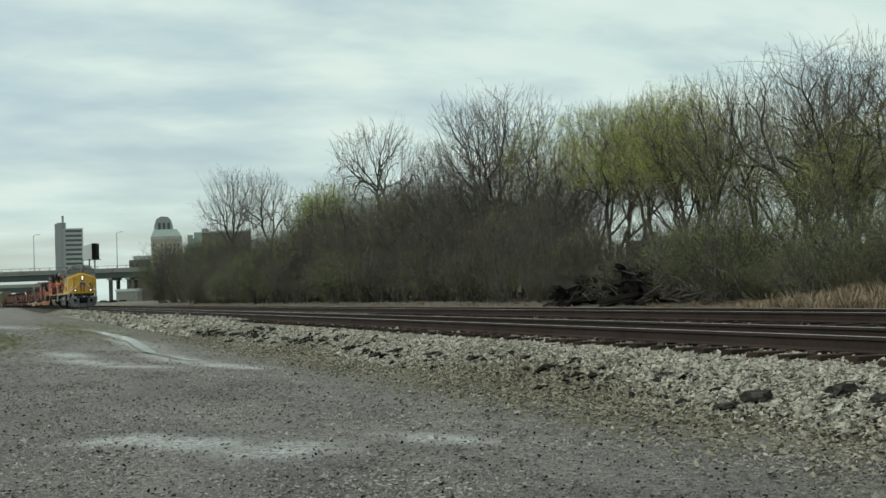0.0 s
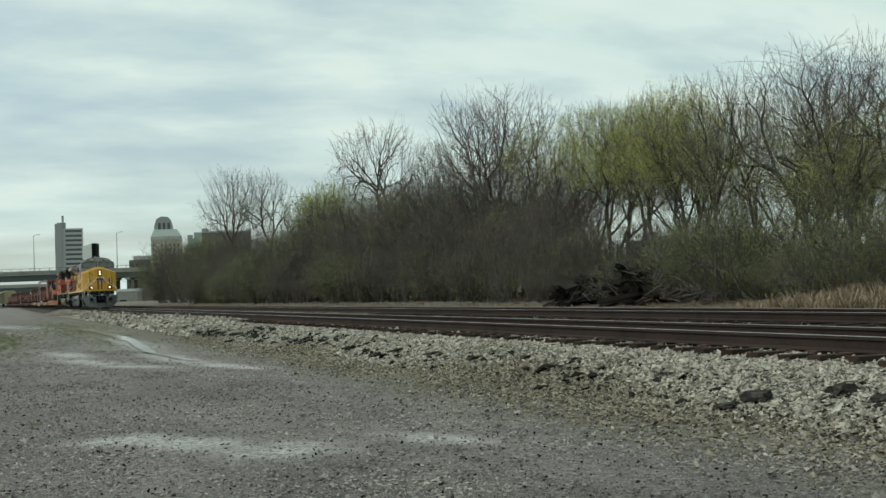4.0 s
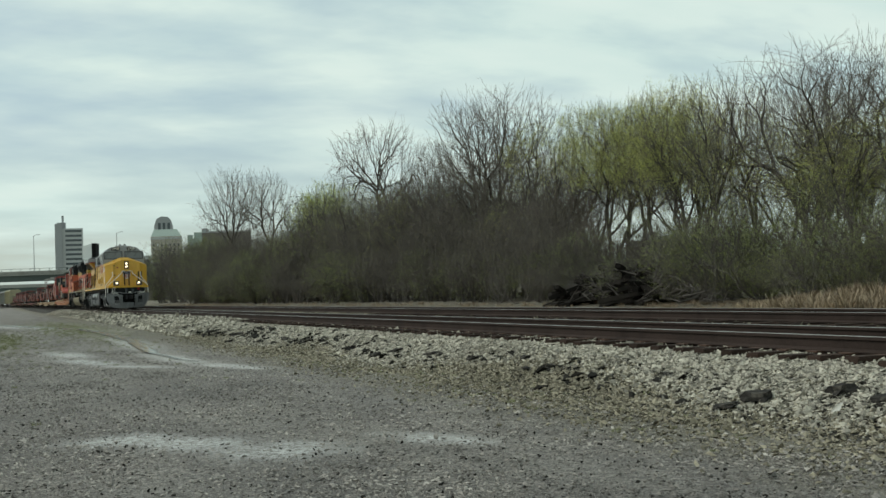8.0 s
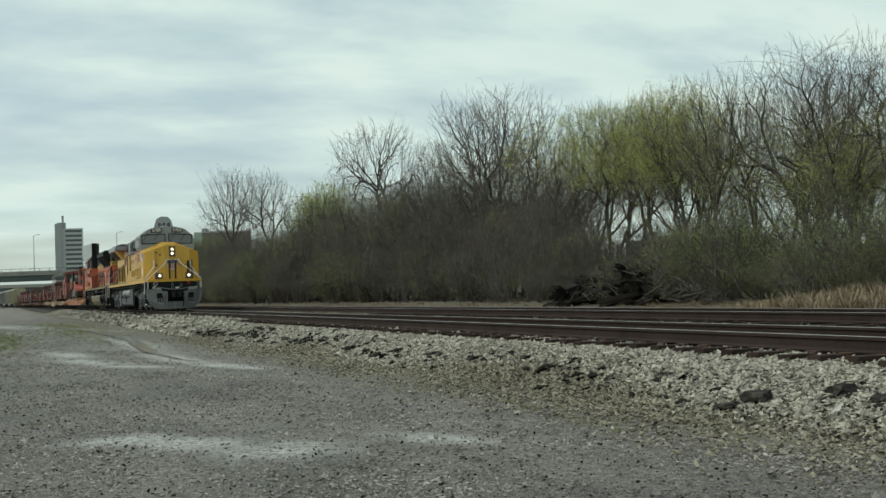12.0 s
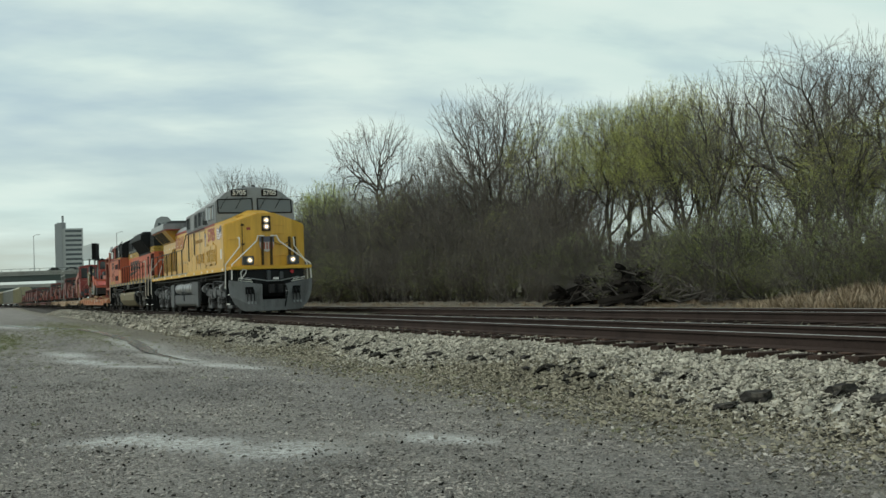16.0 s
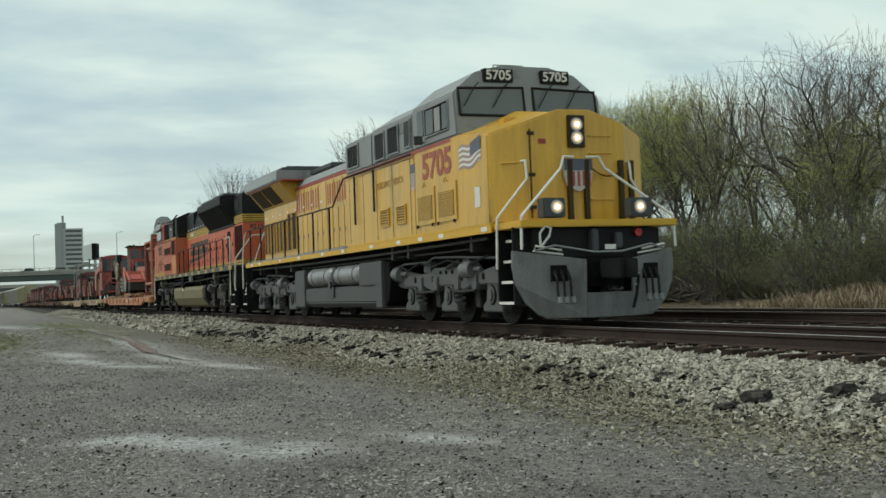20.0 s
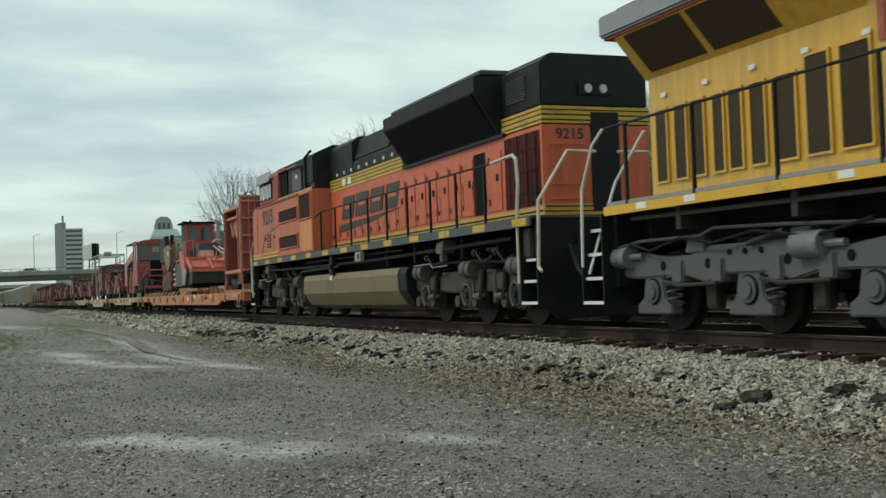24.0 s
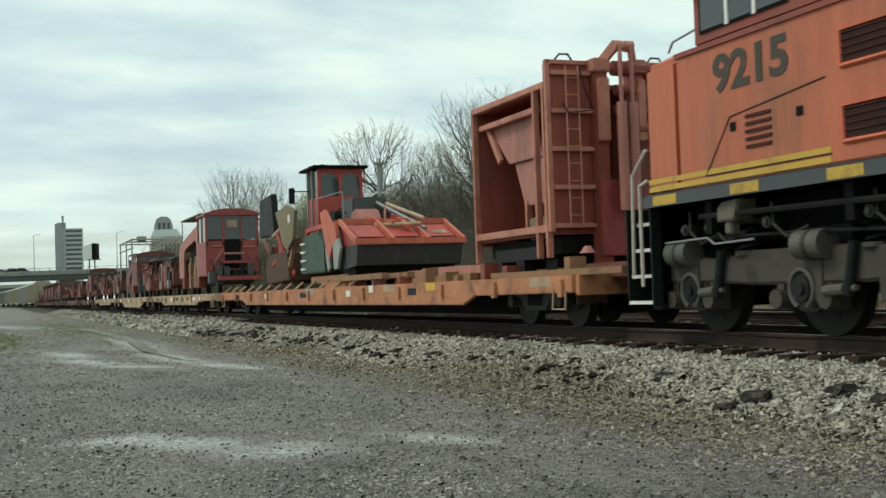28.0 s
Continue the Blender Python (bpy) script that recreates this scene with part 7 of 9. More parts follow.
def spreader_frame():
    """A tall red open-sided steel housing with a ladder panel, hydraulic column and pipes."""
    S = thing("track_spreader", "tall red steel spreader housing with ladder and hydraulic rams", "rail machine", "machines on flatcars")
    P = lambda n, g, m, lab="", b=0.0: part(n, g, m, S, lab, b)
    R = M_PINKRED
    # origin at the middle of the housing; local z = 0 on the deck
    P("base_beam", Geo().box(-1.0, 1.7, -1.0, 1.0, 0.36, 0.62), M_DARK, "", 0.02)
    P("support", Geo().box(-1.1, -0.8, -0.9, 0.9, 0, 0.3).box(0.9, 1.3, -0.9, 0.9, 0, 0.3).box(0.2, 0.5, -1.1, 0.9, 0, 0.36).box(-0.6, 1.2, -1.12, -1.0, 0.3, 0.5), M_BLACK)
    P("floor_plate", Geo().box(-1.17, 1.7, -1.15, 1.2, 0.66, 0.74), R)
    P("roof_plate", Geo().box(-1.2, 1.7, -1.2, 1.2, 2.98, 3.05), R, "", 0.01)
    P("back_wall", Geo().box(-1.17, 1.7, 1.12, 1.2, 0.6, 3.0), R)
    P("end_wall", Geo().box(-1.2, -1.14, -1.15, 1.2, 0.6, 3.0), R)
    for x0, x1 in ((-1.2, -1.12), (1.26, 1.34), (1.60, 1.68)):
        P("upright", Geo().box(x0, x1, -1.24, -1.14, 0.3, 3.05), M_PINKEDGE, "", 0.01)
    P("edge_beam", Geo().box(-1.2, 1.7, -1.24, -1.12, 0.70, 0.82), M_PINKEDGE, "", 0.01)
    P("edge_beam", Geo().box(-1.2, 1.7, -1.24, -1.12, 2.97, 3.07), M_PINKEDGE, "", 0.01)
    P("inner_beam", Geo().box(-1.1, 1.3, -1.14, -1.04, 2.66, 2.76), M_PINKEDGE, "", 0.01)
    P("hung_plate", Geo().prism([(-1.0, 2.72), (0.75, 2.72), (1.1, 1.98), (-0.2, 1.98)], "y", -0.98, -0.92), M_FADEDPINK, "bent inner plate", 0.01)
    P("hung_plate", Geo().prism([(-0.1, 1.97), (1.05, 1.97), (1.1, 1.22), (0.25, 1.22)], "y", -0.92, -0.86), M_FADEDPINK, "bent inner plate", 0.01)
    P("hung_edge", Geo().plank((-0.95, -1.02, 2.72), (-0.45, -1.02, 2.05), 0.06, 0.12), M_PINKEDGE)
    P("inner_post", Geo().box(0.3, 0.37, -0.95, -0.85, 0.74, 1.3).box(1.02, 1.1, -0.95, -0.85, 0.74, 1.3), M_PINKEDGE)
    # front end wall: two mirrored ladder panels, columns and lifting rams
    E = 1.65
    for sgn in (-1, 1):
        y0, y1 = (-1.22, -0.45) if sgn < 0 else (0.45, 1.22)
        P("ladder_panel", Geo().box(E, E + 0.12, y0, y1, 0.74, 3.36), R, "ribbed red panel", 0.01)
        P("panel_edge", Geo().box(E + 0.08, E + 0.17, y0 - 0.03, y0 + 0.05, 0.70, 3.40).box(E + 0.08, E + 0.17, y0, y1, 3.33, 3.40), M_PINKEDGE, "", 0.01)
        for k in range(5):
            z = 0.76 + k * 0.60
            P("panel_rib", Geo().box(E + 0.12, E + 0.2, y0 + 0.05, y1, z, z + 0.07), M_PINKEDGE)
        yl = (y0 + y1) / 2
        for dy in (-0.1, 0.12):
            P("ladder_rail", Geo().tube([(E + 0.24, yl + dy, 0.8), (E + 0.24, yl + dy, 3.3)], 0.014), M_PINKEDGE)
        for k in range(9):
            P("ladder_rung", Geo().tube([(E + 0.24, yl - 0.1, 0.95 + k * 0.27), (E + 0.24, yl + 0.12, 0.95 + k * 0.27)], 0.01), M_PINKEDGE)
        yc = sgn * 0.33
        P("column", Geo().box(E + 0.02, E + 0.3, yc - 0.11, yc + 0.11, -0.36, 3.3), R, "hydraulic column", 0.02)
        P("column_cap", Geo().box(E - 0.02, E + 0.36, yc - 0.16, yc + 0.14, 3.2, 3.42).box(E + 0.28, E + 0.42, yc - 0.09, yc + 0.08, 2.1, 3.1), M_PINKEDGE, "", 0.02)
        P("ram", Geo().cyl((E + 0.5, sgn * 0.1, 1.0), (E + 0.5, sgn * 0.1, 2.7), 0.085, 14).cyl((E + 0.5, sgn * 0.1, 2.7), (E + 0.5, sgn * 0.1, 3.6), 0.035, 10), M_FADEDPINK, "lifting ram")
        P("ram_head", Geo().cyl((E + 0.42, sgn * 0.1 - 0.07, 3.6), (E + 0.42, sgn * 0.1 + 0.07, 3.6), 0.09, 14), M_PINKEDGE)
        P("lever_arm", Geo().plank((E + 0.2, yc, 3.3), (E + 0.45, sgn * 0.12, 3.64), 0.1, 0.14), M_PINKEDGE)
        P("panel_hose", Geo().tube([(E + 0.26, y1 - 0.25, 3.3), (E + 0.3, y1 - 0.22, 3.0), (E + 0.3, y1 - 0.05, 2.6), (E + 0.28, y0 + 0.3, 2.55), (E + 0.26, y0 + 0.2, 2.7)], 0.012), M_BLACK)
        P("top_hose", Geo().tube([(E + 0.1, y0 + 0.15, 3.38), (E + 0.12, y0 + 0.25, 3.5), (E + 0.12, y0 + 0.4, 3.5), (E + 0.1, y0 + 0.5, 3.38)], 0.018), M_DGREY)
        P("side_sheet", Geo().box(E + 0.3, E + 0.36, min(0, sgn * 0.45), max(0, sgn * 0.45), 0.3, 1.5), M_DEEPRED, "", 0.01)
        P("hook", Geo().tube([(E + 0.7, sgn * 0.62, -0.2), (E + 0.74, sgn * 0.6, -0.02), (E + 0.78, sgn * 0.68, 0.06), (E + 0.76, sgn * 0.72, -0.06)], 0.025), M_CREAM)
        P("lamp_knob", Geo().cyl((E + 0.4, sgn * 0.75, 0.35), (E + 0.4, sgn * 0.75, 0.46), 0.13, 12, 0.05), M_FADEDPINK)
    for y, z, r in ((0.25, 3.28, 0.12), (0.3, 2.92, 0.09), (0.2, 2.62, 0.08), (0.35, 2.3, 0.09)):
        P("cross_tube", Geo().cyl((E + y, -0.1, z), (E + y, 1.2, z), r, 12), R)
    for k in range(5):
        P("lattice", Geo().tube([(E + 2.2, -0.3 + 0.3 * k, 0.3), (E + 2.2, -0.1 + 0.25 * k, 2.6)], 0.022).tube([(E + 2.2, -0.4 + 0.3 * k, 0.5 + 0.3 * k), (E + 2.2, 0.6, 0.9 + 0.35 * k)], 0.018), R)
    P("front_frame", Geo().box(E + 0.1, E + 2.2, -0.9, 0.9, -0.05, 0.18), M_MAROON, "", 0.02)
    P("front_plate", Geo().box(E + 0.9, E + 0.95, -1.25, -0.75, -0.42, -0.12), M_RUST)
    P("top_bracket", Geo().box(-0.5, 0.2, -1.0, -0.6, 3.05, 3.16), M_DGREY, "", 0.01)
    P("tray", Geo().box(0.45, 1.15, -0.95, -0.2, 0.62, 1.0), M_OLIVE, "", 0.02)
    for k in range(4):
        P("side_rib", Geo().box(-1.1 + k * 0.7, -1.04 + k * 0.7, 1.0, 1.13, 0.7, 2.95), R)
    return load(S, -64.95)


def regulator():
    """Ballast regulator: cab, engine deck, a broad broom box in front, side wings."""
    G = thing("ballast_regulator", "red ballast regulator with broad broom box and cab", "rail machine", "machines on flatcars")
    P = lambda n, g, m, lab="", b=0.0: part(n, g, m, G, lab, b)
    R = M_REDMACH
    # local x = 0 under the cab front; deck at z = 0
    P("chassis", Geo().box(-6.4, 3.4, -0.7, 0.7, 0.45, 0.85), M_BLACK, "", 0.02)
    for x in (-3.4, 1.9):
        for s in (-1, 1):
            P("wheel", Geo().cyl((x, s * 0.68, 0.38), (x, s * 0.82, 0.38), 0.36, 20).cyl((x, s * 0.66, 0.38), (x, s * 0.7, 0.38), 0.39, 20), M_WHEEL)
    # narrow cab with arched windows
    cab = P("cab_body", Geo().box(-2.35, -1.22, -0.66, 0.66, 0.85, 2.62), R, "red cab", 0.03)
    for x, y in ((-2.3, -0.62), (-1.27, -0.62), (-2.3, 0.62), (-1.27, 0.62), (-1.27, 0.0)):
        part("cab_post", Geo().box(x - 0.05, x + 0.05, y - 0.045, y + 0.045, 2.62, 3.42), R if x > -2 else M_LGREY, cab, "", 0.01)
    for y0, y1 in ((-0.58, -0.04), (0.04, 0.58)):
        n = 9
        arch = [(y1, 3.42), (y0, 3.42)] + [(y0 + (y1 - y0) * k / (n - 1), 3.08 + 0.22 * math.sin(math.pi * k / (n - 1)) ** 0.6) for k in range(n)]
        part("window_arch", Geo().prism(arch, "x", -1.30, -1.24), R, cab)
        window(cab, [(-1.28, y0, 2.62), (-1.28, y1, 2.62), (-1.28, y1, 3.4), (-1.28, y0, 3.4)], M_CABGLASS)
    window(cab, [(-2.24, -0.63, 2.62), (-1.33, -0.63, 2.62), (-1.33, -0.63, 3.4), (-2.24, -0.63, 3.4)], M_CABGLASS)
    window(cab, [(-2.3, 0.58, 2.62), (-2.3, -0.58, 2.62), (-2.3, -0.58, 3.4), (-2.3, 0.58, 3.4)], M_CABGLASS)
    part("cab_roof", Geo().box(-2.75, -1.05, -0.82, 0.8, 3.42, 3.5), M_DARK, cab, "dark overhanging roof", 0.02)
    part("door_post", Geo().box(-1.85, -1.79, -0.7, -0.62, 0.9, 3.42).box(-2.34, -2.28, -0.7, -0.62, 0.9, 3.42), M_CARGREY, cab, "pale door post")
    part("mirror", Geo().box(-2.3, -2.24, -1.25, -1.08, 2.5, 2.95).tube([(-2.2, -0.66, 2.85), (-2.27, -1.15, 2.85)], 0.02), M_BLACK, cab, "", 0.01)
    part("warning_lamp", Geo().cyl((-2.0, -0.3, 3.5), (-2.0, -0.3, 3.62), 0.06, 10).box(-2.5, -2.3, -0.6, -0.45, 3.5, 3.6), M_BLACK, cab)
    part("roof_rail", Geo().tube([(-1.15, 0.55, 3.42), (-0.95, 0.62, 3.3), (-0.9, 0.65, 2.9)], 0.02), M_PINKRED, cab)
    P("seat_back", Geo().box(-1.95, -1.8, -0.3, 0.3, 2.4, 3.0), M_DGREY, "", 0.03)
    # engine bay: dark blocks, hoses, pale covers
    P("engine_deck", Geo().box(-1.2, 2.7, -0.7, 0.7, 0.85, 1.55), M_BLACK, "dark engine bay", 0.03)
    P("radiator", Geo().box(0.6, 1.7, -0.55, 0.35, 1.55, 2.35), M_DGREY, "dark radiator box", 0.05)
    P("valve_block", Geo().box(-0.9, 0.2, -0.6, 0.3, 1.55, 2.1), M_BLACK, "", 0.04)
    P("air_cleaner", Geo().cyl((0.2, 0.45, 1.5), (0.2, 0.45, 2.45), 0.16, 14), M_DGREY)
    P("exhaust_pipe", Geo().cyl((0.85, 0.5, 1.6), (0.85, 0.5, 3.3), 0.085, 14).cyl((0.85, 0.5, 3.3), (0.85, 0.5, 3.36), 0.16, 14), M_LGREY, "grey exhaust stack")
    P("exhaust_elbow", Geo().tube([(0.7, 0.2, 2.2), (0.72, 0.28, 2.42), (0.8, 0.42, 2.52), (0.95, 0.6, 2.5)], 0.06, 10), M_STEEL, "bright exhaust elbow")
    P("guard_rail", Geo().tube([(-1.2, -0.75, 2.5), (-0.9, -0.8, 2.52), (1.6, -0.8, 2.5), (1.7, -0.8, 1.6)], 0.018).tube([(-0.9, -0.8, 1.5), (-0.9, -0.8, 2.52)], 0.018), M_LGREY)
    P("motor_cover", Geo().prism([(1.5, 1.5), (1.65, 1.95), (2.0, 2.02), (2.45, 1.55)], "y", -0.6, 0.05), M_FADEDPINK, "faded pink-red cover", 0.04)
    P("motor_cover", Geo().prism([(1.9, 1.5), (2.1, 1.86), (2.5, 1.8), (2.7, 1.5)], "y", 0.25, 0.6), R, "", 0.04)
    rnd = random.Random(19)
    for k in range(16):
        x, y = rnd.uniform(-1.0, 2.5), rnd.uniform(-0.7, 0.6)
        P("hydraulic_hose", Geo().tube([(x, y, 1.5), (x + rnd.uniform(-0.2, 0.3), y - 0.1, rnd.uniform(1.9, 2.3)), (x + rnd.uniform(0.2, 0.8), y + rnd.uniform(-0.2, 0.2), rnd.uniform(1.8, 2.2)), (x + 0.9, y + rnd.uniform(-0.3, 0.3), 1.55)], rnd.uniform(0.018, 0.04), 6), M_BLACK if k % 4 else M_FADEDPINK)
    for k in range(7):
        x, y = rnd.uniform(-0.9, 2.3), rnd.uniform(-0.7, 0.5)
        P("fitting", Geo().box(x, x + rnd.uniform(0.1, 0.3), y, y + 0.15, 1.5, rnd.uniform(1.7, 2.0)), rnd.choice((M_LGREY, M_CREAM, M_PINKRED, M_DGREY)), "", 0.02)
    # broom box across the front: open frame with sunk panels
    B = P("broom_box", Geo().prism([(3.1, 1.56), (3.3, 1.5), (4.3, 1.06), (4.46, 1.06), (4.46, 0.98), (3.05, 0.98)], "y", -1.3, 1.34), M_DEEPRED, "broad red broom box", 0.01)
    part("rear_edge", Geo().box(3.08, 3.22, -1.38, 1.42, 1.52, 1.68), M_REDBRIGHT, B, "", 0.015)
    part("front_lip", Geo().box(4.4, 4.52, -1.4, 1.44, 0.98, 1.13), M_REDBRIGHT, B, "", 0.015)
    for y in (-1.36, -0.42, 0.48, 1.38):
        part("box_rib", Geo().plank((3.15, y, 1.62), (4.48, y, 1.07), 0.08, 0.12), M_REDBRIGHT, B)
    for y0, y1 in ((-1.22, -0.55), (-0.3, 0.36), (0.6, 1.26)):
        part("panel", Geo().add([(3.4, y0, 1.50), (4.15, y0, 1.18), (4.15, y1, 1.18), (3.4, y1, 1.50)], [(0, 1, 2, 3)]), R, B)
    part("box_marking", Geo().add([(3.8, 0.8, 1.345), (4.0, 0.8, 1.26), (4.0, 1.15, 1.26), (3.8, 1.15, 1.345)], [(0, 1, 2, 3)]), M_CREAM, B)
    part("rubber_curtain", Geo().prism([(3.1, 0.98), (4.44, 0.98), (4.3, 0.5), (3.2, 0.42)], "y", -1.32, 1.36), M_CURTAIN, B, "worn dark rubber curtain")
    part("brush", Geo().cyl((3.7, -1.25, 0.34), (3.7, 1.3, 0.34), 0.3, 16), M_DARK, B, "black rotary brush")
    P("lift_arm", Geo().plank((1.9, 0.5, 1.9), (3.9, 0.15, 1.42), 0.12, 0.12).plank((2.3, -0.4, 1.75), (3.6, -0.1, 1.55), 0.09, 0.09), M_REDBRIGHT, "", 0.01)
    P("lift_ram", Geo().cyl((1.9, 0.3, 2.15), (3.5, 0.75, 1.65), 0.05, 10).cyl((3.3, -0.5, 1.5), (3.9, 0.5, 1.5), 0.06, 10), M_CREAM, "pale hydraulic ram")
    P("lift_ram", Geo().cyl((1.7, 0.1, 2.2), (3.9, 0.62, 1.38), 0.045, 10), M_LGREY, "pale hydraulic ram")
    P("broom_side", Geo().prism([(1.6, 1.95), (2.05, 2.0), (2.75, 1.5), (2.75, 1.05), (2.45, 0.72), (2.2, 0.85)], "y", -1.44, -1.34), M_REDBRIGHT, "orange-red side plate", 0.02)
    P("broom_side", Geo().prism([(2.7, 1.55), (3.05, 1.66), (3.2, 1.3), (3.15, 0.95), (2.75, 1.1)], "y", -1.46, -1.36), M_REDBRIGHT, "orange-red side plate", 0.02)
    P("side_shield", Geo().prism([(2.85, 1.1), (3.3, 1.2), (3.5, 0.95), (3.2, 0.45), (2.9, 0.45)], "y", -1.47, -1.4), M_CARGREY, "pale grey side plate", 0.01)
    P("side_shield", Geo().prism([(1.9, 1.0), (2.2, 1.15), (2.35, 0.5), (2.1, 0.4)], "y", -1.4, -1.34), M_CARGREY, "pale grey side plate", 0.01)
    P("side_tank", Geo().prism([(-0.95, 0.42), (-0.75, 1.45), (0.9, 1.5), (1.5, 1.2), (1.5, 0.42)], "y", -1.3, -0.72), M_GREEN, "dark green side tank with steps", 0.03)
    for k in range(4):
        P("rung", Geo().box(-0.75, -0.3, -1.36, -1.3, 0.52 + k * 0.23, 0.57 + k * 0.23), M_WHITE)
    P("red_rail", Geo().plank((-0.6, -1.2, 1.6), (1.7, -1.3, 1.62), 0.08, 0.12).plank((-2.0, -1.2, 1.2), (-0.4, -1.2, 1.55), 0.06, 0.08), R)
    P("wing_blade", Geo().prism([(-3.0, 2.3), (-1.7, 2.42), (-0.7, 2.2), (-1.0, 1.4), (-1.7, 1.12), (-2.2, 1.3)], "y", -1.5, -1.40), M_OLIVE, "raised dusty wing blade", 0.015)
    P("blade_hole", Geo().cyl((-1.35, -1.515, 2.0), (-1.35, -1.5, 2.0), 0.12, 14), M_WHITE)
    P("wing_arm", Geo().plank((-2.6, -1.2, 0.7), (-1.2, -1.35, 1.5), 0.1, 0.12).plank((-5.0, -1.1, 1.7), (-2.2, -1.3, 2.0), 0.1, 0.1), M_CREAM, "", 0.01)
    # raised plow and tool frame at the tail
    P("rear_blade", Geo().prism([(-7.0, 1.75), (-6.8, 2.95), (-5.2, 3.05), (-4.9, 1.75)], "y", -1.1, -0.9), M_BLACK, "black raised plow blade", 0.02)
    P("rear_hopper", Geo().prism([(-5.6, 0.2), (-5.8, 0.75), (-5.2, 1.15), (-2.9, 1.1), (-2.7, 0.3)], "y", -1.2, 1.0), M_RUST, "dusty rusty plow box", 0.03)
    for k in range(12):
        x = rnd.uniform(-6.2, -2.6)
        P("frame_bar", Geo().plank((x, rnd.uniform(-1.25, -0.6), rnd.uniform(0.3, 1.0)), (x + rnd.uniform(-1.0, 1.2), rnd.uniform(-1.25, -0.8), rnd.uniform(1.1, 1.8)), 0.08, 0.1), rnd.choice((R, M_PINKRED, M_MAROON, M_FADEDPINK, M_RUST)))
    return load(G, -77.4)


def tamper(name, label, seed, length=8.0, cab_len=2.6, tall=3.25, group="machines on flatcars"):
    """A track machine: sloping hood behind a full-width cab, tool bay, wheels."""
    rnd = random.Random(seed)
    G = thing(name, label, "rail machine", group)
    P = lambda n, g, m, lab="", b=0.0: part(n, g, m, G, lab, b)
    R = M_DEEPRED if seed % 3 else M_MAROON
    HOOD = M_FADEDPINK if seed % 3 else M_MAROON
    h = length / 2
    P("chassis", Geo().box(-h, h, -0.8, 0.8, 0.4, 0.75), M_BLACK, "", 0.02)
    for x in (-h + 1.2, h - 1.2):
        for s in (-1, 1):
            P("wheel", Geo().cyl((x, s * 0.68, 0.38), (x, s * 0.82, 0.38), 0.36, 18).cyl((x, s * 0.66, 0.38), (x, s * 0.7, 0.38), 0.39, 18), M_WHEEL)
    xf = h - 1.0
    cab = P("cab_lower", Geo().box(xf - cab_len, xf, -1.38, 1.38, 0.75, 2.2), R, "red lower cab", 0.04)
    for y in (-1.32, -0.45, 0.45, 1.32):
        part("cab_post", Geo().box(xf - 0.1, xf, y - 0.06, y + 0.06, 1.95, tall - 0.1), R, cab)
    for x in (xf - cab_len + 0.05, xf - cab_len / 2):
        part("cab_post", Geo().box(x - 0.05, x + 0.05, -1.38, -1.26, 1.95, tall - 0.1), R, cab)
    part("cab_roof", Geo().prism([(-1.47, tall - 0.2), (-1.43, tall - 0.1), (-1.0, tall + 0.03), (-0.4, tall + 0.1), (0.4, tall + 0.1), (1.0, tall + 0.03), (1.43, tall - 0.1), (1.47, tall - 0.2)], "x", xf - cab_len - 0.05, xf + 0.12), R, cab, "red cab roof", 0.02)
    for y0, y1 in ((-1.26, -0.51), (-0.39, 0.39), (0.51, 1.26)):
        window(cab, [(xf - 0.03, y0, 2.25), (xf - 0.03, y1, 2.25), (xf - 0.03, y1, tall - 0.2), (xf - 0.03, y0, tall - 0.2)], M_CABGLASS)
    window(cab, [(xf - cab_len + 0.1, -1.33, 1.98), (xf - 0.15, -1.33, 1.98), (xf - 0.15, -1.33, tall - 0.2), (xf - cab_len + 0.1, -1.33, tall - 0.2)], M_CABGLASS)
    part("paper_notice", Geo().box(xf, xf + 0.01, -0.25, 0.25, 2.75, 3.05) if seed == 1 else Geo().box(xf, xf + 0.01, -0.2, 0.2, 2.1, 2.3), M_CREAM, cab, "white board in the window")
    part("front_step", Geo().box(xf, xf + 0.3, -0.6, 0.9, 1.25, 1.35).box(xf, xf + 0.2, -0.5, 0.7, 0.95, 1.03), R, cab)
    part("roof_lamp", Geo().box(xf - 0.3, xf - 0.1, -0.3, 0.3, tall, tall + 0.1), M_CREAM, cab)
    # sloping tail with an arched bay, its inner shade a solid near-black block
    xr = xf - cab_len
    tail = [(-h + 0.1, 0.8), (-h + 0.1, tall - 1.35), (-h + 0.8, tall - 1.05), (xr - 1.6, tall - 0.6), (xr, tall - 0.4), (xr, 0.75), (xr - 0.6, 0.75), (xr - 0.6, tall - 1.35), (xr - 0.8, tall - 1.12), (xr - 1.1, tall - 1.06), (-h + 2.1, tall - 1.3), (-h + 1.7, tall - 1.45), (-h + 1.5, tall - 1.75), (-h + 1.4, 0.8)]
    for s in (-1, 1):
        P("tail_side", Geo().prism(tail, "y", min(s * 1.2, s * 1.32), max(s * 1.2, s * 1.32)), HOOD, "sun-faded arched side sheet", 0.01)
    P("tail_core", Geo().prism([(-h + 0.5, 0.8), (-h + 0.5, 1.2), (xr - 1.6, tall - 0.75), (xr, tall - 0.56), (xr, 0.8)], "y", -1.05, 1.05), M_DARK, "near-black block painting the shade in the tail bay")
    P("tail_top", Geo().prism([(-h + 0.1, tall - 1.36), (-h + 0.8, tall - 1.06), (xr - 1.6, tall - 0.61), (xr, tall - 0.41), (xr, tall - 0.45), (xr - 1.6, tall - 0.65), (-h + 0.8, tall - 1.1), (-h + 0.12, tall - 1.4)], "y", -1.2, 1.2), HOOD)
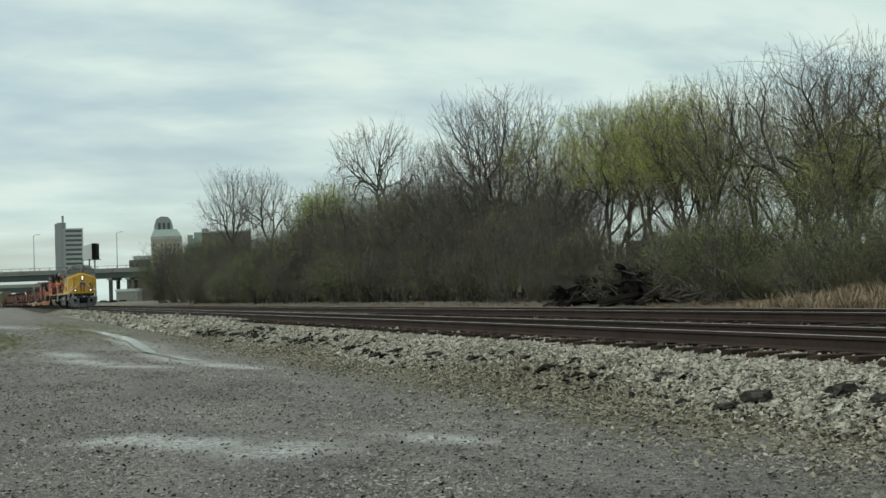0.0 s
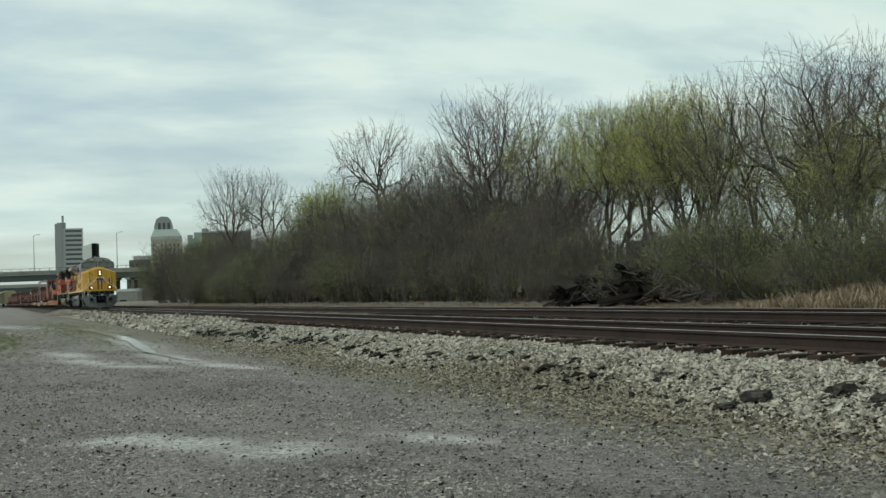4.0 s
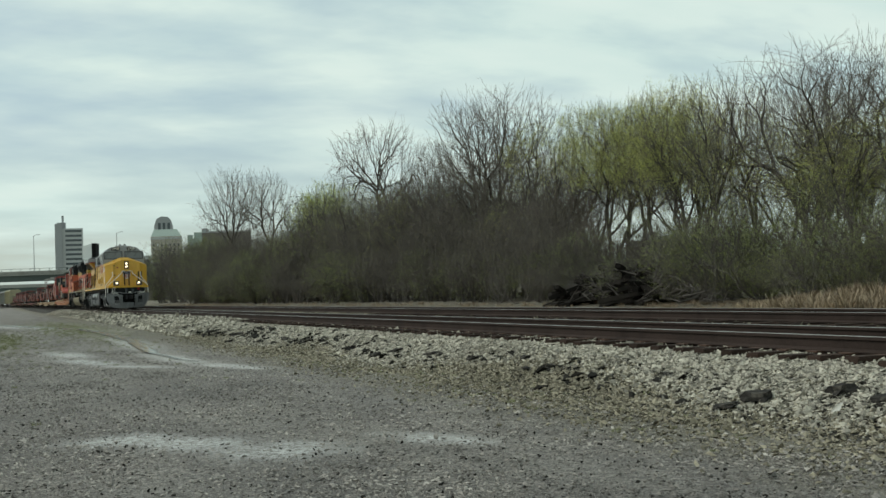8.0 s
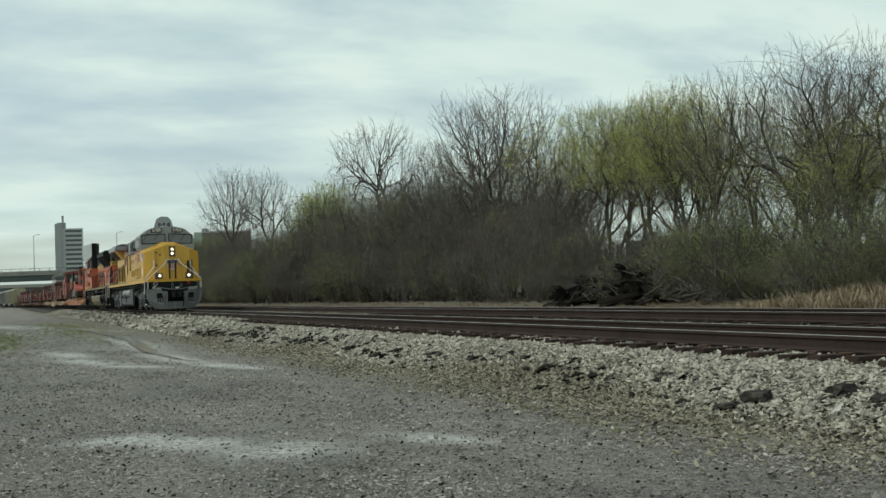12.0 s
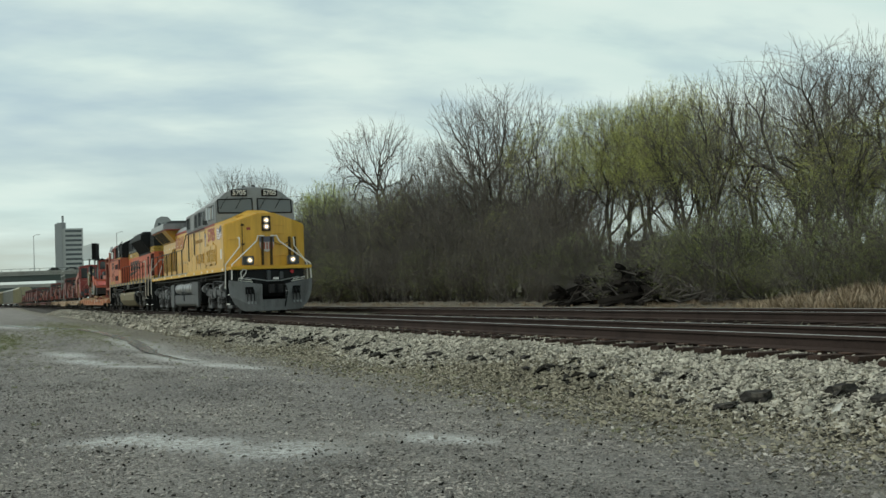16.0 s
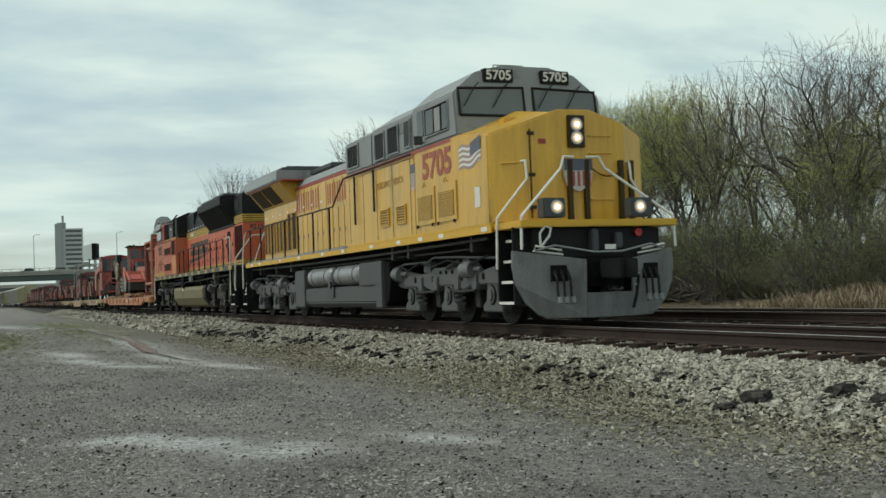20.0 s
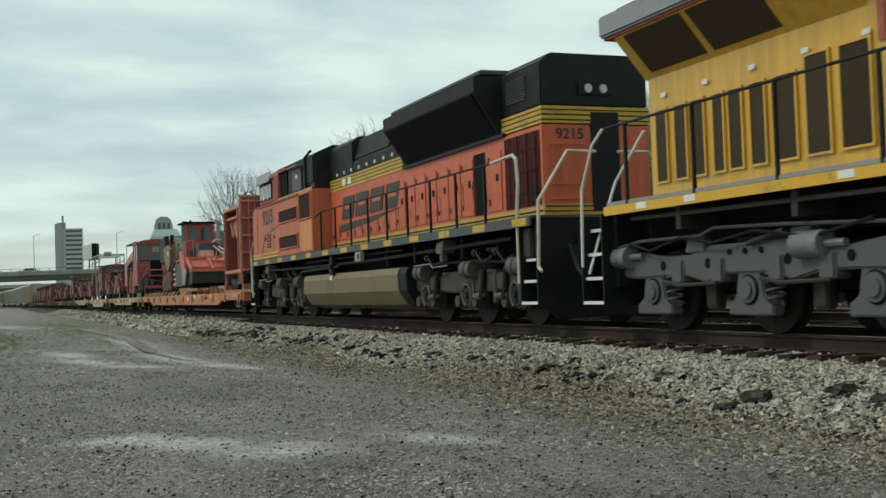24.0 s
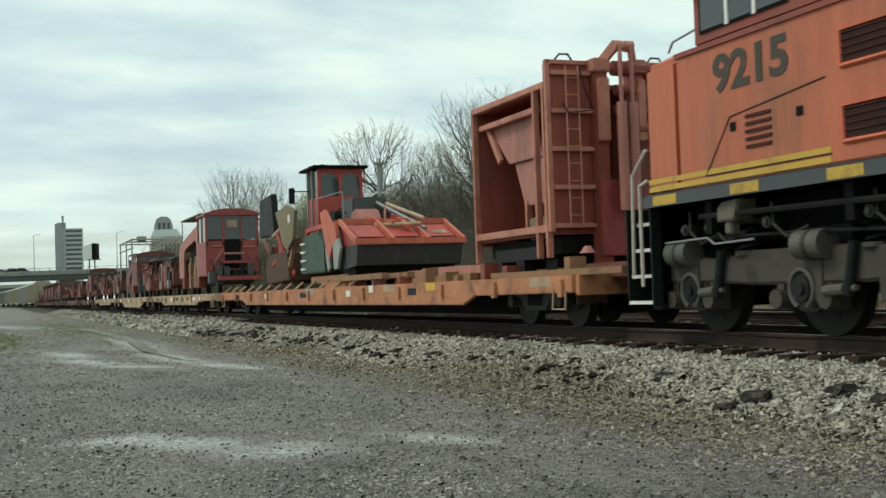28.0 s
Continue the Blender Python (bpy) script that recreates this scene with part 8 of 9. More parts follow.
    for k in range(5):
        x = rnd.uniform(-h + 0.4, xr)
        P("work_unit", Geo().box(x - 0.25, x + 0.25, -1.3, -0.9, 0.3, rnd.uniform(0.9, 1.5)), rnd.choice((M_PINKRED, M_RUST, M_DGREY, M_TIMBER)), "", 0.03)
        P("ram", Geo().cyl((x, -1.25, 0.4), (x + rnd.uniform(-0.4, 0.4), -1.2, 1.7), 0.05, 8), rnd.choice((M_CREAM, M_LGREY, M_MAROON, M_BLACK)))
    P("canopy", Geo().box(-h + 0.2, xr - 0.3, -1.2, 1.2, tall + 0.02, tall + 0.08).tube([(-h + 0.4, -1.15, 1.4), (-h + 0.4, -1.15, tall)], 0.03).tube([(-h + 0.4, 1.15, 1.4), (-h + 0.4, 1.15, tall)], 0.03) if seed % 2 else Geo().tube([(xr - 0.6, -1.2, 2.6), (xr - 0.6, -1.2, tall + 0.1), (xr - 0.1, -1.2, tall + 0.1)], 0.03), M_DGREY, "thin canopy")
    for k in range(7):
        y = -1.2 + k * 0.4
        P("front_tool", Geo().box(xf + 0.02, xf + rnd.uniform(0.15, 0.5), y - 0.14, y + 0.16, rnd.uniform(0.35, 0.6), rnd.uniform(0.8, 1.25)), rnd.choice((M_BLACK, M_MAROON, M_RUST, M_DGREY)), "", 0.02)
        P("front_hose", Geo().tube([(xf + 0.05, y, 1.5), (xf + 0.25, y + 0.1, 1.2), (xf + 0.2, y + 0.15, 0.7)], 0.02), M_BLACK)
    P("diagonal_brace", Geo().plank((xf + 0.06, -1.2, 1.05), (xf + 0.06, -0.5, 1.85), 0.05, 0.08), HOOD)
    # no real opening: a near-black slab stands for the shade inside
    P("front_door", Geo().box(xf, xf + 0.03, -0.42, 0.42, 0.9, 2.2), M_DARK, "open doorway, its shade a near-black panel")
    P("door_bar", Geo().box(xf + 0.02, xf + 0.08, -0.5, 0.6, 1.62, 1.70).box(xf + 0.02, xf + 0.06, -1.1, -0.5, 1.95, 2.0).box(xf + 0.02, xf + 0.06, 0.5, 1.2, 1.9, 1.95), M_FADEDPINK)
    P("front_frame", Geo().plank((xf, -0.9, 0.7), (h + 0.5, -0.9, 0.6), 0.1, 0.14).plank((xf, 0.9, 0.7), (h + 0.5, 0.9, 0.6), 0.1, 0.14).plank((h + 0.4, -1.1, 0.62), (h + 0.4, 1.1, 0.62), 0.12, 0.16), R)
    for ob in G.children_recursive:
        ob.data.transform(Matrix.Diagonal((1, 0.8, 1, 1)))
    return G


def tie_crane(name, label, seed):
    """A low open machine: frame, seat canopy, boom and winch drums."""
    rnd = random.Random(seed)
    G = thing(name, label, "rail machine", "machines on flatcars")
    P = lambda n, g, m, lab="", b=0.0: part(n, g, m, G, lab, b)
    R = (M_MAROON, M_PINKRED, M_RUST)[seed % 3]
    ch = rnd.uniform(1.75, 2.25)
    P("chassis", Geo().box(-2.4, 2.4, -0.75, 0.75, 0.4, 0.7), R, "", 0.02)
    for x in (-1.5, 1.5):
        for s in (-1, 1):
            P("wheel", Geo().cyl((x, s * 0.68, 0.36), (x, s * 0.82, 0.36), 0.34, 16), M_WHEEL)
    P("engine_cover", Geo().box(-2.1, -0.4, -0.8, 0.8, 0.7, 1.55 + rnd.uniform(0, 0.3)), R, "", 0.05)
    for x, y in ((0.0, -0.8), (0.0, 0.8), (1.4, -0.8), (1.4, 0.8)):
        P("canopy_post", Geo().tube([(x, y, 0.7), (x, y, ch)], 0.035), R)
    P("canopy", Geo().box(-0.2, 1.6, -0.95, 0.95, ch, ch + 0.07), rnd.choice((M_DGREY, M_MAROON)), "flat canopy", 0.02)
    P("seat", Geo().box(0.3, 0.8, -0.3, 0.3, 0.9, 1.0).box(0.3, 0.4, -0.3, 0.3, 1.0, 1.6), M_BLACK, "", 0.03)
    P("dash", Geo().box(1.2, 1.45, -0.7, 0.7, 0.7, 1.4), R, "", 0.02)
    P("boom", Geo().plank((-0.4, 0.2, 1.5), (2.8, -0.5, 2.0 + rnd.uniform(-0.4, 0.5)), 0.14, 0.18), R)
    P("drum", Geo().cyl((1.9, -0.7, 0.95), (1.9, 0.7, 0.95), 0.28, 14), rnd.choice((M_CREAM, M_TIMBER, M_DGREY)))
    for k in range(12):
        x, q = rnd.uniform(-2.4, 2.4), rnd.uniform(0.12, 0.35)
        P("machine_unit", Geo().box(x - q, x + q, rnd.uniform(-1.15, -0.8), rnd.uniform(-0.6, 0.6), rnd.uniform(0.35, 0.7), rnd.uniform(0.9, 1.7)), rnd.choice((R, M_MAROON, M_RUST, M_BLACK, M_BLACK, M_DGREY, M_FADEDPINK)), "", 0.03)
        P("bent_pipe", Geo().tube([(x, -1.0, 0.6), (x + 0.1, -1.05, rnd.uniform(1.1, 1.8)), (x + rnd.uniform(0.2, 0.7), -0.9, rnd.uniform(1.0, 1.9))], 0.03), rnd.choice((M_BLACK, M_MAROON, M_PINKEDGE, M_LGREY)))
    for k in range(4):
        x = rnd.uniform(-2.2, 2.3)
        P("ram", Geo().cyl((x, -1.0, 0.45), (x + rnd.uniform(-0.4, 0.4), -1.0, 1.4), 0.05, 8), rnd.choice((M_CREAM, M_LGREY, M_MAROON, M_BLACK, M_BLACK)))
        P("tool_box", Geo().box(x - 0.2, x + 0.25, -1.2, -0.85, 0.4, 0.8), rnd.choice((M_PINKRED, M_RUST, M_LGREY)), "", 0.02)
    return G


def again(ob, u, y=0.0, turn=0.0, z=0.79):
    c = copy_thing(ob, pose(0, 0, 0))
    MOVERS.append((c, u, z, y, turn))
    return c


def enclosed_car(u0, u1, paint, label, tall):
    C = thing("enclosed_freight_car", label, "freight car", "train")
    uc, h = (u0 + u1) / 2, (u1 - u0) / 2 - 0.5
    part("body", Geo().prism([(-1.5, 1.0), (-1.5, tall - 0.45), (-1.1, tall), (1.1, tall), (1.5, tall - 0.45), (1.5, 1.0)], "x", -h, h), paint, C, "", 0.03)
    part("sill", Geo().box(-h, h, -1.52, 1.52, 0.75, 1.0), M_RUST, C)
    n = int(2 * h / 1.1)
    for k in range(n + 1):
        x = -h + k * 2 * h / n
        part("rib", Geo().box(x - 0.05, x + 0.05, -1.56, -1.5, 0.9, tall - 0.45), paint, C)
    part("end_ladder", Geo().tube([(h + 0.04, -1.2, 1.0), (h + 0.04, -1.2, tall - 0.6)], 0.02).tube([(h + 0.04, -0.8, 1.0), (h + 0.04, -0.8, tall - 0.6)], 0.02), M_DGREY, C)
    for x in (-h + 2.2, h - 2.2):
        bogie(C, x, False)
    MOVERS.append((C, uc, 0.0))


def pipe_gantry():
    G = thing("pipe_gantry", "pale steel pipe gantry standing on a flatcar", "gantry", "machines on flatcars")
    for x in (-3.4, 0.2, 3.4):
        for y in (-1.0, 1.0):
            part("post", Geo().cyl((x, y, 0), (x, y, 3.7), 0.045, 8), M_CARGREY, G)
    for z in (3.7, 3.15):
        for y in (-1.0, 1.0):
            part("rail", Geo().cyl((-3.8, y, z), (3.6, y, z), 0.05, 8), M_CARGREY, G)
    for x in (-3.4, 0.2, 3.4):
        part("cross_bar", Geo().cyl((x, -1.0, 3.7), (x, 1.0, 3.7), 0.05, 8), M_CARGREY, G)
    part("lamp_box", Geo().box(-0.2, 0.4, -0.3, 0.3, 3.75, 4.05), M_CARGREY, G, "", 0.03)
    return load(G, -125.0)


def build_consist():
    flatcar(-89.6, -61.6, M_FLAT, "long faded orange flatcar carrying track machines", 0, True, 5, 26, 3)
    flatcar(-109.0, -90.2, M_CREAM, "cream-sided flatcar with dark stencilling", 0, True, 9, 0, 4)
    flatcar(-126.4, -109.6, M_CREAM, "cream fish-bellied flatcar with scuffed sides", 0.34, False, 3, 0, 5)
    flatcar(-144.6, -127.0, M_CREAM, "short faded cream flatcar", 0, False, 4, 0, 6)
    spreader_frame()
    regulator()
    pipe_gantry()
    tm = load(tamper("track_tamper", "red track tamper with full-width cab and sloping tail", 1, 8.6, 2.0, 3.42), -97.75)
    t2 = load(tamper("track_tamper", "dull red track tamper with dark windows", 3, 7.4, 2.2, 2.7), -121.0)
    c1 = load(tie_crane("tie_crane", "small red open track machine with canopy", 7), -148.0)
    c2 = load(tie_crane("tie_crane", "small red open track machine with canopy", 8), -106.0)
    c3 = load(tie_crane("tie_crane", "small red open track machine with canopy", 9), -113.5)
    again(c2, -130.0), again(c1, -136.0), again(c3, -141.5)
    rnd = random.Random(77)
    u = -145.2
    k = 0
    while u > -265:
        flatcar(u - 17.6, u, (M_RUST, M_MAROON, M_RUST)[k % 3], "faded flatcar loaded with small track machines", 0.2 if k % 2 else 0, False, 3, 0, 20 + k)
        x = u - 3.2
        while x > u - 16:
            q = rnd.random()
            if q < 0.3:
                again(t2, x - 1.5)
                x -= 8.2
            else:
                again((c1, c2, c3)[rnd.randrange(3)], x, 0, 180 if rnd.random() < 0.4 else 0)
                x -= 5.4
        u -= 18.2
        k += 1
    for i in range(8):
        tan = i in (0, 3)
        enclosed_car(u - 27.2, u, M_CARTAN if tan else M_CARGREY, "dusty tan enclosed freight car" if tan else "pale grey ribbed enclosed freight car", 4.8)
        u -= 27.8


build_consist()


# ---- the far view: bridge, towers, signs ----
FORTH = Vector((-math.cos(YAW), math.sin(YAW), 0))
ACROSS = Vector((math.sin(YAW), math.cos(YAW), 0))
FACE = math.degrees(math.atan2(ACROSS.y, ACROSS.x))


def spot(depth, side, z=0.0):
    p = EYE + FORTH * depth + ACROSS * side
    return Vector((p.x, p.y, z))


def facing(depth, side, turn=0.0, z=0.0):
    """A frame whose x runs to the right as one looks out, and whose -y side faces the lot."""
    p = spot(depth, side, z)
    return pose(p.x, p.y, p.z, 0, 0, FACE + turn)


M_TOWER = mat("pale_concrete", (0.42, 0.43, 0.42), 0.8, vary=0.08, scale=0.05, grain=0.6, bump=0)
# darker copy of the pale concrete: paints the office tower's shaded side, also grey parts
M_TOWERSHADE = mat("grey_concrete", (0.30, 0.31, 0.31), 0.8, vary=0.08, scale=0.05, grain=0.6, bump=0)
M_BEIGE = mat("beige_stone", (0.37, 0.34, 0.29), 0.8, vary=0.08, scale=0.05, grain=0.6, bump=0)
M_COPPER = mat("verdigris_roof", (0.30, 0.36, 0.32), 0.7, vary=0.1, scale=0.05, grain=0.6, bump=0)
M_BRICK = mat("dark_brick", (0.14, 0.12, 0.11), 0.85, vary=0.15, scale=0.1, grain=1.0, bump=0)
M_BANDGLASS = glassy("band_window", (0.05, 0.065, 0.07), 0.2)
M_BRIDGEGREEN = mat("green_girder_paint", (0.07, 0.09, 0.08), 0.7, vary=0.2, scale=0.1, grain=2)
M_SIGNWHITE = mat("billboard_face", (0.62, 0.64, 0.62), 0.6, vary=0.05, bump=0)
M_GALV = mat("galvanised_pole", (0.36, 0.37, 0.36), 0.5, 0.3, vary=0.1, bump=0)
BRIDGE_TRAFFIC = []


def banded_tower():
    T = thing("office_tower", "pale concrete office tower with dark window bands", "tower", "city skyline", at=facing(1200, -393, 18))
    part("side_block", Geo().box(-14, -6.5, -8, 14, 0, 83), M_TOWERSHADE, T)
    part("main_block", Geo().box(-6.5, 14, -6, 14, 0, 78), M_TOWER, T)
    part("core", Geo().box(-12, -3, -2, 10, 78, 84.5), M_TOWERSHADE, T)
    part("mast", Geo().cyl((-6, 2, 84), (-6, 2, 92), 1.1, 8), M_TOWERSHADE, T)
    for k in range(10):
        part("window_band", Geo().box(-3.6, 12.6, -6.3, -5.9, 30 + k * 4.9, 32.3 + k * 4.9), M_BANDGLASS, T)


def stone_tower():
    T = thing("stone_tower", "beige stone office tower with a green roof", "tower", "city skyline", at=facing(1000, -242, 12))
    part("body", Geo().box(-13, 13, -8, 12, 0, 55), M_BEIGE, T)
    part("roof", Geo().add([(-13, -8, 55), (13, -8, 55), (13, 12, 55), (-13, 12, 55), (-10.5, -2, 61.5), (9.0, -2, 61.5), (9.0, 9, 61.5), (-10.5, 9, 61.5)], [(0, 1, 5, 4), (1, 2, 6, 5), (2, 3, 7, 6), (3, 0, 4, 7), (4, 5, 6, 7)]), M_COPPER, T, "green metal roof")
    part("cornice", Geo().box(-13.4, 13.4, -8.4, 12, 52.5, 54.2), M_TOWER, T)
    for k in range(9):
        for j in range(7):
            part("window", Geo().box(-11.4 + j * 3.5, -10.2 + j * 3.5, -8.15, -7.9, 13 + k * 4.2, 15.0 + k * 4.2), M_BANDGLASS if j != 1 else M_SIGNWHITE, T)
    R = thing("round_tower", "grey tower with a curved top", "tower", "city skyline", at=facing(1060, -259, 14))
    part("shaft", Geo().prism([(-8.5, 0), (-8.5, 68), (-6.5, 74.5), (-2, 77), (4, 76.5), (7, 73), (8.5, 67), (8.5, 0)], "y", -6, 8), M_TOWERSHADE, R)
    for k in range(3):
        part("window_band", Geo().box(-5 + k * 4.2, -2.6 + k * 4.2, -6.3, -5.9, 50, 71), M_BANDGLASS, R)


def brick_blocks():
    B = thing("brick_building", "dark brick industrial building with small windows", "building", "city skyline", at=facing(600, -118, 10))
    part("wall", Geo().box(-17, 17, -8, 10, 0, 27), M_BRICK, B)
    part("upper_wall", Geo().box(-8, 17, -7, 10, 27, 34.5), M_BRICK, B)
    part("parapet", Geo().box(-17.2, 17.2, -8.2, -7.6, 26.6, 27.4).box(-8.2, 17.2, -7.2, -6.6, 34.2, 35), M_TOWERSHADE, B)
    for k in range(6):
        for j in range(9):
            part("window", Geo().box(-15.5 + j * 3.6, -14 + j * 3.6, -8.12, -7.95, 3.5 + k * 3.9, 5.2 + k * 3.9), M_BANDGLASS if (j * 7 + k * 3) % 5 else M_SIGNWHITE, B)
    part("white_storey", Geo().box(-16.5, -8, -8.3, -8.0, 15.2, 17.6), M_TOWER, B)
    G = thing("stepped_building", "pale green stepped building beyond the bridge", "building", "city skyline", at=facing(900, -192, 12))
    part("wall", Geo().box(-9, 4, -6, 8, 0, 47).box(-4, 8, -5, 8, 0, 52).box(-9, -5, -6, 4, 47, 50), M_COPPER, G)
    part("roof_box", Geo().box(2, 7, -3, 5, 52, 55), M_TOWERSHADE, G)
    for k in range(5):
        part("window", Geo().box(-7 + k * 2.6, -5.8 + k * 2.6, -6.15, -5.9, 38, 40.5), M_BANDGLASS, G)
    D = thing("low_block", "dark low block with pale roof screen", "building", "city skyline", at=facing(700, -186, 15))
    part("wall", Geo().box(-6.5, 6.5, -5, 6, 0, 25), M_BRICK, D)
    part("roof_screen", Geo().box(-4, 6.5, -4, 6, 25, 27.5), M_TOWER, D)
    for k in range(4):
        part("window", Geo().box(-5.5 + k * 3, -3.6 + k * 3, -5.15, -4.95, 20, 23), M_BANDGLASS, D)
    W = thing("warehouse", "dark flat-roofed building behind the trees", "building", "city skyline", at=facing(300, 55, 0))
    part("wall", Geo().box(-6, 16, -5, 6, 0, 11.4), M_BRICK, W)
    part("roof_unit", Geo().box(-2, 1.2, -3, 2, 11.4, 13.6).box(3, 4.5, -3, 2, 11.4, 12.6), M_TOWERSHADE, W)
    part("bright_sill", Geo().box(1.0, 4.6, -5.2, -5.0, 7.2, 8.0), M_SIGNWHITE, W)
    S = thing("louvred_stack", "white louvred stack behind the trees", "tower", "city skyline", at=facing(290, 65, 0))
    part("core", Geo().box(-1.2, 1.2, -1, 1.2, 0, 13.2), M_BRICK, S)
    for k in range(6):
        part("louvre", Geo().box(-1.3, 1.3, -1.3, -0.9, 8.0 + k * 0.9, 8.5 + k * 0.9), M_SIGNWHITE, S)


def far_bridge():
    m = facing(350, 0, 0)
    B = thing("road_bridge", "concrete road bridge on columns with green girders", "bridge", kind="structure", at=m)
    part("deck", Geo().box(-260, -20, -6, 6, 9.2, 9.9), M_CONC, B)
    part("girder", Geo().box(-260, -20, -5.4, -5.0, 7.6, 9.2), M_BRIDGEGREEN, B, "dark green girder")
    part("girder", Geo().box(-260, -20, 5.0, 5.4, 7.6, 9.2), M_BRIDGEGREEN, B)
    part("parapet", Geo().box(-260, -20, -6.2, -5.9, 9.9, 10.5), M_CONC, B)
    part("parapet", Geo().box(-260, -20, 5.9, 6.2, 9.9, 10.5), M_CONC, B)
    g = Geo()
    for k in range(60):
        x = -200 + k * 2.9
        g.box(x - 0.06, x + 0.06, -6.1, -6.0, 10.5, 11.2)
    g.box(-200, -28, -6.12, -5.98, 11.15, 11.25)
    part("railing", g, M_BRIDGEGREEN, B)
    for x in (-178, -101, -95.5):
        for y in (-4, 4):
            part("column", Geo().cyl((x, y, -0.7), (x, y, 7.6), 0.6, 12), M_BRIDGEGREEN, B)
        part("column_cap", Geo().box(x - 0.7, x + 0.7, -5.5, 5.5, 6.9, 7.6), M_CONC, B)
    part("abutment", Geo().box(-92, -20, -5, 6, -0.7, 7.6), M_BRICK, B, "dark brick abutment with shallow bays")
    for k in range(9):
        x = -88 + k * 6.2
        part("bay", Geo().box(x, x + 3.6, -5.12, -4.9, 0.2, 5.6), M_DARK, B)
    for x, lean in ((-125.5, 1), (-100.0, 1)):
        P = thing("street_lamp", "tall thin street lamp on the bridge", "street lamp", "bridge lamps", at=m @ pose(x, 0, 9.9))
        part("pole", Geo().cyl((0, 0, 0), (0, 0, 11.5), 0.16, 8, 0.09), M_GALV, P)
        part("arm", Geo().tube([(0, 0, 11.4), (0.6, 0, 11.8), (1.4, 0, 11.85)], 0.07).box(1.2, 1.9, -0.15, 0.15, 11.75, 11.9), M_GALV, P)
    L = thing("lower_bridge", "pale concrete bridge beyond the tracks", "bridge", kind="structure", at=facing(560, 0, 0))
    part("deck", Geo().box(-420, -186, -5, 5, 8.6, 10.2), M_CONC, L)
    part("beam", Geo().box(-420, -186, -4.6, 4.6, 6.2, 8.6), M_BRIDGEGREEN, L)
    part("column", Geo().box(-190, -187, -4, 4, -0.7, 6.2), M_CONC, L)
    S = thing("billboard", "two-faced billboard on posts above the bridge", "billboard", at=facing(480, -148, 0))
    for x in (-0.9, 1.4):
        part("post", Geo().cyl((x, 0, 0), (x, 0, 19), 0.3, 8), M_BRIDGEGREEN, S)
    part("front_face", Geo().add([(-3.2, -1.4, 18.6), (0.9, -2.4, 18.6), (0.9, -2.4, 24.8), (-3.2, -1.4, 24.0), (-3.2, -1.0, 18.6), (0.9, -2.0, 18.6), (0.9, -2.0, 24.8), (-3.2, -1.0, 24.0)], [(0, 1, 2, 3), (7, 6, 5, 4), (0, 4, 5, 1), (1, 5, 6, 2), (2, 6, 7, 3), (3, 7, 4, 0)]), M_SIGNWHITE, S, "pale poster face")
    part("side_face", Geo().box(0.95, 2.6, -2.4, 2.5, 18.4, 25.0), M_DARK, S, "dark back")
    part("walkway", Geo().box(-3.4, 4.2, -3.0, 0, 18.0, 18.3), M_BRIDGEGREEN, S)
    V = thing("white_shed", "low white shed beside the far abutment", "shed", at=facing(335, -92.5, 0, -0.4))
    part("wall", Geo().box(-3.2, 3.0, -2, 3, 0, 3.6), M_CONC, V)
    part("roof", Geo().box(-3.4, 3.2, -2.3, 3.3, 3.6, 4.4), M_SIGNWHITE, V, "white flat roof", 0.1)
    for k in range(3):
        C = thing("parked_car", "small dark parked car under the bridge", "car", "parked cars", at=facing(325, -97 + k * 2.8, 10, -0.5))
        part("body", Geo().prism([(-2.1, 0.3), (-2.1, 0.8), (-1.3, 0.9), (-0.8, 1.4), (0.8, 1.4), (1.4, 0.9), (2.1, 0.75), (2.1, 0.3)], "y", -0.85, 0.85), M_DGREY if k % 2 else M_CARGREY, C, "", 0.05)
        part("window_band", Geo().prism([(-1.15, 0.92), (-0.75, 1.3), (0.75, 1.3), (1.2, 0.92)], "y", -0.87, 0.87), M_GLASS, C)
        for x in (-1.3, 1.3):
            part("wheel", Geo().cyl((x, -0.9, 0.3), (x, 0.9, 0.3), 0.31, 14), M_BLACK, C)
    for k, (x0, v, ln) in enumerate(((-215, 2.6, 4.4), (-190, 2.2, 4.6), (-60, -3.4, 4.4), (-70, -2.4, 7.0), (-260, 4.6, 4.6), (-40, -5.0, 4.4))):
        C = thing("bridge_car", "small dark car driving on the bridge", "car", "bridge traffic")
        h = ln / 2
        part("body", Geo().prism([(-h, 0.3), (-h, 0.95), (-h * 0.6, 1.05), (-h * 0.4, 1.7), (h * 0.35, 1.7), (h * 0.65, 1.0), (h, 0.85), (h, 0.3)], "y", -0.9, 0.9), M_BLACK if k % 3 else M_CARGREY, C, "", 0.06)
        part("window_band", Geo().prism([(-h * 0.52, 1.08), (-h * 0.36, 1.58), (h * 0.32, 1.58), (h * 0.55, 1.06)], "y", -0.92, 0.92), M_GLASS, C)
        for x in (-h * 0.6, h * 0.6):
            part("wheel", Geo().cyl((x, -0.92, 0.32), (x, 0.92, 0.32), 0.33, 14), M_BLACK, C)
        y = -3.0 if v > 0 else 2.5
        BRIDGE_TRAFFIC.append((C, m @ pose(x0, y, 9.9), m @ pose(x0 + v * SECONDS, y, 9.9)))


banded_tower()
stone_tower()
brick_blocks()
far_bridge()

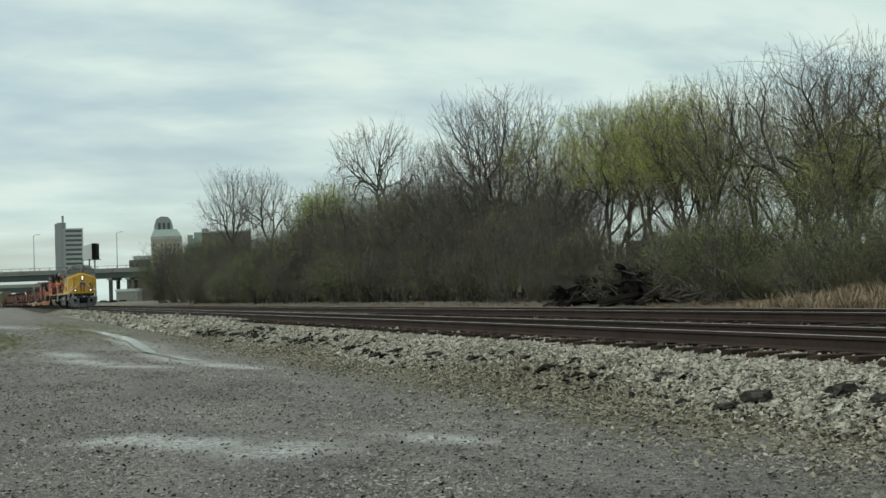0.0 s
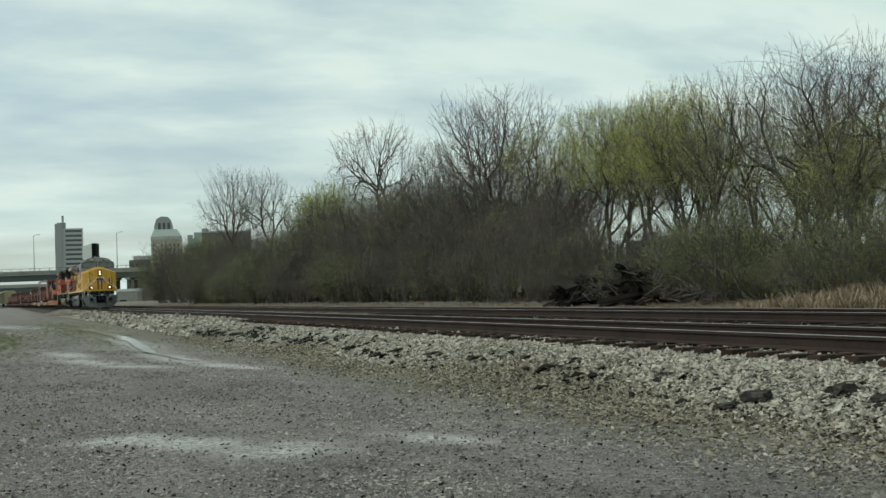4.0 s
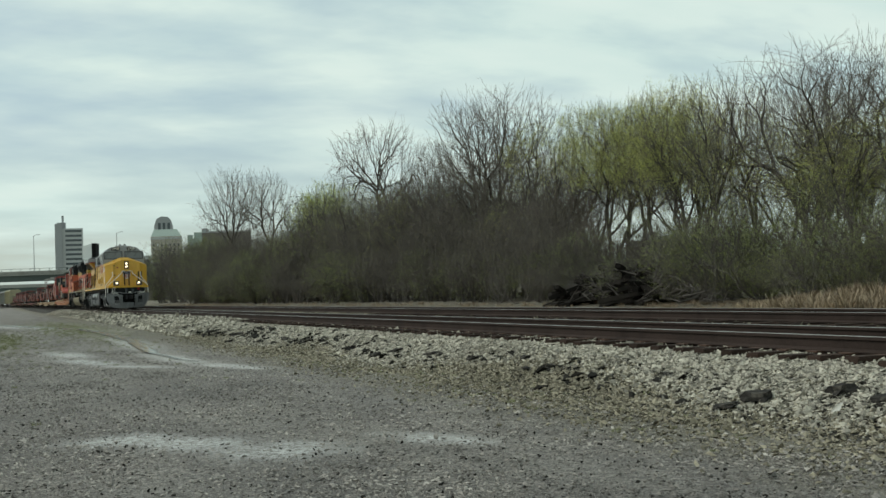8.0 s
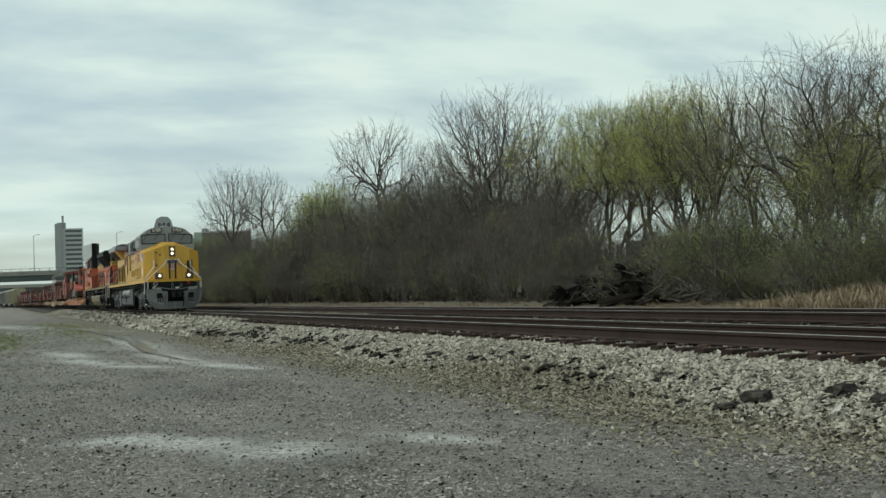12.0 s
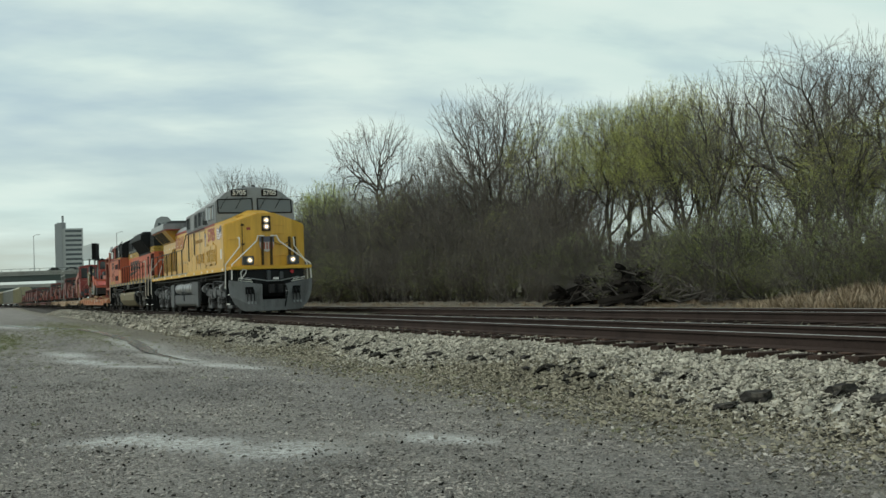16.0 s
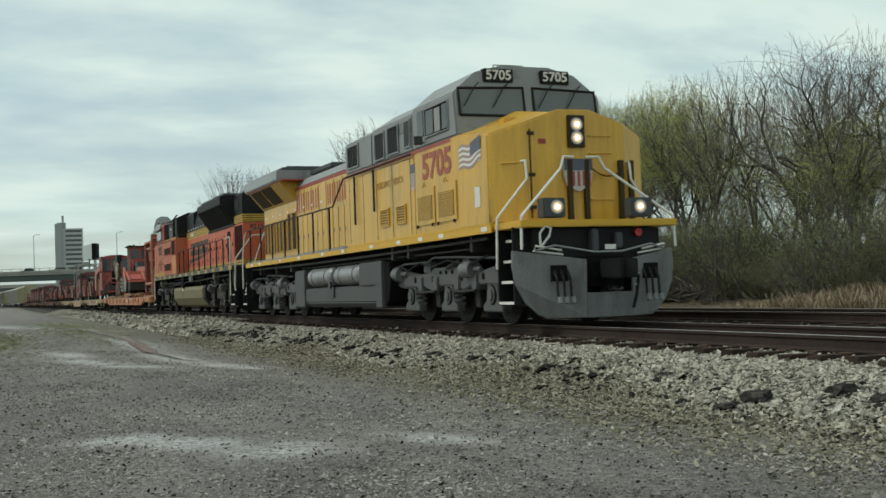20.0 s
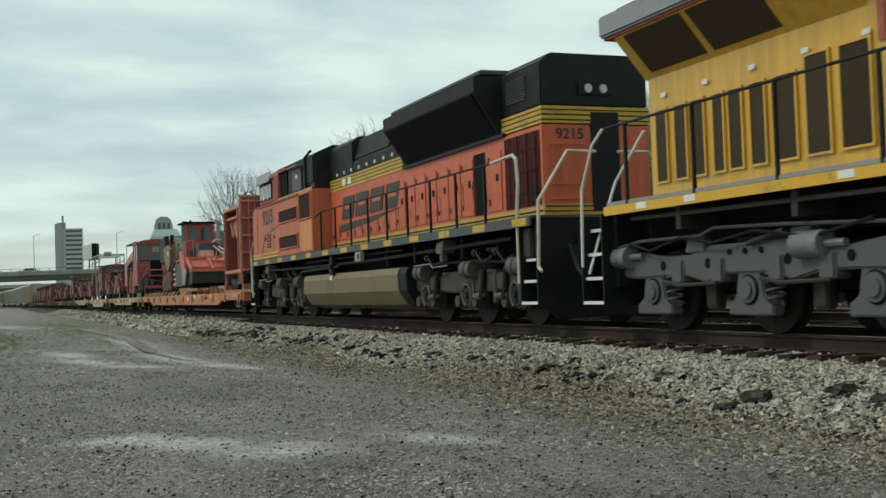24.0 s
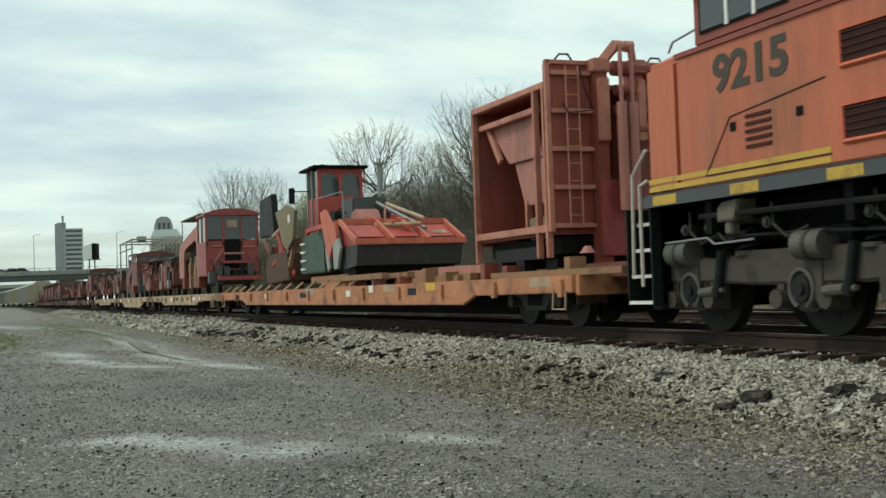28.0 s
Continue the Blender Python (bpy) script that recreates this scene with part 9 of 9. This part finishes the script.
# ---- trackside: stones, rocks, puddle, grass, debris ----
def chip():
    """An eight-faced chip, the starting shape of every crushed stone."""
    v = np.array([(1, 0, 0), (0, 1, 0), (-1, 0, 0), (0, -1, 0), (0, 0, 1), (0, 0, -1)], float)
    f = np.array([(0, 1, 4), (1, 2, 4), (2, 3, 4), (3, 0, 4), (1, 0, 5), (2, 1, 5), (3, 2, 5), (0, 3, 5)])
    return v, f


def stones(name, xy, sizes, flat, material, rs, sink=0.25, lean=0.5):
    """Many uneven stones as one heap, each squashed and turned its own way."""
    v0, f0 = chip()
    n = len(xy)
    v = np.repeat(v0[None], n, 0) * rs.uniform(0.7, 1.35, (n, 6, 1)) + rs.normal(0, 0.28, (n, 6, 3))
    sc = sizes[:, None] * rs.uniform(0.6, 1.35, (n, 3))
    sc[:, 2] *= flat
    v *= sc[:, None, :]
    a = rs.uniform(0, 2 * np.pi, n)
    ca, sa = np.cos(a)[:, None], np.sin(a)[:, None]
    x, y = v[:, :, 0] * ca - v[:, :, 1] * sa, v[:, :, 0] * sa + v[:, :, 1] * ca
    tilt = rs.normal(0, lean, n)[:, None]
    z = v[:, :, 2] + x * tilt
    zz = np.array([ballast_z(q) for q in xy[:, 1]])
    v = np.stack([x + xy[:, :1], y + xy[:, 1:2], z + zz[:, None] + (sizes * flat * (1 - 2 * sink) * 0.5)[:, None]], 2)
    f = f0[None] + (np.arange(n) * 6)[:, None, None]
    return raw_mesh(name, v.reshape(-1, 3), f.reshape(-1, 3), material)


def silted(px, py):
    """1 inside the fine silt patches, where few loose stones show."""
    out = np.zeros(len(px))
    for cx, cy, rx, ry, turn in PATCHES:
        dx, dy = px - cx, py - cy
        a, b = dx * math.cos(turn) + dy * math.sin(turn), -dx * math.sin(turn) + dy * math.cos(turn)
        out = np.maximum(out, np.clip(1.5 - np.hypot(a / rx, b / ry), 0, 1))
    return out


def build_stones():
    rs = np.random.RandomState(4)
    # ballast shoulder and bed, densest where the line passes the lot; earthier towards its toe
    n = 125000
    x = -46 + 50 * rs.uniform(0, 1, n) ** 0.62
    y = rs.uniform(-3.3, -0.9, n)
    keep = (y > -2.9) | (rs.uniform(0, 1, n) < 0.5)
    xy = np.stack([x, y], 1)[keep]
    s = rs.uniform(0.013, 0.028, len(xy)) * np.where(rs.uniform(0, 1, len(xy)) < 0.12, 1.55, 1.0)
    earthy = xy[:, 1] + 0.3 * np.clip((-14 - xy[:, 0]) / 10, 0, 1) + 0.35 * np.sin(xy[:, 0] * 0.55) + rs.normal(0, 0.22, len(xy)) < -2.42
    tagged(new("ballast", stones("ballast", xy[~earthy], s[~earthy], 0.62, M_STONE, rs)), "pale angular crushed-stone track ballast", "ballast", kind="stuff")
    tagged(new("earthy_ballast", stones("earthy_ballast", xy[earthy], s[earthy] * 0.85, 0.6, M_DIRTYSTONE, rs)), "dirty brown ballast at the toe of the shoulder", "ballast", kind="stuff")
    n = 9000
    x = np.where(rs.uniform(0, 1, n) < 0.5, rs.uniform(-150, -44, n), rs.uniform(-60, -40, n))
    xy = np.stack([x, rs.uniform(-3.1, -0.9, n)], 1)
    tagged(new("far_ballast", stones("far_ballast", xy, rs.uniform(0.05, 0.10, n), 0.6, M_STONE, rs)), "pale ballast along the distant line", "ballast", kind="stuff")
    n = 9000
    xy = np.stack([-60 + 66 * rs.uniform(0, 1, n), rs.uniform(-0.65, 7.2, n)], 1)
    tagged(new("track_bed", stones("track_bed", xy, rs.uniform(0.03, 0.06, n), 0.5, M_DIRTYSTONE, rs)), "dusty ballast between the rails", "ballast", kind="stuff")
    # dark crusted ledges along the shoulder; their near-black also paints the shadows beneath
    n = 760
    heart = -50 + 45 * rs.uniform(0, 1, 70) ** 0.8
    x = heart[rs.randint(0, 70, n)] + rs.normal(0, 0.35, n)
    y = np.where(rs.uniform(0, 1, n) < 0.7, rs.normal(-2.4, 0.16, n) + 0.2 * np.sin(x * 0.7), rs.uniform(-2.9, -1.5, n))
    tagged(new("crust", stones("crust", np.stack([x, y], 1), rs.uniform(0.025, 0.075, n) * (1 + 0.014 * -x), 0.42, M_CRUST, rs, 0.3, 0.3)), "broken crust lying on the ballast shoulder, its shadows painted dark", "debris", kind="stuff")
    # loose gravel on the lot
    n = 110000
    d = 5.2 + 26 * rs.uniform(0, 1, n) ** 1.7
    side = rs.uniform(-0.42, 0.42, n) * d
    px = EYE.x + FORTH.x * d + ACROSS.x * side
    py = EYE.y + FORTH.y * d + ACROSS.y * side
    drift = 0.5 + 0.25 * np.sin(0.9 * px + 1.7 * py + 1.0) + 0.25 * np.sin(2.3 * py - 0.55 * px + 2.0 * np.sin(0.4 * px))
    keep = (py < -2.95) & (rs.uniform(0, 1, n) > 0.9 * silted(px, py)) & (rs.uniform(0, 1, n) < 0.3 + 0.7 * drift)
    xy = np.stack([px, py], 1)[keep]
    size = 0.005 + 0.014 * rs.uniform(0, 1, len(xy)) ** 2.5 * (1 + 0.02 * d[keep])
    tagged(new("lot_gravel", stones("lot_gravel", xy, size, 0.6, M_PEBBLE, rs, 0.25, 0.15)), "loose grey gravel scattered over the lot", "gravel", kind="stuff")
    # bigger pale stones spilled at the toe of the shoulder
    n = 5200
    xy = np.stack([-40 + 42 * rs.uniform(0, 1, n) ** 0.7, -3.1 - np.abs(rs.normal(0, 0.55, n))], 1)
    tagged(new("spilled_ballast", stones("spilled_ballast", xy, rs.uniform(0.014, 0.03, n), 0.55, M_DIRTYSTONE, rs)), "stones spilled from the ballast shoulder", "gravel", kind="stuff")
    n = 2400
    d = 5.2 + 18 * rs.uniform(0, 1, n) ** 1.3
    side = rs.uniform(-0.42, 0.42, n) * d
    xy = np.stack([EYE.x + FORTH.x * d + ACROSS.x * side, EYE.y + FORTH.y * d + ACROSS.y * side], 1)
    xy = xy[xy[:, 1] < -3.0]
    tagged(new("dark_stones", stones("dark_stones", xy, rs.uniform(0.007, 0.017, len(xy)), 0.6, M_CRUST, rs, 0.25, 0.2)), "scattered dark coal-like stones", "gravel", kind="stuff")


build_stones()

ROCKS = [(-9.15, -2.49, 0.30, 0.14, 20, 0), (-8.38, -2.16, 0.26, 0.13, -10, 0), (-7.75, -2.24, 0.22, 0.10, 15, 0), (-9.35, -2.72, 0.26, 0.07, 10, 0), (-20.5, -2.66, 0.22, 0.12, 0, 0), (-25.5, -2.28, 0.26, 0.09, 0, 0), (-31.9, -1.95, 0.25, 0.16, 0, 0), (-34.4, -2.45, 0.5, 0.12, 5, 0), (-13.9, -2.34, 0.22, 0.09, 0, 0), (-15.1, -2.12, 0.2, 0.09, 0, 0), (-11.3, -2.17, 0.15, 0.06, 0, 0), (-20.2, -2.35, 0.3, 0.08, 0, 0), (-33.0, -3.0, 0.35, 0.09, 0, 0), (-16.6, -2.3, 0.25, 0.08, 0, 0), (-18.4, -2.3, 0.3, 0.08, 0, 0), (-38.5, -2.5, 0.4, 0.12, 0, 0), (-44.0, -2.4, 0.5, 0.12, 0, 0), (-22.6, -2.5, 0.3, 0.08, 0, 0), (-28.5, -2.4, 0.3, 0.10, 0, 0), (-14.4, -2.45, 0.16, 0.07, 0, 0), (-50.5, -2.3, 0.5, 0.14, 0, 0), (-41.0, -2.2, 0.35, 0.12, 0, 0)]


def build_rocks():
    rnd = random.Random(9)
    for x, y, w, h, turn, _ in ROCKS:
        bm = bmesh.new()
        bmesh.ops.create_icosphere(bm, subdivisions=2, radius=1.0)
        for v in bm.verts:
            q = Vector([max(-0.62, min(0.62 + 0.1 * noise.noise(v.co * 3 + Vector((y, 2, x))), c)) for c in v.co])
            k = 1 + 0.45 * noise.noise(v.co * 1.5 + Vector((x, y, 0))) + 0.5 * noise.noise(v.co * 3.5 + Vector((y, x, 3)))
            v.co = Vector((q.x * w * k * 0.8, q.y * w * 0.5 * k, max(-0.4, q.z) * h * 0.58 * k))
        me = bpy.data.meshes.new("rock")
        bm.to_mesh(me)
        bm.free()
        me.materials.append(M_DARKROCK)
        ob = tagged(new("rock", me), "dark weathered lump lying on the ballast shoulder", "rock", "trackside rocks")
        ob.matrix_basis = pose(x, y, ballast_z(y) + h * 0.25, rnd.uniform(-8, 8), rnd.uniform(-8, 8), turn + rnd.uniform(-20, 20))
    rag = tagged(part("paper_scrap", Geo().add([(0, 0, 0), (0.09, 0.02, 0.02), (0.14, 0.03, 0.11), (0.05, 0.0, 0.06)], [(0, 1, 2, 3)]), M_WHITE), "small white scrap of paper in the gravel", "litter")
    rag.matrix_basis = pose(-8.0, -2.62, ballast_z(-2.62) + 0.03)


build_rocks()


def build_puddle():
    m = bpy.data.materials.new("standing_water")
    m.use_nodes = True
    nt = m.node_tree
    b = nt.nodes["Principled BSDF"]
    b.inputs["Base Color"].default_value, b.inputs["Roughness"].default_value = (0.30, 0.295, 0.275, 1), 0.12
    b.inputs["Specular IOR Level"].default_value = 0.6
    path = [(-78, -8.7, 0.7), (-70, -7.3, 0.6), (-64, -6.2, 0.45), (-59, -5.35, 0.5), (-52, -5.0, 0.45), (-46, -4.98, 0.55), (-42, -4.97, 0.6), (-38.5, -5.05, 0.4), (-34.5, -5.3, 0.5), (-31.4, -5.5, 0.36), (-29.4, -5.58, 0.2), (-26.0, -5.5, 0.1), (-24.0, -5.3, 0.04)]
    rnd = random.Random(3)
    pts = []
    for (x0, y0, w0), (x1, y1, w1) in zip(path, path[1:]):
        n = max(2, int(abs(x1 - x0) / 0.25))
        for k in range(n):
            t = k / n
            pts.append((x0 + (x1 - x0) * t, y0 + (y1 - y0) * t, (w0 + (w1 - w0) * t) * (1.0 + 0.7 * noise.noise(((x0 + (x1 - x0) * t) * 0.8, 0, 0)) + rnd.uniform(-0.3, 0.3))))
    g = Geo()
    vs = []
    for x, y, w in pts:
        vs += [(x, y - w * 0.42, LOT + 0.022), (x, y + w * 0.42, LOT + 0.022)]
    g.add(vs, [(2 * i, 2 * i + 2, 2 * i + 3, 2 * i + 1) for i in range(len(pts) - 1)])
    tagged(part("puddle", g, m), "long shallow puddle along the lane", "puddle", kind="structure")


build_puddle()


def grass_tuft(seed, blades, height, spread, bend, material, name):
    rnd = random.Random(seed)
    g = Geo()
    for k in range(blades):
        a, r = rnd.uniform(0, 6.283), spread * rnd.random() ** 0.5
        x, y = r * math.cos(a), r * math.sin(a)
        h, w = height * rnd.uniform(0.45, 1.1), rnd.uniform(0.006, 0.014)
        b, c = rnd.uniform(0, 6.283), bend * rnd.uniform(0.2, 1.0) * h
        dx, dy = math.cos(b), math.sin(b)
        px, py = -dy * w, dx * w
        g.add([(x - px, y - py, 0), (x + px, y + py, 0), (x + dx * c * 0.3 + px, y + dy * c * 0.3 + py, h * 0.6), (x + dx * c * 0.3 - px, y + dy * c * 0.3 - py, h * 0.6), (x + dx * c, y + dy * c, h)], [(0, 1, 2, 3), (3, 2, 4, 4)][:1] + [(3, 2, 4)])
    return g


def build_grass():
    """All the dry grass of the far verge as one heap of blades."""
    rnd = random.Random(12)
    base = [grass_tuft(i, 26, 0.55, 0.22, 0.6, None, "") for i in range(5)]
    def heap(name, label, spots, material):
        vs, fs = [], []
        for x, y, z, s, tall, i in spots:
            g = base[i]
            o = len(vs)
            a = rnd.uniform(0, 6.283)
            ca, sa = math.cos(a), math.sin(a)
            vs += [(x + s * (p[0] * ca - p[1] * sa), y + s * (p[0] * sa + p[1] * ca), z + s * tall * p[2]) for p in g.v]
            fs += [tuple(k + o for k in f) for f in g.f]
        me = bpy.data.meshes.new(name)
        me.from_pydata(vs, [], fs)
        me.materials.append(material)
        tagged(new(name, me), label, "grass", kind="stuff")
    spots = []
    for k in range(1500):
        x = -6 - 26 * rnd.random()
        t = max(0.0, min(1.0, (x + 27.5) / 4))
        y = rnd.uniform(8.2, 12.0)
        spots.append((x, y, ballast_z(y), rnd.uniform(0.6, 1.25) * (0.35 + 0.65 * t), 0.35 + 0.55 * t, rnd.randrange(5)))
    for k in range(500):
        x = -28 - 120 * rnd.random()
        y = rnd.uniform(8.4, 11.5)
        spots.append((x, y, ballast_z(y), rnd.uniform(0.5, 0.9), 0.35, rnd.randrange(5)))
    heap("dry_grass", "tall straw-coloured dead grass along the far verge", spots, M_DRYGRASS)
    green = []
    for k in range(1200):
        x, y = -62 + rnd.gauss(0, 14), -6.0 + rnd.gauss(0, 1.0)
        green.append((x, y, LOT, rnd.uniform(0.15, 0.3), 0.3, rnd.randrange(5)))
    for k in range(1400):
        x, y = -46 + rnd.gauss(0, 8), -9.6 + rnd.gauss(0, 0.9)
        green.append((x, y, LOT, rnd.uniform(0.15, 0.35), 0.3, rnd.randrange(5)))
    for k in range(260):
        x, y = -17 + rnd.gauss(0, 7), -3.4 + rnd.gauss(0, 0.4)
        green.append((x, y, ballast_z(y), rnd.uniform(0.10, 0.2), 0.3, rnd.randrange(5)))
    heap("low_weeds", "low green weeds at the edge of the lot", green, M_GREENGRASS)


build_grass()


def build_debris():
    """A heap of dumped old sleepers and dark branches at the wood's edge."""
    rnd = random.Random(31)
    for k in range(90):
        t = rnd.random() ** 0.8
        x = -39.2 + 6.4 * rnd.random()
        lift = max(0.05, 1.1 * (1 - abs((x + 35.3) / 4.2) ** 2.2)) * t
        y = 10.5 + rnd.uniform(0, 1.5) + t * 0.5
        ln = rnd.uniform(1.0, 2.5)
        ob = tagged(part("old_sleeper", Geo().box(-ln / 2, ln / 2, -0.11, 0.11, -0.08, 0.08), M_OLDTIE if rnd.random() < 0.93 else M_DARKROCK, None, "", 0.015), "discarded dark sleeper on the debris heap", "sleeper", "debris heap")
        ob.matrix_basis = pose(x, y, 0.0 + lift, rnd.uniform(-20, 20), rnd.uniform(-24, 24), rnd.uniform(-60, 60))
    g = Geo()
    for k in range(500):
        x, y = -39.0 + 10.0 * rnd.random(), 10.4 + rnd.uniform(0, 2.2)
        z = max(0.05, 1.2 * (1 - abs((x + 34.2) / 5.2) ** 2)) * rnd.random()
        d = Vector((rnd.gauss(0, 1), rnd.gauss(0, 0.6), rnd.gauss(0.1, 0.5))).normalized() * rnd.uniform(0.4, 1.3)
        g.cyl((x, y, z), (x + d.x, y + d.y, max(0.02, z + d.z)), rnd.uniform(0.008, 0.03), 4, 0.005, caps=False)
    tagged(part("brush_heap", g, M_BRUSHTWIG), "tangle of dead branches over the debris heap", "branches", kind="stuff")


build_debris()


def build_sleepers():
    me = mesh_of("sleeper", Geo().box(-0.115, 0.115, -1.3, 1.3, -0.355, -0.18), M_TIE, 0.012)
    rnd = random.Random(8)
    for tr, yc, lo, hi in ((TRACKS[0], 0.0, -120.0, 6.0), (TRACKS[1], TRACK_Y[1], -40.0, 4.0)):
        n = int((hi - lo) / 0.52)
        for k in range(n):
            s = new("sleeper", me)
            s.parent = tr
            s.matrix_basis = pose(lo + k * 0.52 + rnd.uniform(-0.03, 0.03), yc + rnd.uniform(-0.05, 0.05), rnd.uniform(-0.012, 0.012), 0, 0, rnd.uniform(-1.5, 1.5))
    plate = mesh_of("tie_plate", Geo().box(-0.09, 0.09, -0.16, 0.16, -0.185, -0.168), M_RUST)
    for k in range(80):
        for s in (-1, 1):
            p = new("tie_plate", plate)
            p.parent = TRACKS[0]
            p.matrix_basis = pose(-36.3 + k * 0.52, s * 0.755, 0)


build_sleepers()


# ---- movement ----
def travel(t):
    """Metres along the line, 0 when the clip has run 20 s."""
    ts = [0.0, 3.0, 6.0, 9.0, 12.0, 15.0, 17.5, 20.0, 28.0]
    ds = [-113.8, -97.7, -81.13, -64.1, -46.9, -29.55, -14.79, 0.0, 47.32]
    return float(np.interp(t, ts, ds))


def on_line(u, t, z=0.0, y=0.0, turn=0.0):
    x = u + travel(t)
    a = line_turn(x)
    return pose(x - y * math.sin(a), line_y(x) + y * math.cos(a), z, 0, 0, math.degrees(a) + turn)


def motions():
    times = [0.0, 3.0, 6.0, 9.0, 12.0, 15.0, 17.5, 20.0, 24.0, 28.0]
    for ob, u, *rest in MOVERS:
        walk(ob, [(t, on_line(u, t, *rest)) for t in times])
    for axles, r in ((AXLES, 0.53), (FREIGHT_AXLES, 0.42)):
        spin = []
        t = 0.0
        while t < SECONDS - 0.05:
            spin.append((t, math.degrees(travel(t) / r)))
            t += 0.1
        spin.append((SECONDS, math.degrees(travel(SECONDS) / r)))
        for ob, x in axles:
            walk(ob, [(t, pose(x, 0, r, 0, a, 0)) for t, a in spin])
    # traffic on the far road bridge
    for ob, a, b in BRIDGE_TRAFFIC:
        walk(ob, [(0.0, a), (SECONDS, b)])


motions()
